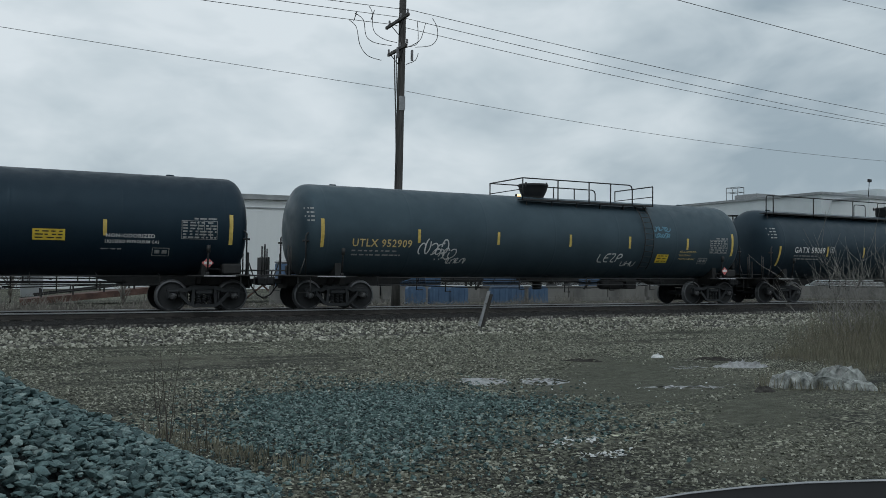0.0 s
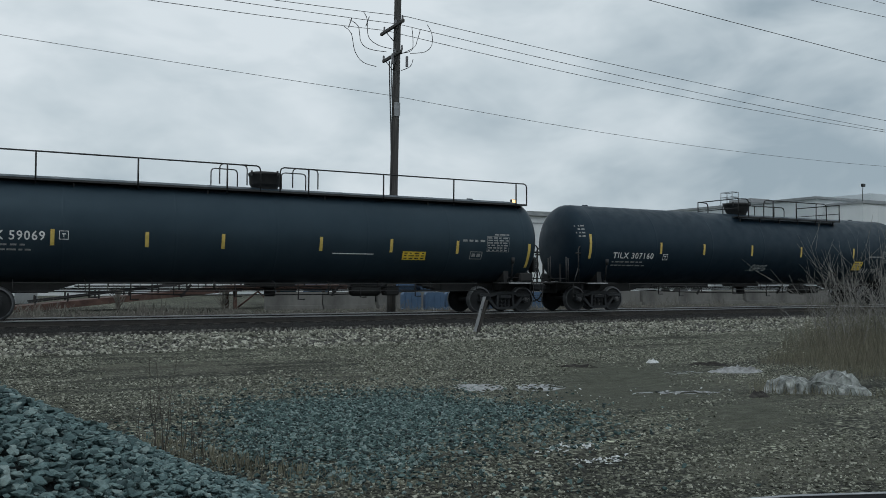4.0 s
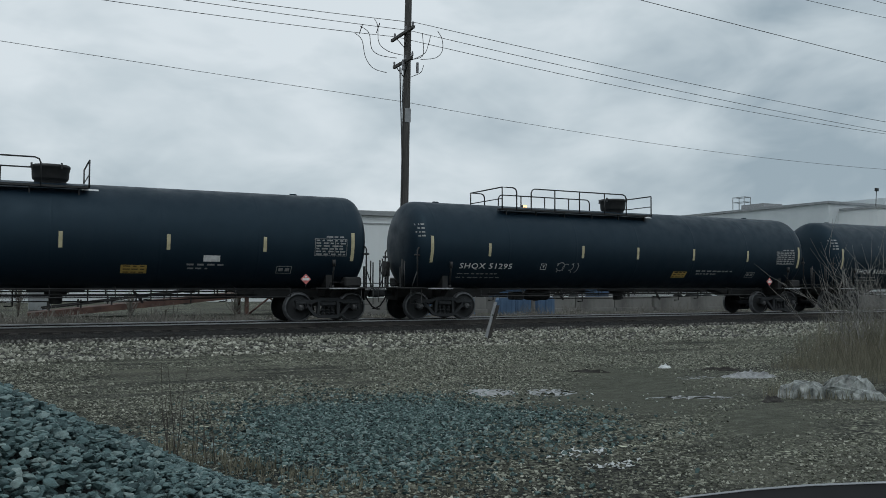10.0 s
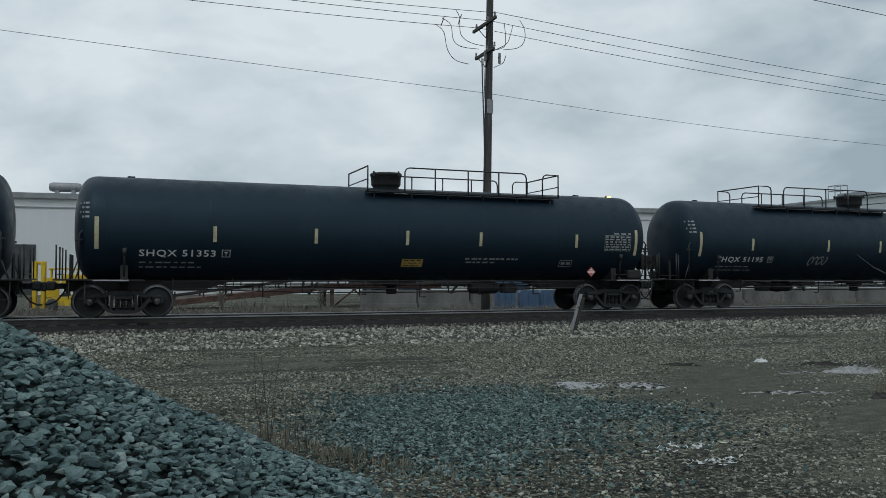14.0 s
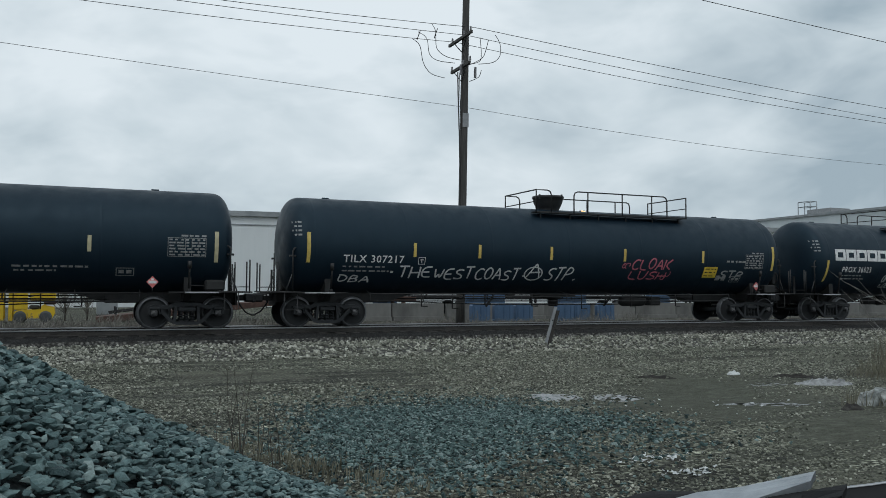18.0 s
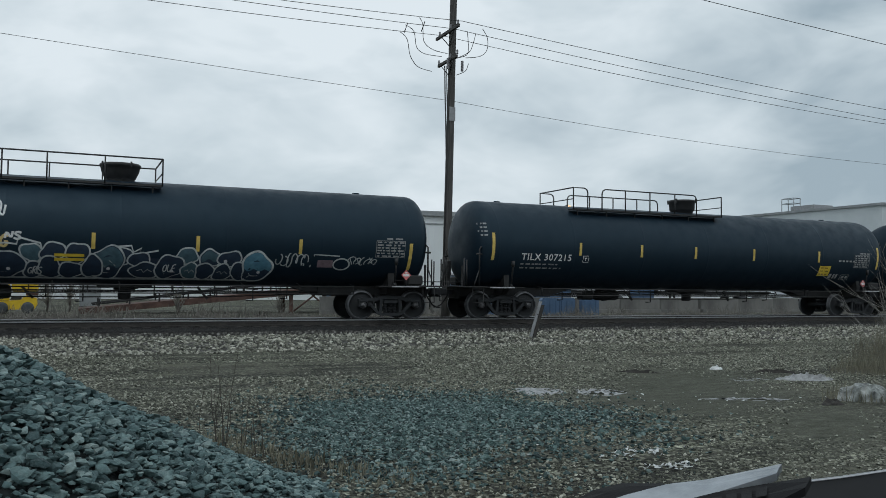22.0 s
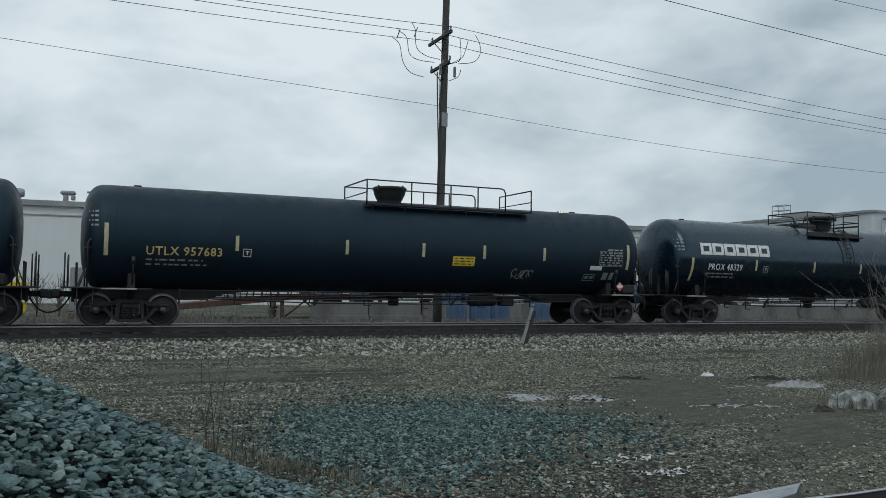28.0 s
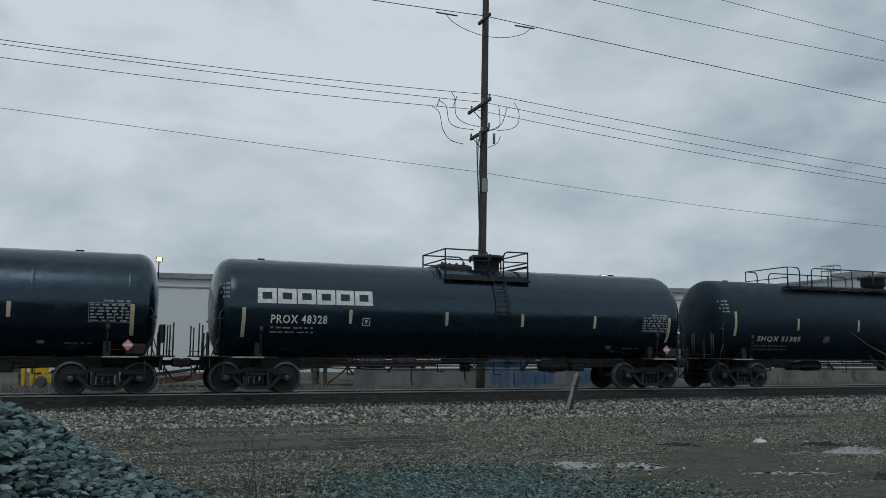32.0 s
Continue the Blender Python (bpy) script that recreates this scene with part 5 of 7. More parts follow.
def spray(car, body, x0, x1, z0, z1, paint, w=0.05, label="sprayed graffiti", lean=0.1, slope=0.0, seed=1, lift=0.007):
    """Hand-sprayed capitals between two places and true heights."""
    rnd, g = random.Random(seed), Geo()
    b0, b1 = flank(z0), flank(z1)
    step = (x1 - x0) / len(body)
    for k, ch in enumerate(body):
        grow, drop = rnd.uniform(0.88, 1.08), rnd.uniform(-0.08, 0.08)
        for line in GLYPHS.get(ch, ()):
            pts = []
            for u, v in round_off(line):
                v = (v * grow + drop) * (b1 - b0)
                x = x0 + step * (k + 0.08 + 0.84 * u) + lean * v
                pts.append((x, b0 + v + slope * (x - x0)))
            stroke(g, pts, w, lift)
    part("graffiti", g, paint, car, label)


def tags(car, rows):
    for x0, x1, z0, z1, n, seed, w, paint in rows:
        g = Geo()
        scribble(g, x0, x1, flank(z0), flank(z1), n, seed, w)
        part("graffiti", g, paint, car, "sprayed graffiti scrawl")


def marks_c0(car):
    standard_marks(car, "SHQX", -7.55, -6.7, 1.84, 0.24, WHITE, (-4.15, 1.85), 1, (7.24, 8.26), (3.79, 2.15, 0.80, 0.31), PLACARD_Y, (8.02, 1.43), (6.70, 1.73), ((5.4, 1.80, 0.6, 0.04, FADED),), 2.38)
    g = Geo()
    letters(g, "NON-ODORIZED", 5.22, 6.52, 2.17, 0.11)
    letters(g, "LIQUEFIED PETROLEUM GAS", 5.20, 6.64, 2.00, 0.11)
    tagged(part("content_stencil", g, WHITE, car, "white content stencil"), kind="stuff")


def marks_utlx(number, k, panel, placard):
    def mark(car):
        standard_marks(car, "UTLX " + number, -7.78, -5.70, 2.14, 0.26, GOLD, (-4.98, 2.15) if k == 12 else None, 300 + k, panel, placard, PLACARD_Y, (8.4, 1.36), (7.15, 1.66) if k == 12 else (7.25, 1.75), ((7.35, 2.0, 0.5, 0.16, WHITE), (7.95, 1.72, 0.5, 0.3, FADED)) if k == 12 else ())
        if k == 1:
            part("side_ladder", cached("side_ladder_long", lambda g: side_ladder(g, 0.0, 2.35), RAILING), RAILING, car, at=Matrix.Translation((4.26, 0, 0)))
            tags(car, [(-5.42, -4.35, 1.78, 2.30, 5, 41, 0.045, SPRAY), (-4.85, -4.05, 1.62, 2.05, 4, 46, 0.04, SPRAY), (-4.3, -3.6, 1.50, 1.72, 4, 47, 0.035, SPRAY), (4.62, 5.40, 2.86, 3.06, 6, 43, 0.045, SPRAY_BLUE), (4.66, 5.36, 2.62, 2.82, 6, 45, 0.045, SPRAY_BLUE)])
            spray(car, "LEZP", 1.97, 3.12, 1.66, 1.95, SPRAY, 0.045, "white sprayed tag", 0.2, 0.02, 48)
            spray(car, "UHU", 3.15, 3.85, 1.52, 1.70, SPRAY, 0.035, "white sprayed tag", 0.15, 0.0, 49)
            g = Geo()
            letters(g, "NON-ODORIZED", 5.95, 6.80, 2.10, 0.08)
            letters(g, "LIQUEFIED", 5.95, 6.55, 1.96, 0.08)
            letters(g, "PETROLEUM GAS", 5.95, 6.80, 1.82, 0.08)
            tagged(part("content_stencil", g, GOLD, car, "small gold content stencil"), kind="stuff")
        else:
            tags(car, [(4.0, 4.8, 1.6, 1.9, 4, 44, 0.03, SPRAY_DIM)])
    return mark


def marks_gatx(car):
    standard_marks(car, "GATX 59069", -8.30, -6.38, 2.30, 0.26, WHITE, (-5.92, 2.33), 51, (7.4, 8.3), (4.65, 1.95, 0.85, 0.30), PLACARD_Y, None, (7.0, 2.0), ((2.5, 1.98, 1.4, 0.035, WHITE), (6.9, 2.5, 0.9, 0.07, FADED)), 2.40)


def marks_prox36(car):
    standard_marks(car, "PROX 36623", -7.83, -6.22, 2.07, 0.24, WHITE, (-5.02, 2.05), 61, (7.45, 8.42), None, None, (8.5, 1.42), None, (), 2.22)
    blocks(car, -8.28, -4.70, 2.65, 0.46)
    # rungs welded to the flank
    for z in (2.72, 2.28, 1.82, 1.40):
        y = wrap(0, flank(z))[1]
        part("grab_rung", cached("grab_rung", lambda g: g.tube([(-0.21, 0.03, 0), (-0.21, -0.05, 0), (0.21, -0.05, 0), (0.21, 0.03, 0)], 0.014, 5), RAILING), RAILING, car, at=Matrix.Translation((-4.18, y, z)))
    spray(car, "SIPN", -3.95, -2.85, 2.78, 3.18, SPRAY, 0.05, "white sprayed angular tag", 0.05, -0.06, 62)
    tags(car, [(-3.75, -2.95, 2.70, 3.22, 4, 63, 0.045, SPRAY), (-3.95, -3.35, 1.52, 2.30, 5, 64, 0.05, SPRAY), (-3.9, -3.4, 1.6, 2.2, 4, 69, 0.04, SPRAY), (4.35, 5.3, 1.60, 2.02, 6, 65, 0.035, SPRAY_PALE), (6.6, 7.5, 1.72, 1.95, 5, 68, 0.03, SPRAY_PALE)])
    spray(car, "OFFLE".replace("F", "P"), -5.40, -4.55, 1.58, 1.90, SPRAY_PALE, 0.05, "pale sprayed tag", 0.1, 0, 66)
    spray(car, "LOES", -5.35, -4.60, 1.36, 1.52, SPRAY_PALE, 0.04, "pale sprayed tag", 0.1, 0, 67)
    spray(car, "OG", -3.22, -2.78, 2.02, 2.36, GOLD, 0.07, "yellow sprayed letters", 0.15, 0, 70)
    spray(car, "NS", -2.86, -2.46, 2.22, 2.44, SPRAY, 0.06, "white sprayed letters", 0.1, -0.1, 71)
    # a faded panel and a ring after the large piece
    g = Geo()
    patch(g, 5.62, 6.10, flank(1.62), flank(1.84), 0.0065)
    part("graffiti", g, SPRAY_ROSE, car, "dusty rose sprayed bar")
    g = Geo()
    stroke(g, [(6.38 + 0.26 * math.cos(a), flank(1.72) + 0.20 * math.sin(a)) for a in [q * 0.42 for q in range(16)]], 0.05, 0.008)
    stroke(g, [(5.4, flank(1.62)), (5.5, flank(2.0)), (6.3, flank(1.97))], 0.04, 0.008)
    part("graffiti", g, SPRAY_PALE, car, "pale sprayed ring")
    # the large bubble-letter piece: a dark band, and over it rounded letters with thin pale rims
    g = Geo()
    patch(g, -3.25, 3.7, flank(1.22), flank(1.78), 0.006)
    part("graffiti", g, SPRAY_NAVY, car, "dark blue ground of a sprayed piece")
    g = Geo()
    patch(g, -3.3, 3.75, flank(1.185), flank(1.235), 0.009)
    stroke(g, [(x, flank(z)) for x, z in ((-3.1, 2.08), (-2.84, 2.11), (-2.57, 2.08), (-2.52, 2.26), (-2.0, 2.12), (-1.95, 1.9))], 0.05, 0.009)
    stroke(g, [(x, flank(z)) for x, z in ((-0.12, 2.08), (0.28, 2.12), (0.34, 1.94), (0.55, 2.06), (0.5, 1.9), (1.0, 2.0))], 0.05, 0.012)
    part("graffiti", g, SPRAY_RIM, car, "pale ragged outline of a sprayed piece")
    back = ((-2.21, 1.88, 0.27, 0.26), (-1.70, 1.91, 0.31, 0.27), (-1.09, 1.89, 0.30, 0.29), (0.12, 1.83, 0.26, 0.24), (0.50, 1.74, 0.28, 0.23), (1.77, 1.87, 0.30, 0.25), (2.43, 1.83, 0.29, 0.27), (2.99, 1.83, 0.32, 0.24), (-0.37, 1.67, 0.46, 0.44))
    front = ((-2.84, 1.60, 0.44, 0.37), (-2.14, 1.45, 0.28, 0.22), (-1.77, 1.52, 0.30, 0.29), (-1.25, 1.46, 0.31, 0.22), (-0.71, 1.57, 0.26, 0.31), (0.65, 1.48, 0.37, 0.23), (1.31, 1.60, 0.37, 0.34), (1.88, 1.49, 0.25, 0.23), (2.30, 1.49, 0.27, 0.23), (2.80, 1.47, 0.27, 0.23), (3.34, 1.52, 0.30, 0.27), (3.78, 1.65, 0.44, 0.42))
    for k, (x, z, w, h) in enumerate(back + front):
        w *= 1.10
        low, top, lift = flank(z - h), flank(z + h), 0.010 + 0.003 * k
        ring = bubble(x - w, x + w, low, top, 70 + k)
        cz = (low + top) / 2
        g = Geo()
        fill_ring(g, ring, lift)
        part("graffiti", g, SPRAY_RIM, car, "pale outer rim of a bubble letter" if k == 0 else "")

        def shrunk(rim):
            return [(x + (p[0] - x) * (1 - rim / w), cz + (p[1] - cz) * (1 - rim / (0.5 * (top - low)))) for p in ring]

        g = Geo()
        fill_ring(g, shrunk(0.045 if k < 20 else 0.06), lift + 0.0015)
        part("graffiti", g, SPRAY_TEAL if k in (0, 5, 16) else SPRAY_NAVY, car, "dark blue filling of a bubble letter" if k == 0 else "")
        if k in (6, 8, 20):
            g = Geo()
            fill_ring(g, [(p[0], max(p[1], cz - 0.06 + 0.05 * math.sin(19 * p[0]))) for p in shrunk(0.065)], lift + 0.0025)
            part("graffiti", g, SPRAY_BLUE if k == 20 else SPRAY_TEAL, car, "faded blue upper half of a bubble letter")
        if k in (7, 8, 9, 15, 20):
            g = Geo()
            fill_ring(g, [(x + 0.12 * (-1 if k == 7 else 0.6) + 0.05 * math.cos(q), cz - 0.13 * h / 0.4 + 0.06 * math.sin(q)) for q in [n * 0.698 for n in range(9)]], lift + 0.004)
            part("graffiti", g, SPRAY, car, "small white sprayed dot")
        if k in (8, 14, 16, 18):
            g = Geo()
            stroke(g, [(x - 0.5 * w, cz + 0.02), (x - 0.2 * w, cz + 0.3 * h), (x - 0.05 * w, cz - 0.2 * h), (x + 0.2 * w, cz + 0.3 * h), (x + 0.5 * w, cz - 0.1 * h)], 0.028, lift + 0.004)
            part("graffiti", g, SPRAY_PALE, car, "pale jagged line in a bubble letter")
    for z in (1.70, 1.81):
        g = Geo()
        patch(g, -1.66, -0.92, flank(z), flank(z + 0.075), 0.075)
        part("graffiti", g, PLACARD_Y, car, "yellow sprayed bar")
    spray(car, "GRS", -2.32, -1.96, 1.36, 1.54, SPRAY, 0.03, "small white sprayed letters", 0.1, 0, 72, 0.07)
    spray(car, "OLE", 1.12, 1.48, 1.46, 1.66, SPRAY, 0.03, "small white sprayed letters", 0.1, 0, 73, 0.075)


def marks_prox48(number):
    def mark(car):
        standard_marks(car, "PROX " + number, -6.61, -4.93, 2.18, 0.26, WHITE, (-3.71, 2.14), int(number), (6.33, 7.40), None, None, (7.38, 1.38), None, ((6.1, 1.42, 0.7, 0.05, FADED), (5.2, 1.45, 0.25, 0.12, FADED)), 2.25)
        blocks(car, -7.02, -3.49, 2.86, 0.46)
    return mark


def west_coast(car):
    white = "white hand-sprayed graffiti lettering"
    spray(car, "-THE", -6.60, -5.05, 1.56, 1.92, SPRAY, 0.055, white, 0.08, 0, 3)
    spray(car, "WEST", -4.98, -3.55, 1.53, 1.88, SPRAY, 0.055, white, 0.08, 0, 4)
    spray(car, "COAST-", -3.52, -1.50, 1.50, 1.86, SPRAY, 0.055, white, 0.08, 0, 5)
    spray(car, "A", -1.62, -1.02, 1.58, 2.02, SPRAY, 0.05, "white sprayed sign in a ring", 0.1, 0, 6)
    g = Geo()
    stroke(g, [(-1.32 + 0.34 * math.cos(a), flank(1.72) + 0.26 * math.sin(a)) for a in [q * 0.42 for q in range(16)]], 0.045, 0.0085)
    part("graffiti", g, SPRAY, car, "white sprayed ring")
    spray(car, "STP.", -0.88, 0.52, 1.53, 1.98, SPRAY, 0.055, white, 0.25, 0, 7)
    spray(car, "DBA", -8.16, -7.08, 1.40, 1.62, SPRAY, 0.05, "small white sprayed initials", 0.15, 0, 8)
    spray(car, "STP", 6.60, 7.75, 1.66, 1.94, SPRAY_DIM, 0.06, "dim sprayed initials", 0.1, 0, 9)
    spray(car, "CLOAK", 2.55, 4.30, 1.92, 2.28, PINK, 0.055, "pink sprayed graffiti lettering", 0.25, 0.02, 10)
    spray(car, "LUSH", 2.50, 4.15, 1.58, 1.86, PINK, 0.05, "pink sprayed graffiti lettering", 0.2, 0.0, 11)
    tags(car, [(2.2, 2.5, 1.95, 2.15, 2, 82, 0.03, PINK), (4.0, 4.35, 1.6, 1.9, 2, 83, 0.03, PINK)])


def opec(car):
    spray(car, "OPEG", -0.64, 0.26, 1.58, 1.85, SPRAY_PALE, 0.034, "small pale sprayed tag", 0.3, 0.0, 12)
    spray(car, "OPEG", 8.72, 9.25, 1.20, 1.38, SPRAY, 0.035, "small white sprayed tag near the car's end", 0.2, 0.05, 15)
    spray(car, "..", -0.85, -0.62, 1.58, 1.85, SPRAY_PALE, 0.034, "sprayed dots beside a tag", 0.0, 0.0, 13)
    spray(car, "..", 0.26, 0.52, 1.63, 1.85, SPRAY_PALE, 0.034, "sprayed dots beside a tag", 0.0, 0.0, 14)


build_car("tank_car", 20.16, -2.82, True, BLACK, LPG, mark=marks_c0, ends=(-8.68, 8.66), mids=(-5.7, -2.63, 0.24, 5.19), mid_z=(2.16, 2.60))
build_car("tank_car", 20.41, 17.465, False, GREEN, "worn charcoal tank car with gold stencilled number and graffiti", mark=marks_utlx("952909", 1, (7.5, 8.45), (5.1, 1.82, 0.6, 0.36)), ends=(-8.79, 8.72), mids=(-5.45, -2.4, 0.65, 3.4, 6.3), mid_z=(2.18, 2.62), deck="utlx")
build_car("tank_car", 21.01, 38.175, False, SLATE, "dark grey tank car with a handrail along its whole top", kind="full", mark=marks_gatx, ends=(-9.18, 9.15), mids=(-6.2, -3.77, -1.63, 1.40, 3.80, 6.25), mid_z=(2.05, 2.48), end_z=(1.61, 2.44))
tilx("307160", 3, 59.155, False, opec)
shqx("51240", 4, 79.635, True, STRIPE_P, (-8.56, 8.64), (-5.83, -2.57, 0.24, 3.05, 5.84), -7.58, -4.17, 2.15, (3.59, 4.65), 6.5, 7.15)
shqx("51295", 5, 99.76, True, STRIPE_P, (-8.68, 8.70), (-6.47, -2.55, 0.0, 2.8, 5.72), -7.57, -4.18, 2.28, (3.1, 5.03), 6.11, 7.07)
shqx("51353", 6, 119.98, False, STRIPE_P, (-8.72, 8.66), (-5.58, -2.64, 0.25, 2.75, 6.29), -7.62, -5.25, 0.5, (2.28, 4.24), 6.01, 6.92)
shqx("51195", 7, 140.16, True, STRIPE_P, (-8.74, 8.74), (-6.38, -2.70, 0.0, 2.74, 5.37), -7.87, -5.44, 2.71, (3.48, 5.35), 6.3, 7.02)
tilx("307217", 8, 160.72, False, west_coast)
build_car("tank_car", 20.36, 181.38, True, BLACK, "black tank car with white company mark and large graffiti piece", mark=marks_prox36, ends=(-8.66, 8.62), mids=(-5.22, -0.70, 2.06, 5.05), mid_z=(2.0, 2.44), end_z=(1.58, 2.42), deck="prox")
tilx("307215", 10, 202.07, True)
shqx("51436", 11, 222.64, True, STRIPE_P, (-8.68, 8.68), (-6.17, -2.69, 0.09, 2.81, 5.5), -7.75, -4.43, 1.79, (3.09, 5.07), 6.2, 6.96)
build_car("tank_car", 20.40, 242.90, False, BLACK, "black tank car with gold stencilled number", mark=marks_utlx("957683", 12, (7.45, 8.45), (2.1, 2.1, 0.8, 0.32)), ends=(-8.83, 8.68), mids=(-5.28, -1.93, 0.64, 2.84, 5.16), mid_z=(2.2, 2.64), stripe=STRIPE_P, deck="utlx")
build_car("tank_car", 17.85, 261.98, False, GREY, "short dark grey tank car with caged platform and white mark", "short", marks_prox48("48329"), (-7.40, 7.45), (-4.21, -1.06, 1.63, 4.39), (2.08, 2.50), (1.64, 2.50), STRIPE_P)
build_car("tank_car", 17.95, 279.86, False, GREY, "short dark grey tank car with caged platform and white mark", "short", marks_prox48("48328"), (-7.40, 7.45), (-4.21, -1.06, 1.63, 4.39), (2.08, 2.50), (1.64, 2.50), STRIPE_P)
shqx("51385", 15, 298.95, True, STRIPE_P)

# ---- the utility line behind the track ----
POLE = Vector((14.62, 32.6, -0.6))
POLE_TOP = Vector((14.81, 32.29, 20.6))


def on_pole(z):
    return POLE.lerp(POLE_TOP, (z - POLE.z) / (POLE_TOP.z - POLE.z))


def build_pole():
    pole = thing("utility_pole", "tall weathered wooden utility pole with crossarms behind the track", "utility pole", at=Matrix.Translation(POLE))
    inv = Matrix.Translation(-POLE)

    def put(name, g, mat, label=""):
        g.v = [tuple(Vector(p) - POLE) for p in g.v]
        return part(name, g, mat, pole, label)

    put("pole", Geo().tube([on_pole(-0.6 + 21.2 * k / 12) for k in range(13)], 0.195, 14, 0.13), POLEWOOD)
    for z, y0, y1 in ((12.02, -1.10, 1.25), (10.75, -0.95, 0.95), (15.85, -0.95, 0.25)):
        c = on_pole(z)
        put("crossarm", Geo().box(c.x - 0.27, c.x - 0.16, c.y + y0, c.y + y1, z - 0.07, z + 0.06, 0.01), POLEWOOD)
        if z < 13:
            for s in (-0.7, 0.7):
                put("brace", Geo().tube([c + Vector((-0.22, s, -0.04)), c + Vector((-0.17, 0, -0.60))], 0.02, 5), IRON)
            for s in (-1.0, -0.3, 0.9):
                p = c + Vector((-0.215, s, 0.06))
                put("insulator", Geo().spin([(0.0, 0.0), (0.05, 0.0), (0.05, 0.05), (0.025, 0.06), (0.055, 0.09), (0.03, 0.12), (0.05, 0.15), (0.02, 0.19), (0.0, 0.19)], "z", tuple(p), 10), CERAMIC)
    c = on_pole(15.9)
    for x0, x1 in ((-2.4, -1.4), (1.4, 2.4)):
        put("strain_insulator", Geo().tube([c + Vector((x0, -0.1, 0)), c + Vector((x1, -0.1, 0))], 0.035, 6), CERAMIC)
    put("jumper_lead", Geo().tube([c + Vector((-2.0 + 4.2 * k / 14, -0.15, -0.75 * math.sin(3.14 * k / 14) ** 0.6)) for k in range(15)], 0.014, 5), CABLE)
    for x0, y0 in ((-1.3, 0.4), (-1.9, 0.9)):
        put("lightning_pin", Geo().tube([on_pole(12.0) + Vector((x0, y0, 0)), on_pole(12.45) + Vector((x0 + 0.15, y0, 0))], 0.02, 5), IRON)
    c = on_pole(10.75)
    for dx, dy in ((-0.32, -0.3), (0.42, -0.15), (0.2, 0.25)):
        put("cutout_switch", Geo().box(c.x + dx - 0.05, c.x + dx + 0.05, c.y + dy - 0.05, c.y + dy + 0.05, c.z - 0.42, c.z + 0.05, 0.02), CERAMIC)
    c = on_pole(8.45)
    put("pole_plate", Geo().box(c.x - 0.14, c.x + 0.14, c.y - 0.185, c.y - 0.165, c.z - 0.30, c.z + 0.30), PLATE, "pale metal plate wrapped on the pole")
    a = on_pole(10.5)
    pts = [a + Vector((-0.38, -0.1, 0)), on_pole(9.5) + Vector((-0.34, -0.1, 0)), on_pole(7.6) + Vector((-0.24, -0.1, 0)), on_pole(6.0) + Vector((-0.18, -0.1, 0)), on_pole(1.0) + Vector((-0.18, -0.08, 0))]
    put("riser_cable", Geo().tube(pts, 0.028, 6), CABLE)
    put("riser_cable", Geo().tube([p + Vector((0.10, 0.03, 0)) for p in pts], 0.018, 6), CABLE)
    # looping jumper leads, as points of x and z, rounded between
    for loop in (((12.20, 11.66), (12.53, 11.40), (12.69, 10.70), (13.05, 10.27), (13.67, 10.15)), ((12.45, 11.98), (12.84, 11.75), (12.97, 11.10), (13.36, 10.86), (14.14, 10.84)),
                 ((13.08, 12.39), (13.24, 12.10), (13.30, 11.39), (13.74, 11.08), (14.40, 11.00)), ((16.07, 12.30), (16.30, 11.93), (16.30, 11.43), (15.97, 11.08), (15.26, 10.92)),
                 ((15.74, 12.05), (15.61, 11.58), (15.42, 11.19), (14.80, 10.83)), ((15.33, 12.09), (15.39, 11.43), (15.31, 11.05), (14.83, 10.86)), ((15.40, 10.69), (15.26, 10.35), (14.83, 10.12))):
        pts = []
        for k in range(len(loop) - 1):
            p0, p1, p2, p3 = (Vector(loop[max(0, min(len(loop) - 1, q))]) for q in (k - 1, k, k + 1, k + 2))
            for u in (0.0, 0.25, 0.5, 0.75):
                pts.append(0.5 * (2 * p1 + (p2 - p0) * u + (2 * p0 - 5 * p1 + 4 * p2 - p3) * u * u + (3 * p1 - p0 - 3 * p2 + p3) * u ** 3))
        pts.append(Vector(loop[-1]))
        put("jumper_lead", Geo().tube([(p.x, 32.2, p.y) for p in pts], 0.015, 5), CABLE)


build_pole()


def wire(y, zl, zp, zr, sag_l, sag_r, r, mat=None, x_from=-31.0, x_to=60.0):
    g = Geo()
    px = 14.72
    pts = []
    for k in range(25):
        u = 1 - k / 24
        pts.append((px + (x_from - px) * u, y, zp + (zl - zp) * u - 4 * sag_l * u * (1 - u)))
    for k in range(1, 25):
        u = k / 24
        pts.append((px + (x_to - px) * u, y, zp + (zr - zp) * u - 4 * sag_r * u * (1 - u)))
    g.tube(pts, r, 5)
    tagged(part("overhead_wire", g, mat or CABLE), "thin dark overhead wire strung along the railway", "overhead wire", "overhead wires")


wire(31.45, 13.19, 12.24, 10.53, 0.76, 0.32, 0.013)
wire(32.3, 13.29, 12.15, 10.17, 0.61, 0.345, 0.013)
wire(33.55, 13.12, 12.19, 10.70, 0.66, 0.53, 0.013)
wire(32.6, 11.16, 9.08, 8.69, 0.16, 0.685, 0.010, ALU)
wire(32.4, 17.6, 16.17, 14.24, 0.75, 0.06, 0.018)
wire(32.3, 19.2, 18.04, 17.74, 0.7, 0.43, 0.014)
wire(32.9, 21.0, 20.2, 18.32, 0.5, 0.23, 0.014)

# ---- buildings behind ----


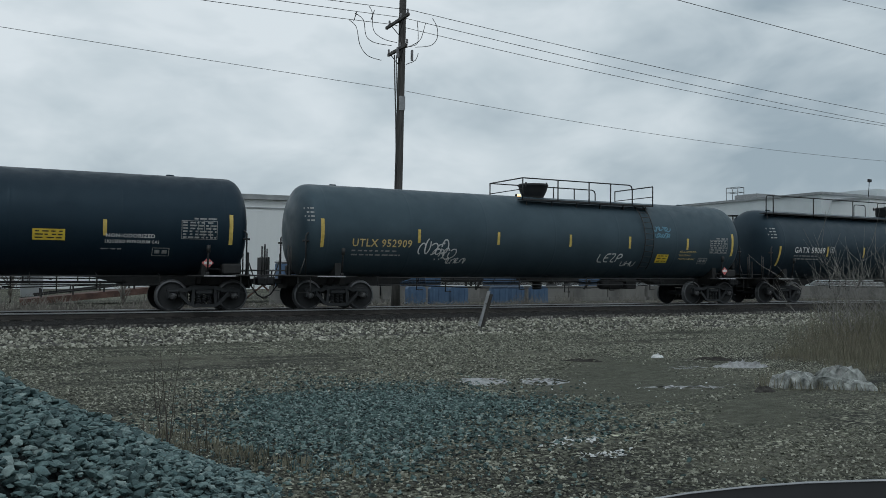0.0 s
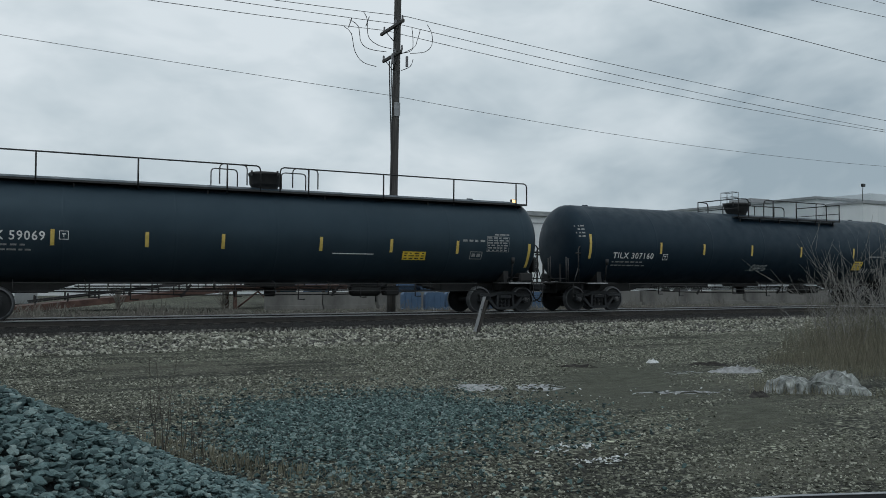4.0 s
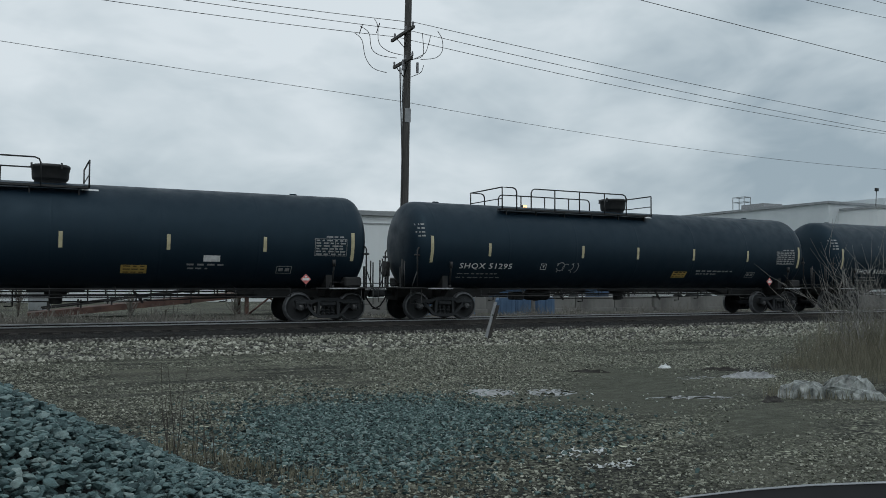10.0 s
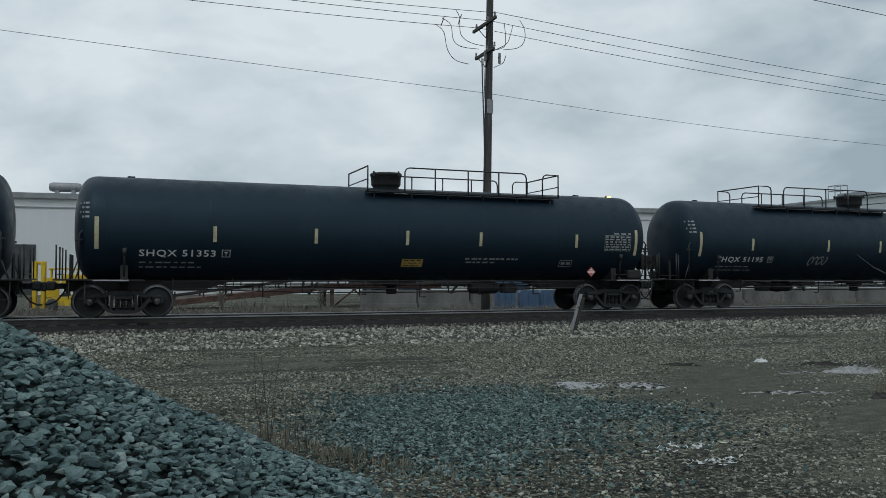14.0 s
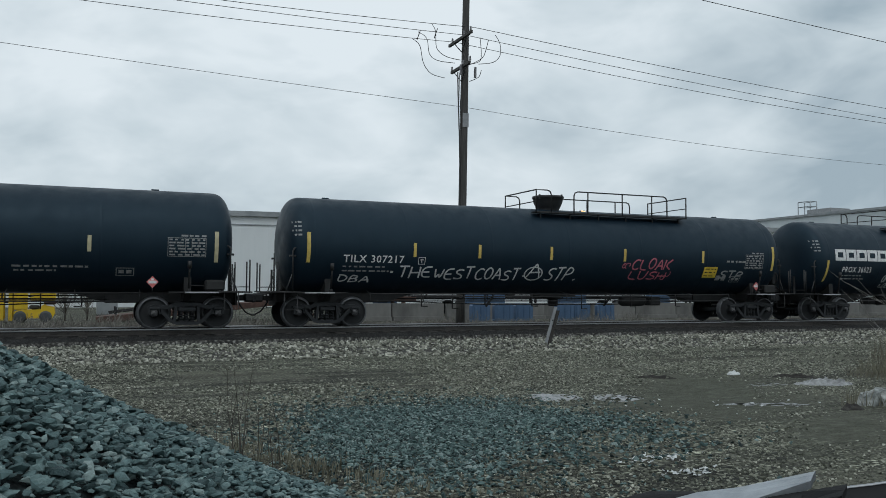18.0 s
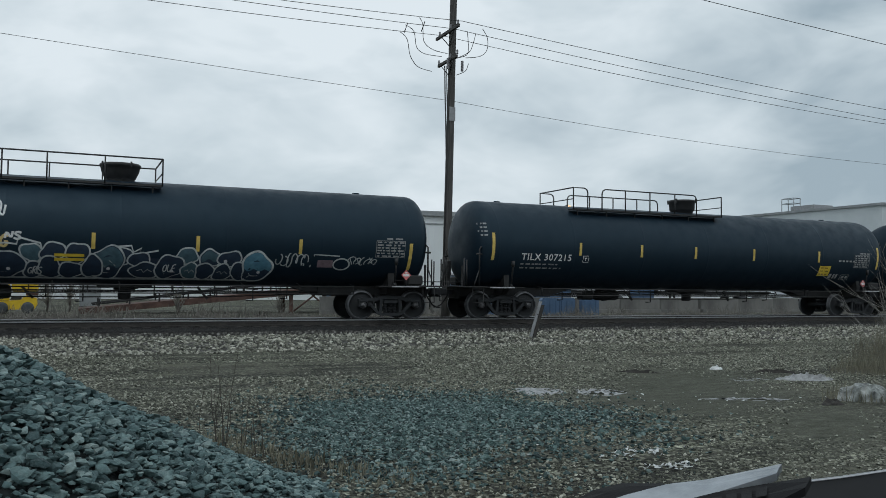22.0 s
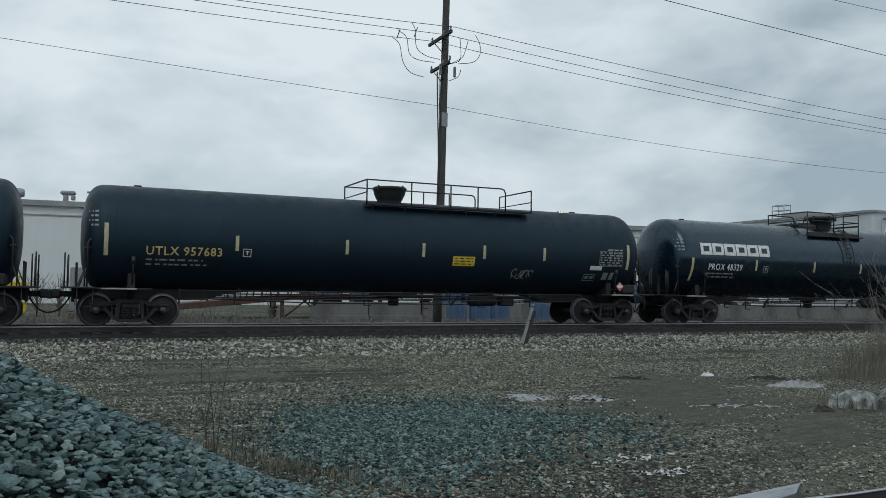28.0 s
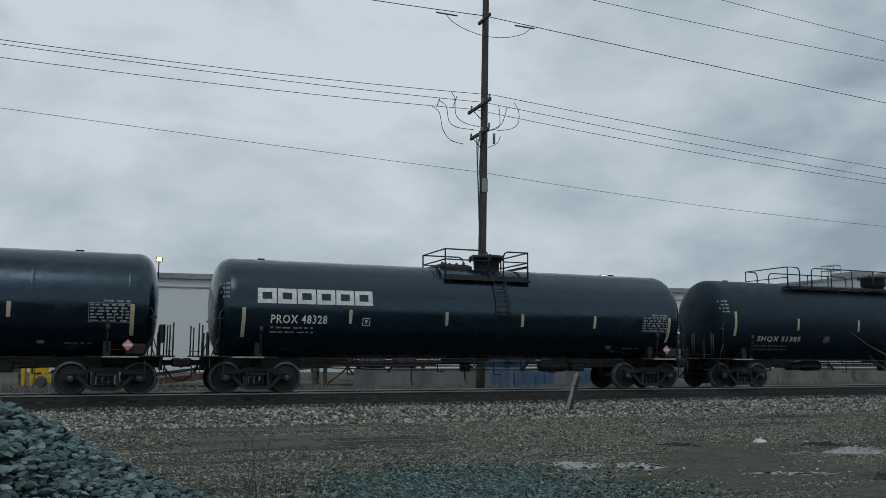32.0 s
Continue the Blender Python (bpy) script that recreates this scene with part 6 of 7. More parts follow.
def build_warehouse():
    w = thing("warehouse", "long white metal-clad warehouse with a grey roof edge", "warehouse", at=pose(27, 73.0, -0.5, 0, 0, -6.3))
    part("wall", Geo().box(-75, 43, 0, 30, 0, 8.05), SIDING, w)
    part("roof_edge", Geo().box(-75.3, 43.3, -0.35, 0.0, 8.05, 8.5), COPING, w, "grey metal gutter along the roof")
    part("roof", Geo().box(-75.3, 43.3, 0.0, 30.3, 8.052, 8.25), COPING, w)
    panel = Geo().box(-0.5995, 0.5995, -0.03, -0.002, 0.3, 7.24, 0.003).mesh("siding_panel", SIDING)
    for k in range(98):
        part("siding_panel", panel, SIDING, w, at=Matrix.Translation((-74.3 + 1.2 * k, 0, 0)))
    part("trim_band", Geo().box(-75, 43, -0.10, -0.002, 7.25, 7.36), COPING, w)
    for x in (-35.6,):
        d = part("dock_door", Geo().box(x - 1.9, x + 1.9, -0.14, -0.003, 0.0, 4.2), DARKPANEL, w, "dark roller door")
        for z in (1.0, 2.0, 3.0):
            part("door_rib", Geo().box(x - 1.85, x + 1.85, -0.17, -0.142, z - 0.03, z + 0.03), DARKPANEL, d)
    part("roof_vent", Geo().spin([(0.0, -33.0), (0.30, -32.95), (0.40, -32.7), (0.40, -30.7), (0.30, -30.45), (0.0, -30.4)], "x", (0, 1.2, 9.15), 16).box(-32.5, -32.2, 0.9, 1.5, 8.25, 8.9).box(-31.2, -30.9, 0.9, 1.5, 8.25, 8.9), PLATE, w, "pale capsule-shaped roof ventilator")
    part("roof_vent", Geo().box(-27.45, -27.1, 0.9, 1.7, 8.25, 9.15, 0.05).box(-27.7, -26.5, 0.9, 1.7, 9.152, 9.5, 0.12).box(-26.85, -26.55, 0.9, 1.7, 8.75, 9.148, 0.04), PLATE, w, "grey cranked roof vent")
    part("roof_vent", Geo().spin([(0.30, 8.2), (0.30, 9.10), (0.42, 9.12), (0.42, 9.22), (0.30, 9.25), (0.30, 9.36), (0.52, 9.40), (0.52, 9.52), (0.0, 9.56)], "z", (-25.1, 1.2, 0), 16), PLATE, w, "round roof stack with a flat cap")


build_warehouse()


def build_plant():
    b = thing("factory_building", "large pale grey factory with a higher rear block", "factory", at=pose(102, 80, -0.5))
    part("wall", Geo().box(0, 150, 0, 45, 0, 13.2), SIDING2, b)
    part("roof_edge", Geo().box(-0.3, 150.3, -0.3, 45.3, 13.2, 13.55), COPING, b)
    part("upper_block", Geo().box(2.0, 60, -6.0, -0.002, 0, 12.2), SIDING, b)
    panel = Geo().box(-1.46, 1.46, -6.05, -6.002, 0.3, 12.0, 0.012).mesh("wall_panel", SIDING)
    for k in range(19):
        part("wall_panel", panel, SIDING, b, at=Matrix.Translation((3.6 + 3.0 * k, 0, 0)))
    part("upper_block_edge", Geo().box(1.8, 60.2, -6.2, -0.32, 12.2, 12.5), COPING, b)
    part("roof_shed", Geo().box(15, 70, 2, 14, 13.56, 14.95), SIDING2, b)
    g = Geo()
    for x in (1.7, 3.1):
        for y in (17, 19.4):
            g.tube([(x, y, 13.5), (x, y, 15.8)], 0.07, 5)
    for z in (15.0, 15.8):
        g.tube([(1.7, 17, z), (3.1, 17, z), (3.1, 19.4, z), (1.7, 19.4, z), (1.7, 17, z)], 0.06, 5)
    part("roof_railing", g, COPING, b, "railed hatch on the roof")
    part("roof_unit", Geo().box(0.5, 4.5, 12, 16.5, 13.55, 14.3), PLATE, b)


build_plant()

# ---- things on the lot ----


def build_post():
    post = thing("leaning_post", "leaning weathered post of board and steel channel by the track", "post", at=pose(12.14, 21.2, -0.50))
    lean = 0.34 / 1.1
    part("board", Geo().add([(x + lean * z, y, z) for x in (0.0, 0.09) for y in (-0.02, 0.02) for z in (0.0, 1.18)], [(0, 1, 3, 2), (4, 6, 7, 5), (0, 4, 5, 1), (2, 3, 7, 6), (0, 2, 6, 4), (1, 5, 7, 3)]), PLATE, post, "pale worn edge board")
    part("channel", Geo().add([(x + lean * 1.0 * z, y, z) for x in (0.10, 0.19) for y in (-0.05, 0.05) for z in (0.0, 1.08)], [(0, 1, 3, 2), (4, 6, 7, 5), (0, 4, 5, 1), (2, 3, 7, 6), (0, 2, 6, 4), (1, 5, 7, 3)]), TIE, post, "dark steel channel")
    part("bolt", Geo().spin([(0, -0.06), (0.02, -0.06), (0.02, -0.02)], "y", (0.05 + lean * 0.8, 0, 0.8), 8), CAP, post)


build_post()


def crumple(name, x, y, w, d, h, mat, label, category, seed, n=26, rough=0.5, turn=0.0, pleat=7, holes=-9.0):
    """A crumpled sheet or slushy lump lying on the ground, with folds and a ragged edge."""
    g, v = Geo(), []
    c, s = math.cos(turn), math.sin(turn)
    for j in range(n + 1):
        for i in range(n + 1):
            a, b = 2 * i / n - 1, 2 * j / n - 1
            r = max(abs(a), abs(b)) ** 1.0
            q = math.hypot(a, b)
            e = 1 + 0.25 * noise.noise(Vector((a * 1.5 + seed, b * 1.5, seed)))
            px, py = a * w / 2 * e, b * d / 2 * e
            f = max(0.0, 1 - q ** 2.2)
            z = h * f * (0.45 + 0.9 * abs(noise.noise(Vector((a * 1.3 + seed, b * 1.9, 1.0)))) + rough * noise.noise(Vector((a * pleat * 0.5, b * 2.2 + seed, 4.0))) + 0.25 * noise.noise(Vector((a * 9, b * 9, seed))))
            X, Y = x + px * c - py * s, y + px * s + py * c
            v.append((X, Y, land(X, Y) + (max(z, 0.004) if q < 0.98 else -0.01)))
    keep = [(i, j) for j in range(n) for i in range(n) if noise.noise(Vector((i * 9.0 / n + seed * 3, j * 5.0 / n, 2.0))) + 0.5 * noise.noise(Vector((i * 24.0 / n, j * 12.0 / n, seed))) > holes]
    g.add(v, [(j * (n + 1) + i, j * (n + 1) + i + 1, (j + 1) * (n + 1) + i + 1, (j + 1) * (n + 1) + i) for i, j in keep], False)
    return tagged(part(name, g, mat), label, category)


def sheet(x, y, w, d, h, seed, turn, slant, label):
    """A crumpled plastic sheet: long sharp facets that run down slantwise from an uneven crest to a torn rim."""
    rnd, g, v, na, nb = random.Random(seed), Geo(), [], 11, 7
    c, s = math.cos(turn), math.sin(turn)
    crest = [0.84 + 0.18 * rnd.random() for _ in range(na + 1)]
    for j in range(nb + 1):
        for i in range(na + 1):
            rim = i in (0, na) or j in (0, nb)
            a, b = 2 * i / na - 1, 2 * j / nb - 1
            pleat = (0.5 if i % 2 else -0.5) * abs(b) + (0.35 if (i + 2 * j) % 3 else -0.5) + 0.3 * rnd.uniform(-1, 1)
            z = h * crest[i] * max(0.0, 1 - abs(a) ** 3.2) ** 0.6 * (1 - abs(b) ** 3.2) + (0 if rim else 0.11 * h * pleat)
            px = (a + slant * b * 0.6) * w / 2 + rnd.uniform(-0.3, 0.3) * w / na
            py = (b - 0.12 * pleat) * d / 2 + rnd.uniform(-0.25, 0.25) * d / nb
            X, Y = x + px * c - py * s, y + px * s + py * c
            v.append((X, Y, land(X, Y) + (-0.03 if rim else max(z, 0.005))))
    for j in range(nb):
        for i in range(na):
            p, q, t, u = j * (na + 1) + i, j * (na + 1) + i + 1, (j + 1) * (na + 1) + i + 1, (j + 1) * (na + 1) + i
            g.add([v[n] for n in (p, q, t, u)], [(0, 1, 2), (0, 2, 3)] if rnd.random() < 0.5 else [(0, 1, 3), (1, 2, 3)])
    tagged(part("plastic_sheet", g, TARP), label, "plastic sheet")


sheet(9.50, 7.84, 0.60, 0.50, 0.22, 2, -0.85, 0.5, "pleated dirty white plastic sheet by the dry brush")
sheet(9.84, 7.56, 0.46, 0.42, 0.18, 4, -0.6, -1.2, "twisted grimy white plastic sheet by the dry brush")
sheet(10.06, 7.56, 0.56, 0.46, 0.31, 7, -0.80, 1.0, "folded grimy plastic sheet heaped by the dry brush")
sheet(10.00, 7.32, 0.46, 0.36, 0.13, 9, -0.65, -0.8, "crumpled edge of a muddy white plastic sheet")
crumple("snow_remnant", 11.05, 10.20, 1.0, 0.34, 0.12, SLUSH, "melting white snow remnant by the brush", "snow", 3.0, 30, 0.9, -0.5, 14)
crumple("snow_remnant", 6.16, 10.50, 0.84, 0.92, 0.035, SLUSH, "flat dirty patch of melting slush", "snow", 4.0, 44, 0.9, -0.75, 9, -0.28)
crumple("snow_remnant", 7.00, 10.22, 0.76, 0.90, 0.035, SLUSH, "flat dirty patch of melting slush", "snow", 5.0, 44, 0.9, -0.6, 9, -0.10)
crumple("snow_remnant", 8.25, 8.62, 1.15, 0.20, 0.03, SLUSH, "thin streak of grimy ice on the mud", "snow", 6.0, 40, 0.9, -0.62, 9, 0.0)
crumple("snow_remnant", 10.2, 10.6, 0.8, 0.34, 0.03, SNOW, "thin broken crust of grimy ice", "snow", 12.0, 30, 0.9, -0.3, 9, 0.14)
crumple("white_scrap", 10.94, 12.16, 0.30, 0.20, 0.09, ICE, "small white scrap lying on the gravel", "scrap", 8.0, 12, 0.4, 0.2)
crumple("dark_scrap", 9.30, 12.3, 0.8, 0.09, 0.07, TIE, "dark strip of rotten timber on the gravel", "scrap", 9.0, 18, 0.7, -0.62, 7, -0.35)
crumple("dark_scrap", 8.76, 7.7, 0.30, 0.18, 0.09, TIE, "dark broken scrap beside the plastic sheet", "scrap", 10.0, 12, 0.5, -0.6)
crumple("dark_scrap", 11.5, 11.3, 0.8, 0.10, 0.08, TIE, "dark strip of rotten timber by the brush", "scrap", 11.0, 18, 0.7, -0.62, 7, -0.35)


def ice_scraps():
    rnd, places = random.Random(17), []
    for cx, cy, sx, sy, n in ((4.46, 5.95, 0.13, 0.09, 64), (4.33, 5.36, 0.13, 0.06, 48), (4.10, 5.86, 0.05, 0.03, 4), (4.75, 5.95, 0.16, 0.10, 8), (3.3, 6.3, 0.7, 0.4, 4), (2.3, 7.2, 0.8, 0.6, 3), (7.2, 9.2, 0.7, 0.5, 16), (8.6, 8.6, 0.8, 0.5, 14)):
        for _ in range(n):
            x, y = cx + rnd.gauss(0, sx), cy + rnd.gauss(0, sy)
            places.append((x, y, land(x, y) + 0.010, rnd.choice((0.011, 0.016, 0.024, 0.034))))
    scatter("ice_scraps", places, ICE, "scraps of dirty ice scattered on the gravel", "ice scraps", stone_shapes(14, 0.5, 0.26, 15, 9), 8)


ice_scraps()


def stalk(g, x, y, h, lean, rnd, r=0.005, twigs=5):
    z = land(x, y) if heap_z(x, y) < land(x, y) else heap_z(x, y)
    a = rnd.uniform(0, 6.28)
    top = Vector((x + lean * h * math.cos(a), y + lean * h * math.sin(a), z + h))
    foot = Vector((x, y, z - 0.04))
    mid_pt = foot.lerp(top, 0.5) + Vector((rnd.uniform(-0.03, 0.03), rnd.uniform(-0.03, 0.03), 0))
    g.tube([foot, mid_pt, top], r, 4, r * 0.45, False)
    for _ in range(twigs):
        q = rnd.uniform(0.4, 1.0)
        p = foot.lerp(top, q)
        d = Vector((rnd.gauss(0, 1), rnd.gauss(0, 1), rnd.uniform(0.6, 1.8))).normalized() * h * rnd.uniform(0.06, 0.16)
        g.tube([p, p + d], r * 0.5, 3, r * 0.3, False)


def weed_stand(x, y, n, h, spread_x, spread_y, seed, label):
    rnd = random.Random(seed)
    g = Geo()
    for _ in range(n):
        stalk(g, x + rnd.gauss(0, spread_x), y + rnd.gauss(0, spread_y), h * rnd.uniform(0.45, 1.1), rnd.uniform(0.02, 0.16), rnd, 0.0040)
    tagged(part("dry_weed", g, TWIG), label, "dry weed", "dry weeds by the rock heap")


weed_stand(1.16, 7.35, 4, 0.85, 0.10, 0.12, 31, "thin dead brown weed stalks beside the rock heap")
weed_stand(1.40, 6.85, 4, 0.78, 0.10, 0.12, 32, "thin dead brown weed stalks beside the rock heap")
weed_stand(1.32, 7.6, 5, 0.5, 0.12, 0.15, 33, "short dead weed stalks on the gravel")


def straw_tuft(x, y, n, h, r, seed, thin=1.0):
    rnd = random.Random(seed)
    g = Geo()
    for _ in range(n):
        a, q = rnd.uniform(0, 6.28), r * math.sqrt(rnd.random())
        px, py = x + q * math.cos(a), y + q * math.sin(a)
        z = max(land(px, py), heap_z(px, py)) - 0.02
        b, w, hh = rnd.uniform(0, 6.28), thin * rnd.uniform(0.003, 0.007), h * rnd.uniform(0.4, 1.2)
        tip = (px + hh * 0.6 * math.cos(b) * rnd.random(), py + hh * 0.6 * math.sin(b) * rnd.random(), z + hh)
        m = ((px + tip[0]) / 2, (py + tip[1]) / 2, z + hh * 0.62)
        sx, sy = -math.sin(b) * w, math.cos(b) * w
        g.add([(px - sx, py - sy, z), (px + sx, py + sy, z), (m[0] + sx * 0.8, m[1] + sy * 0.8, m[2]), (m[0] - sx * 0.8, m[1] - sy * 0.8, m[2]), tip], [(0, 1, 2, 3), (3, 2, 4)])
    return g


for k, (x, y, n, h, r) in enumerate(((1.66, 6.55, 170, 0.12, 0.22), (1.85, 6.15, 150, 0.10, 0.25), (1.40, 7.0, 120, 0.12, 0.25), (2.1, 5.75, 150, 0.07, 0.3), (2.6, 5.2, 150, 0.05, 0.4), (1.2, 7.6, 120, 0.14, 0.3), (3.2, 5.3, 140, 0.04, 0.5), (9.30, 7.62, 60, 0.16, 0.24), (9.72, 7.36, 50, 0.15, 0.26), (10.05, 7.05, 50, 0.13, 0.30), (9.15, 7.95, 50, 0.24, 0.20))):
    tagged(part("straw_tuft", straw_tuft(x, y, n, h, r, 50 + k), STRAW), "tuft of flattened straw-coloured dead grass on the gravel", "grass tuft", "grass tufts on the lot", kind="stuff")


def brush(x, y, n, h, r, seed, label, woody=1.0, lean=-0.30):
    """A dry brush clump: matted straw below, and bare twigs that fan out over it."""
    rnd = random.Random(seed)
    b = thing("brush_clump", label, "dry brush", "dry brush at the lot's edge", at=Matrix.Translation((x, y, 0)))
    g = straw_tuft(x, y, int(n * 1.7), h * 0.55, r * 1.35, seed, 0.55)
    g.v = [(p[0] - x, p[1] - y, p[2]) for p in g.v]
    tagged(part("dead_grass", g, STRAWBROWN if seed % 2 else STRAW, b, "matted straw-brown dead grass"), kind="stuff")
    if not woody:
        return
    g = Geo()
    for _ in range(int(n / 16 * woody)):
        a, q = rnd.uniform(0, 6.28), 0.8 * r * math.sqrt(rnd.random())
        p = Vector((q * math.cos(a), q * math.sin(a), land(x, y) - 0.05))
        d = Vector((rnd.gauss(lean, 0.38), rnd.gauss(0.1, 0.35), 1)).normalized()
        limb, pts = h * rnd.uniform(0.8, 1.45), [p]
        for k in range(5):
            d = (d + Vector((rnd.gauss(-0.03, 0.12), rnd.gauss(0, 0.12), rnd.gauss(0.02, 0.07)))).normalized()
            pts.append(pts[-1] + d * limb / 5)
        g.tube(pts, 0.009, 4, 0.003, False)
        for k in (1, 2, 2, 3, 3, 4, 4, 5):
            e = (d + Vector((rnd.gauss(0, 0.42), rnd.gauss(0, 0.42), rnd.uniform(-0.1, 0.4)))).normalized()
            m = pts[k] + e * limb * 0.16
            g.tube([pts[k], m, m + (e + Vector((0, 0, 0.25))).normalized() * limb * 0.18], 0.0065, 3, 0.0025, False)
    tagged(part("twig_growth", g, PALETWIG, b, "bare forking pale twigs"), kind="stuff")


GRASSY, WOODY = "low dry brush of straw-brown dead grass beside the lot", "dry brush of dead grass under bare fanning twigs"
for k, (x, y, n, h, r, woody) in enumerate(((14.1, 10.6, 1000, 0.55, 0.9, 0.0), (15.2, 10.4, 1000, 0.75, 1.0, 0.0), (16.6, 10.2, 800, 1.05, 1.0, 0.22), (14.2, 9.3, 900, 0.50, 0.8, 0.0), (13.1, 9.0, 700, 0.40, 0.7, 0.0), (16.8, 12.2, 900, 1.2, 1.1, 0.32), (18.4, 11.6, 900, 1.75, 1.2, 0.55), (13.2, 10.4, 520, 0.36, 0.7, 0.0), (19.2, 13.2, 800, 2.0, 1.3, 0.6), (15.8, 9.0, 800, 0.75, 0.9, 0.0), (12.3, 8.5, 340, 0.32, 0.6, 0.0))):
    brush(x, y, n, h, r, 70 + k, WOODY if woody > 0.2 else GRASSY, woody)

# ---- the yard behind the track ----
YARD = -0.5


def build_ramp():
    ramp = thing("loading_ramp", "rusty steel yard ramp with side rails, on trestle legs", "loading ramp", at=pose(0.3, 44.5, YARD))
    part("slope", Geo().bar([(0, 0, 0.10), (10.6, 0, 1.12)], 2.2, 0.30), RUST, ramp)
    part("deck", Geo().bar([(10.6, 0, 1.12), (16.5, 0, 1.15)], 2.2, 0.26), RUST, ramp)
    for y in (-1.05, 1.05):
        part("handrail", Geo().tube([(0.6, y, 0.45), (10.6, y, 1.70), (16.4, y, 1.74)], 0.045, 5), IRON, ramp)
        for k in range(12):
            x = 0.9 + k * 1.38
            z = 0.10 + min(x, 10.6) * 0.0962
            part("rail_post", Geo().box(x - 0.04, x + 0.04, y - 0.03, y + 0.03, z, z + 0.55), IRON, ramp)
    for x in (10.3, 12.6, 15.8):
        for y in (-0.9, 0.9):
            part("leg", Geo().box(x - 0.09, x + 0.09, y - 0.09, y + 0.09, -0.1, 1.05), RUST, ramp)
    part("leg_brace", Geo().tube([(10.3, -0.95, 0.0), (11.6, -0.95, 1.0)], 0.05, 5), RUST, ramp)
    part("leg_brace", Geo().tube([(12.6, -0.95, 0.0), (11.4, -0.95, 1.0)], 0.05, 5), RUST, ramp)


build_ramp()


def build_barriers():
    first = None
    for k in range(16):
        x = 13.2 + 3.1 * k
        if first is None:
            first = thing("concrete_barrier", "grey concrete barrier block streaked with dirt, behind the track", "barrier", "concrete barriers", at=pose(x, 42.0, YARD))
            part("block", Geo().prism([(-1.5, -0.05), (1.5, -0.05), (1.5, 0.92), (-1.5, 0.92)], -0.30, 0.0), CONCRETE, first)
            part("foot", Geo().prism([(-1.5, -0.05), (1.5, -0.05), (1.5, 0.22), (-1.5, 0.22)], -0.48, -0.302), CONCRETE, first)
        else:
            copy_thing(first, pose(x, 42.0 + 0.12 * math.sin(k * 2.1), YARD, 0, 0, 1.5 * math.sin(k * 1.3)))


build_barriers()


def build_cabins():
    first = None
    for x, y, turn in ((13.9, 46, 2), (16.0, 46.5, -3), (21.4, 46, 1), (22.9, 46.2, 4), (27.6, 46, -2), (29.0, 46.6, 3), (36.0, 47, 0)):
        if first is None:
            first = thing("site_cabin", "blue plastic site cabin with a pale roof in the yard", "site cabin", "blue site cabins", at=pose(x, y, YARD, 0, 0, turn))
            part("body", Geo().box(-0.58, 0.58, -0.6, 0.6, 0, 2.1, 0.04), BLUE, first)
            d = part("door", Geo().box(-0.36, 0.36, -0.645, -0.602, 0.12, 1.95, 0.01), BLUE, first)
            part("vent", Geo().box(-0.25, 0.25, -0.66, -0.647, 1.65, 1.8), DARKPANEL, d)
            part("roof", Geo().box(-0.62, 0.62, -0.64, 0.64, 2.102, 2.28, 0.08), PLATE, first, "pale roof cap")
        else:
            copy_thing(first, pose(x, y, YARD, 0, 0, turn))


build_cabins()


def build_barricades():
    """Blue moulded plastic barricades standing in a loose row before the concrete blocks."""
    first = None
    for x, turn in ((18.9, 3), (20.2, -4), (21.5, 2), (24.0, -2), (25.2, 5), (26.6, -3)):
        if first is None:
            first = thing("plastic_barricade", "blue moulded plastic barricade standing behind the track", "barricade", "blue barricades", at=pose(x, 39.6, -0.55, 0, 0, turn))
            part("shell", Geo().prism([(-0.58, 0), (0.58, 0), (0.58, 0.12), (0.54, 0.16), (0.54, 0.86), (0.46, 0.98), (-0.46, 0.98), (-0.54, 0.86), (-0.54, 0.16), (-0.58, 0.12)], -0.16, 0.16), BLUE, first)
            for q in (-0.36, 0.0, 0.36):
                part("rib", Geo().box(q - 0.06, q + 0.06, -0.20, -0.162, 0.18, 0.84, 0.01), BLUE, first)
            part("foot", Geo().box(-0.5, 0.5, -0.26, 0.26, -0.06, -0.002), IRON, first)
        else:
            copy_thing(first, pose(x, 39.6 + 0.03 * turn, -0.55, 0, 0, turn))


build_barricades()


def build_trailers():
    """Flat yard trailers and racks whose beams show beneath the train."""
    first = None
    for x, y in ((19.0, 50.0), (31.5, 50.5), (45.0, 51.0)):
        if first is None:
            first = thing("flat_trailer", "dark steel flat trailer parked in the yard", "trailer", "parked trailers", at=pose(x, y, YARD))
            part("bed", Geo().box(-5.5, 5.5, -1.2, 1.2, 1.05, 1.30, 0.02), IRON, first)
            part("headboard", Geo().box(-5.5, -5.38, -1.2, 1.2, 1.302, 2.5, 0.01), IRON, first)
            for wx in (3.0, 4.3):
                for wy in (-1.0, 1.0):
                    part("wheel", Geo().spin([(0.0, -0.14), (0.30, -0.14), (0.48, -0.12), (0.50, 0.0), (0.48, 0.12), (0.0, 0.14)], "y", (wx, wy, 0.5), 18), DARKPANEL, first)
            for lx in (-4.0, -3.6):
                part("landing_leg", Geo().box(lx - 0.06, lx + 0.06, -0.9, -0.78, 0, 1.05), IRON, first)
        else:
            copy_thing(first, pose(x, y, YARD))


build_trailers()


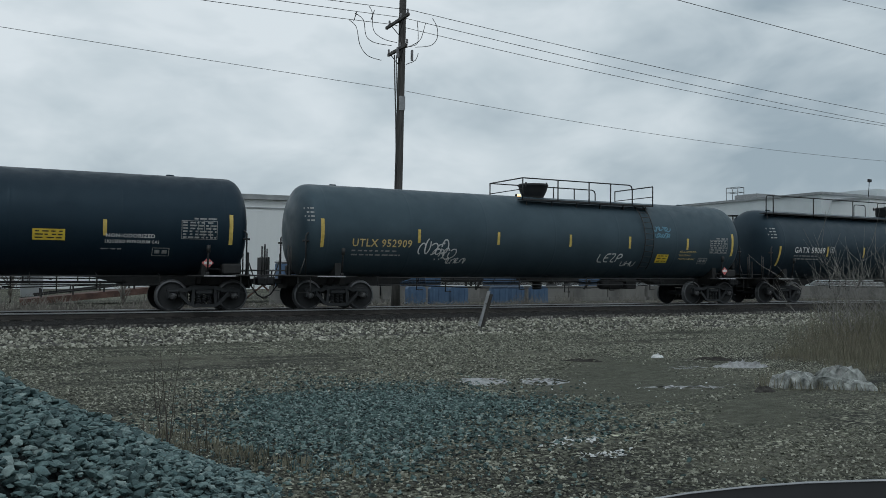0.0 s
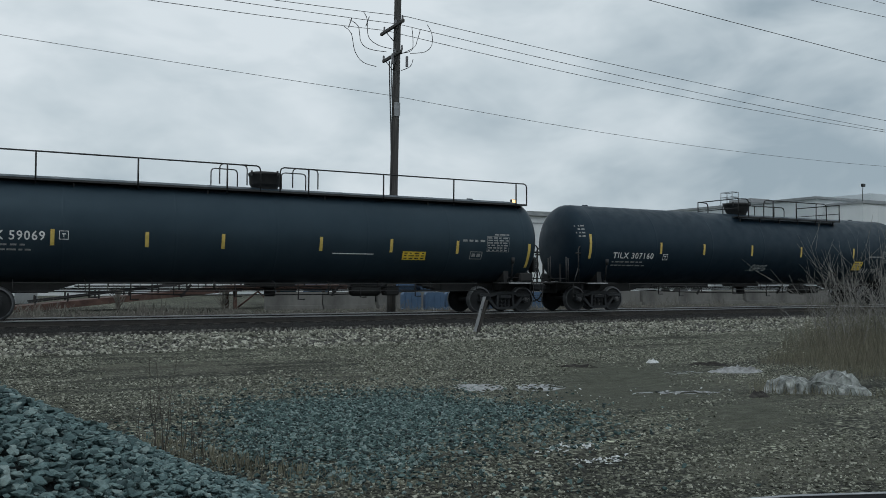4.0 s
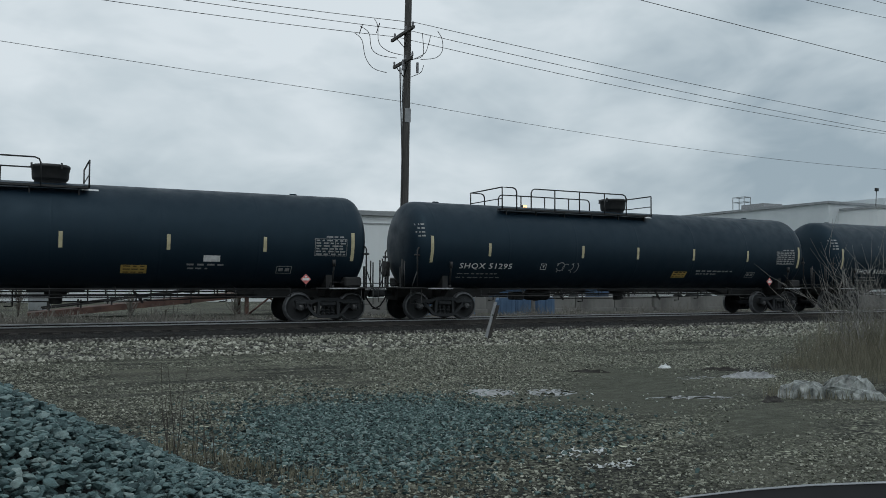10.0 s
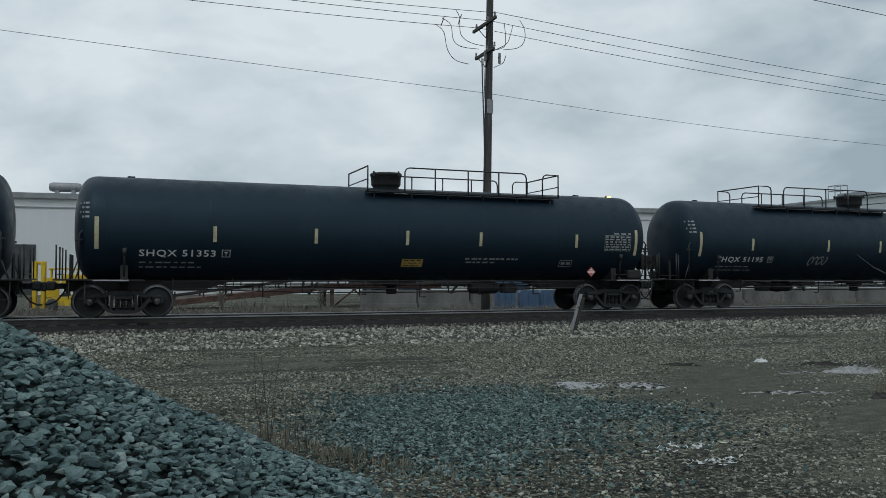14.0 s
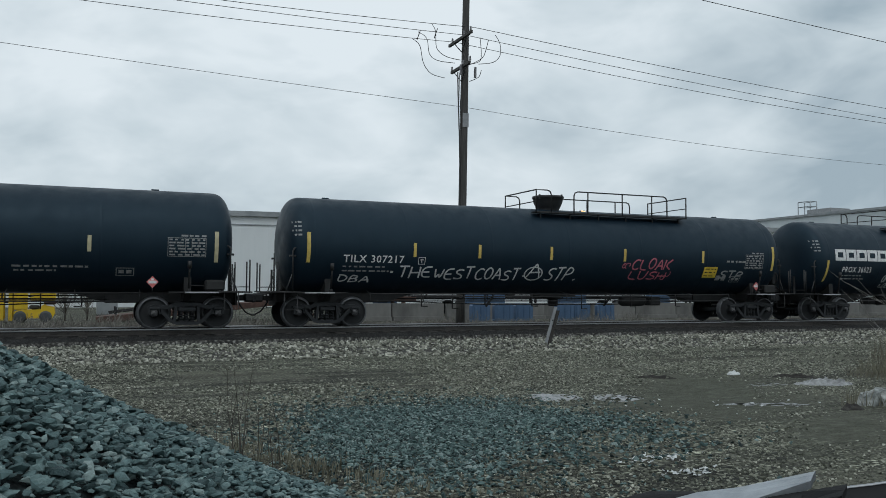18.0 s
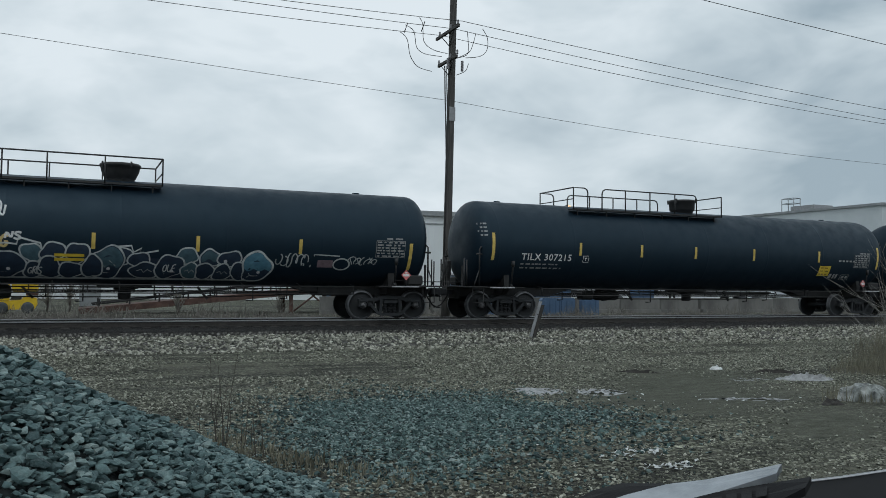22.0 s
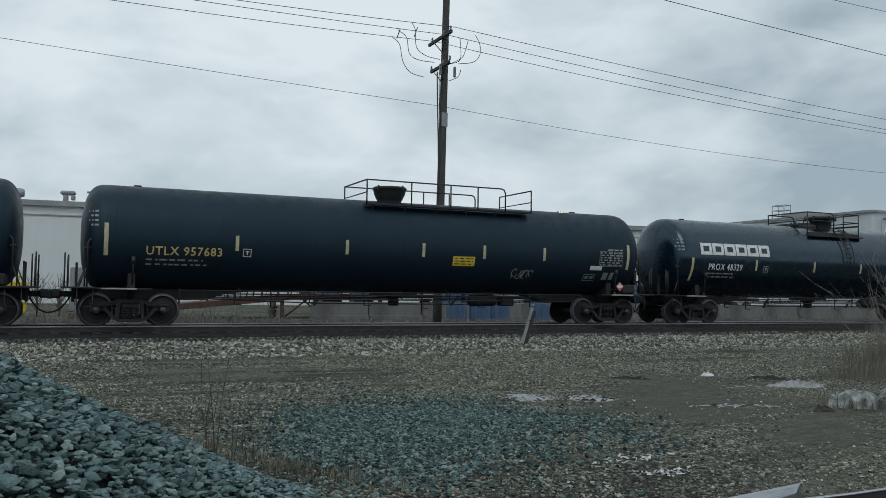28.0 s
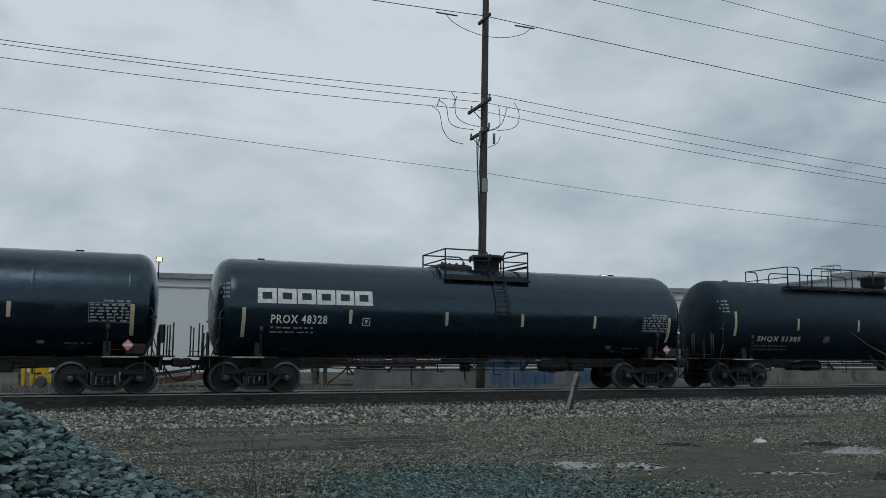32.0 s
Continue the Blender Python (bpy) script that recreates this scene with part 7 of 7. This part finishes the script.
def build_forklift():
    m = thing("yellow_forklift", "yellow forklift with a tall mast parked behind the track", "forklift", at=pose(-2.6, 45.0, YARD))
    for x in (-1.22, -0.84):
        part("mast_rail", Geo().box(x - 0.09, x + 0.09, -0.45, -0.30, 0.05, 2.35, 0.02), YELLOW, m)
        part("mast_rail", Geo().box(x - 0.09, x + 0.09, 0.30, 0.45, 0.05, 2.35, 0.02), YELLOW, m)
    part("mast_crossbar", Geo().box(-1.28, -0.78, -0.29, 0.29, 2.2, 2.34, 0.02), YELLOW, m)
    part("mast_crossbar", Geo().box(-1.28, -0.78, -0.29, 0.29, 0.9, 1.0, 0.02), IRON, m)
    part("carriage", Geo().box(-1.42, -1.30, -0.5, 0.5, 0.10, 0.65, 0.02), RUST, m)
    part("body", Geo().prism([(-0.70, 0.18), (0.95, 0.18), (1.08, 0.40), (1.05, 0.72), (0.55, 0.82), (0.35, 0.62), (-0.45, 0.58), (-0.70, 0.50)], -0.5, 0.5), YELLOW, m)
    part("counterweight", Geo().box(0.58, 1.12, -0.48, 0.48, 0.84, 1.02, 0.05), RUST, m)
    part("engine_cover", Geo().box(-0.02, 1.10, -0.50, 0.50, 1.022, 1.72, 0.06), YELLOW, m)
    part("side_panel", Geo().box(-0.68, -0.10, -0.52, -0.46, 0.60, 1.55, 0.02), YELLOW, m)
    part("seat", Geo().box(-0.05, 0.38, -0.25, 0.25, 0.64, 0.80, 0.05), DARKPANEL, m)
    for x in (-0.55, 0.62):
        for y in (-0.42, 0.42):
            part("guard_post", Geo().tube([(x, y, 0.55), (x + 0.06, y, 1.95)], 0.035, 6), YELLOW, m)
    part("guard_roof", Geo().box(-0.60, 0.78, -0.48, 0.48, 1.952, 2.02, 0.02), YELLOW, m)
    for x in (-0.42, 0.68):
        for y in (-0.52, 0.52):
            part("wheel", Geo().spin([(0.0, -0.10), (0.16, -0.10), (0.26, -0.09), (0.28, 0.0), (0.26, 0.09), (0.0, 0.10)], "y", (x, y, 0.26), 18), DARKPANEL, m)


build_forklift()


def build_bare_tree(x, y, h, seed):
    """A small leafless tree: forking limbs that thin to twigs."""
    rnd = random.Random(seed)
    t = thing("bare_tree", "small bare tree with thin twigs behind the track", "tree", "bare trees behind the track", at=pose(x, y, YARD - 0.1))
    part("trunk", Geo().tube([(0, 0, 0), (0.03, 0.02, h * 0.25), (0.0, 0.0, h * 0.5)], 0.05, 7, 0.035), TWIG, t)
    g = Geo()
    for _ in range(30):
        z = h * rnd.uniform(0.08, 0.5)
        d = Vector((rnd.gauss(0, 0.5), rnd.gauss(0, 0.5), rnd.uniform(0.7, 1.4))).normalized()
        p, pts = Vector((0, 0, z)), [Vector((0, 0, z))]
        for _ in range(4):
            d = (d + Vector((rnd.gauss(0, 0.2), rnd.gauss(0, 0.2), 0.1))).normalized()
            p = p + d * h * rnd.uniform(0.08, 0.16)
            pts.append(p)
        g.tube(pts, 0.020, 4, 0.006, False)
        for q in (1, 2, 3):
            e = (d + Vector((rnd.gauss(0, 0.6), rnd.gauss(0, 0.6), 0.2))).normalized()
            g.tube([pts[q], pts[q] + e * h * 0.12], 0.010, 3, 0.004, False)
    tagged(part("crown", g, SCRUB, t), kind="stuff")


for tree_x, tree_y, tree_h, tree_seed in ((-1.1, 45.6, 2.6, 1), (-0.1, 45.8, 2.4, 2), (4.4, 39.5, 1.6, 3), (9.2, 40.2, 1.7, 4)):
    build_bare_tree(tree_x, tree_y, tree_h, tree_seed)


def build_container():
    c = thing("storage_container", "grey-blue steel storage container in the yard", "container", at=pose(0.97, 52.0, YARD))
    part("body", Geo().box(-0.56, 0.56, 0.0, 5.0, 0.1, 2.6, 0.03), COPING, c)
    for k in range(4):
        x = -0.42 + k * 0.28
        part("rib", Geo().box(x - 0.05, x + 0.05, -0.04, -0.002, 0.25, 2.45), COPING, c)
    part("skid", Geo().box(-0.56, 0.56, 0.0, 0.2, -0.1, 0.098), IRON, c)


build_container()


def build_yard_brush():
    rnd = random.Random(91)
    for k in range(12):
        x, y = rnd.uniform(-6, 40), rnd.uniform(37.5, 40.5)
        g = Geo()
        for _ in range(50):
            p = Vector((rnd.gauss(0, 0.55), rnd.gauss(0, 0.3), 0))
            h = rnd.uniform(0.25, 0.70)
            t = p + Vector((rnd.gauss(0, 0.2), rnd.gauss(0, 0.2), h))
            g.tube([p, p.lerp(t, 0.5) + Vector((rnd.gauss(0, 0.06), 0, 0)), t], 0.014, 3, 0.005, False)
        tagged(part("bare_bush", g, SCRUB, at=Matrix.Translation((x, y, YARD - 0.05))), "low bare brown bush behind the track", "bush", "bare bushes behind the track")


build_yard_brush()


def build_scrub():
    """The strip of grey-brown dead scrub between the track and the yard."""
    rnd, g = random.Random(92), Geo()
    for _ in range(9000):
        x, y = rnd.uniform(-12, 62), rnd.uniform(33.6, 37.2)
        thick = smooth(14.0, 4.0, x) if x < 14 else 0.0
        h = rnd.uniform(0.16, 0.52) * (0.65 + (0.5 + 1.6 * thick) * abs(noise.noise(Vector((x * 0.35, y * 0.4, 3.0)))))
        z = land(x, y) - 0.03
        t = (x + rnd.gauss(0, 0.16), y + rnd.gauss(0, 0.12), z + h)
        m = (x + rnd.gauss(0, 0.05), y, z + h * 0.55)
        w = rnd.uniform(0.008, 0.02)
        g.add([(x - w, y, z), (x + w, y, z), (m[0] + w, m[1], m[2]), (m[0] - w, m[1], m[2]), t], [(0, 1, 2, 3), (3, 2, 4)])
    tagged(part("dead_scrub", g, SCRUB), "strip of grey-brown dead scrub behind the track", "scrub", kind="stuff")


build_scrub()
crumple("paper_scrap", 14.1, 33.0, 0.8, 0.5, 0.30, SNOW, "white board scrap lying near the pole", "scrap", 15.0, 10, 0.3)


def glow_mat(name, col, power):
    m = bpy.data.materials.new(name)
    m.use_nodes = True
    b = m.node_tree.nodes["Principled BSDF"]
    b.inputs["Base Color"].default_value = (*col, 1)
    b.inputs["Emission Color"].default_value = (*col, 1)
    b.inputs["Emission Strength"].default_value = power
    return m


GLOW = glow_mat("sodium_lamp_glass", (1.0, 0.60, 0.22), 2.6)


def floodlight(x, y, z, label, lit=True, drop=1.6):
    f = thing("floodlight", label, "floodlight", "roof floodlights", at=pose(x, y, z))
    part("head", Geo().box(-0.28, 0.28, -0.10, 0.22, -0.20, 0.22, 0.05), IRON, f)
    part("lens", Geo().box(-0.22, 0.22, -0.14, -0.102, -0.16, 0.18, 0.01), GLOW if lit else DARKPANEL, f, "glowing lamp glass" if lit else "")
    part("bracket", Geo().tube([(0, 0.1, -0.2), (0, 0.25, -drop)], 0.05, 6), IRON, f)


floodlight(3.45, 74.6, 9.05, "floodlight glowing on the warehouse roof")
floodlight(44.9, 70.4, 8.85, "floodlight glowing on the warehouse roof")
floodlight(105.0, 74.6, 14.3, "dark floodlight on a post over the factory wall", False, 2.4)

# ---- the parked car that carries the camera ----
CARBLACK = simple("black_cowl_plastic", (0.005, 0.005, 0.006), (0.011, 0.011, 0.012), 20, 0.75, 0, 0.1, 0.15)
DASHGREY = simple("grey_dashboard_plastic", (0.050, 0.051, 0.053), (0.075, 0.076, 0.078), 30, 0.6, 0, 0.1, 0.25)
FOIL = simple("dull_silver_foil", (0.24, 0.26, 0.28), (0.42, 0.45, 0.48), 40, 0.32, 0.6, 0.1)
PRINTGREY = simple("grey_pack_print", (0.010, 0.0105, 0.011), (0.018, 0.019, 0.020), 60, 0.8, 0, 0.1, 0.2)
SILVER = simple("silver_car_paint", (0.26, 0.275, 0.29), (0.32, 0.335, 0.35), 3, 0.33, 0.5, 0.0)


def build_parked_car():
    car = thing("parked_car", "silver car with a black windscreen cowl, parked on the gravel", "car", at=pose(0, 0, 0))

    def skin(name, rows, mat, label, drop=0.003):
        """A curved panel through rows of points, with a turned-down lip all round."""
        g, n = Geo(), len(rows[0])
        v = [p for r in rows for p in r] + [(p[0], p[1], p[2] - drop) for p in rows[0]] + [(p[0], p[1], p[2] - drop) for p in rows[-1]]
        f = [(k * n + j, k * n + j + 1, (k + 1) * n + j + 1, (k + 1) * n + j) for k in range(len(rows) - 1) for j in range(n - 1)]
        m = len(rows) * n
        f += [(j, m + j, m + j + 1, j + 1) for j in range(n - 1)]
        f += [(m - n + j, m - n + j + 1, m + n + j + 1, m + n + j) for j in range(n - 1)]
        g.add(v, f, True)
        return part(name, g, mat, car, label)

    # the body below the windows, and its wheels
    outline = [(-3.0, 0.30), (-2.95, 0.72), (-2.7, 0.86), (-1.2, 0.91), (0.2, 0.91), (0.75, 0.88), (1.5, 0.82), (1.72, 0.70), (1.75, 0.30), (1.5, 0.18), (-2.8, 0.18)]
    part("body", Geo().prism([(x, z - 0.10) for x, z in outline], -1.30, 0.42), SILVER, car)
    for x in (-2.15, 1.0):
        for y in (-1.22, 0.34):
            w = part("wheel", Geo().spin([(0.0, -0.10), (0.20, -0.10), (0.22, -0.115), (0.31, -0.11), (0.34, -0.08), (0.34, 0.08), (0.31, 0.11), (0.22, 0.115), (0.0, 0.10)], "y", n=24), CARBLACK, car, at=Matrix.Translation((x, y, 0.20)))
            part("rim", Geo().spin([(0.0, 0.125), (0.17, 0.12), (0.205, 0.127), (0.205, 0.05)], "y", n=20), SILVER, w)
    edge = [(0.30, 0.68, 1.002), (0.36, 0.64, 1.015), (0.42, 0.60, 1.027), (0.46, 0.572, 1.035), (0.508, 0.537, 1.046), (0.547, 0.507, 1.057), (0.582, 0.475, 1.066), (0.613, 0.441, 1.074), (0.641, 0.408, 1.080), (0.680, 0.355, 1.090)]
    skin("door_sill", [edge, [(p[0] - 0.05, p[1] - 0.06, p[2] - 0.012) for p in edge], [(p[0] - 0.11, p[1] - 0.13, p[2] - 0.024) for p in edge]], CARBLACK, "black door sill", 0.02)
    skin("door_panel", [[(p[0] - 0.112, p[1] - 0.132, p[2] - 0.012) for p in edge], [(p[0] - 0.19, p[1] - 0.23, p[2] - 0.05) for p in edge]], DASHGREY, "dark grey inner door panel", 0.02)
    part("sill_trim", Geo().tube(edge, 0.0013, 6), SILVER, car, "thin bright trim along the sill")


build_parked_car()


def build_pack():
    """A small flattened pack on the window ledge: silver face, dark rounded back, black printed front."""
    pack = thing("printed_pack", "small silver and black printed pack lying on the car's window ledge", "pack")

    def shell(name, far, near, mat, label, thick, bulge=0.0):
        n = len(far)
        mid_row = [((a[0] + b[0]) / 2, (a[1] + b[1]) / 2, (a[2] + b[2]) / 2 + bulge) for a, b in zip(far, near)]
        top = far + mid_row + near
        v = top + [(p[0], p[1], p[2] - thick) for p in top]
        m = 3 * n
        f = [(r * n + k, r * n + k + 1, (r + 1) * n + k + 1, (r + 1) * n + k) for r in range(2) for k in range(n - 1)]
        f += [tuple(m + q for q in reversed(p)) for p in f]
        rim = list(range(n)) + [2 * n - 1] + list(range(3 * n - 1, 2 * n - 1, -1)) + [n]
        f += [(a, b, b + m, a + m) for a, b in zip(rim, rim[1:] + rim[:1])]
        return part(name, Geo().add(v, f, False), mat, pack, label)

    shell("silver_face", [(0.271, 0.506, 1.055), (0.292, 0.494, 1.064), (0.311, 0.482, 1.071), (0.327, 0.469, 1.075), (0.357, 0.445, 1.086)], [(0.287, 0.478, 1.060), (0.300, 0.469, 1.064), (0.311, 0.461, 1.068), (0.320, 0.454, 1.072), (0.344, 0.436, 1.084)], FOIL, "silver foil face", 0.004, 0.0006)
    shell("dark_back", [(0.282, 0.545, 1.044), (0.292, 0.541, 1.051), (0.300, 0.537, 1.056), (0.314, 0.528, 1.061), (0.333, 0.514, 1.062)], [(0.271, 0.507, 1.0535), (0.281, 0.502, 1.0585), (0.292, 0.495, 1.0625), (0.299, 0.491, 1.0655), (0.311, 0.483, 1.0695)], CARBLACK, "dark rounded back", 0.006, 0.001)
    front = [(0.286, 0.476, 1.0595), (0.303, 0.464, 1.0665), (0.319, 0.453, 1.0725), (0.336, 0.438, 1.0785), (0.353, 0.422, 1.0845)]
    foot = [(0.281, 0.437, 1.058), (0.291, 0.430, 1.063), (0.300, 0.423, 1.068), (0.314, 0.412, 1.076), (0.327, 0.402, 1.086)]
    shell("black_front", front, foot, CARBLACK, "black printed front", 0.004)
    # unreadable print: short slanting bars along the front
    for k in range(9):
        q = 0.06 + 0.085 * k
        i, u = int(q * 4), q * 4 - int(q * 4)
        p = Vector(front[i]).lerp(Vector(front[i + 1]), u)
        o = Vector(foot[i]).lerp(Vector(foot[i + 1]), u)
        a, b = p.lerp(o, 0.22), p.lerp(o, 0.62)
        along = (Vector(front[i + 1]) - Vector(front[i])).normalized() * 0.0026
        lift = Vector((-0.0004, -0.0006, 0.0012))
        part("print_bar", Geo().add([a - along + lift, a + along + lift, b + along * 0.4 + lift, b - along * 1.6 + lift], [(0, 1, 2, 3)]), PRINTGREY, pack)


build_pack()

# ---- the track's ties, piece by piece ----


def build_ties():
    bed = bpy.data.objects["trackbed"]
    me = Geo().box(-0.11, 0.11, -1.30, 1.30, -0.19, 0.0, 0.015).mesh("tie", TIE)
    rnd = random.Random(5)
    for k in range(140):
        ob = new("tie", me)
        ob.parent = bed
        ob.matrix_basis = pose(-10 + 0.52 * k, TRACK + rnd.uniform(-0.05, 0.05), -0.172 + rnd.uniform(-0.008, 0.004), 0, 0, rnd.uniform(-1.5, 1.5))


build_ties()

# ---- what moves ----
# how far the train has run at each half second
RUN = [0.123, 3.704, 7.602, 11.511, 15.431, 19.361, 22.995, 26.947, 30.914, 34.894, 38.887, 42.587, 46.608, 50.641, 54.688, 58.749, 62.515, 66.601, 70.701, 74.814, 78.941, 82.776, 86.932, 91.102, 95.286, 99.485, 103.389, 107.615, 111.854, 116.107, 120.373, 124.343, 128.630, 132.926, 137.231, 141.545, 145.561, 149.893, 154.235, 158.586, 162.947, 167.009, 171.388, 175.778, 180.181, 184.597, 188.719, 193.160, 197.615, 202.081, 206.558, 210.738, 215.237, 219.746, 224.266, 228.792, 233.011, 237.539, 242.066, 246.595, 251.124, 255.345, 259.872, 264.398, 268.922]


def run_at(t):
    k = min(max(t * 2, 0), len(RUN) - 1.000001)
    i = int(k)
    return RUN[i] + (RUN[i + 1] - RUN[i]) * (k - i)


def motions():
    for car, centre in CARS:
        walk(car, [(k * 0.5, pose(centre - RUN[k], TRACK, 0)) for k in range(len(RUN))])
    # a wheel turns while its car is near; far off it rests
    for ax, x, centre in WHEELS:
        lo, hi = max(centre + x - 75, 0.0), max(centre + x + 22, 0.0)
        rows = [(0.0, pose(x, 0, WR))]
        for k in range(1, 480):
            t = k / 15
            if lo - 1.2 < run_at(t) < hi + 1.2:
                rows.append((t, pose(x, 0, WR) @ Matrix.Rotation(-(min(max(run_at(t), lo), hi) - lo) / WR, 4, "Y")))
        end = min(max(run_at(32.0), lo), hi) - lo
        walk(ax, rows + [(32.0, pose(x, 0, WR) @ Matrix.Rotation(-end / WR, 4, "Y"))])


motions()
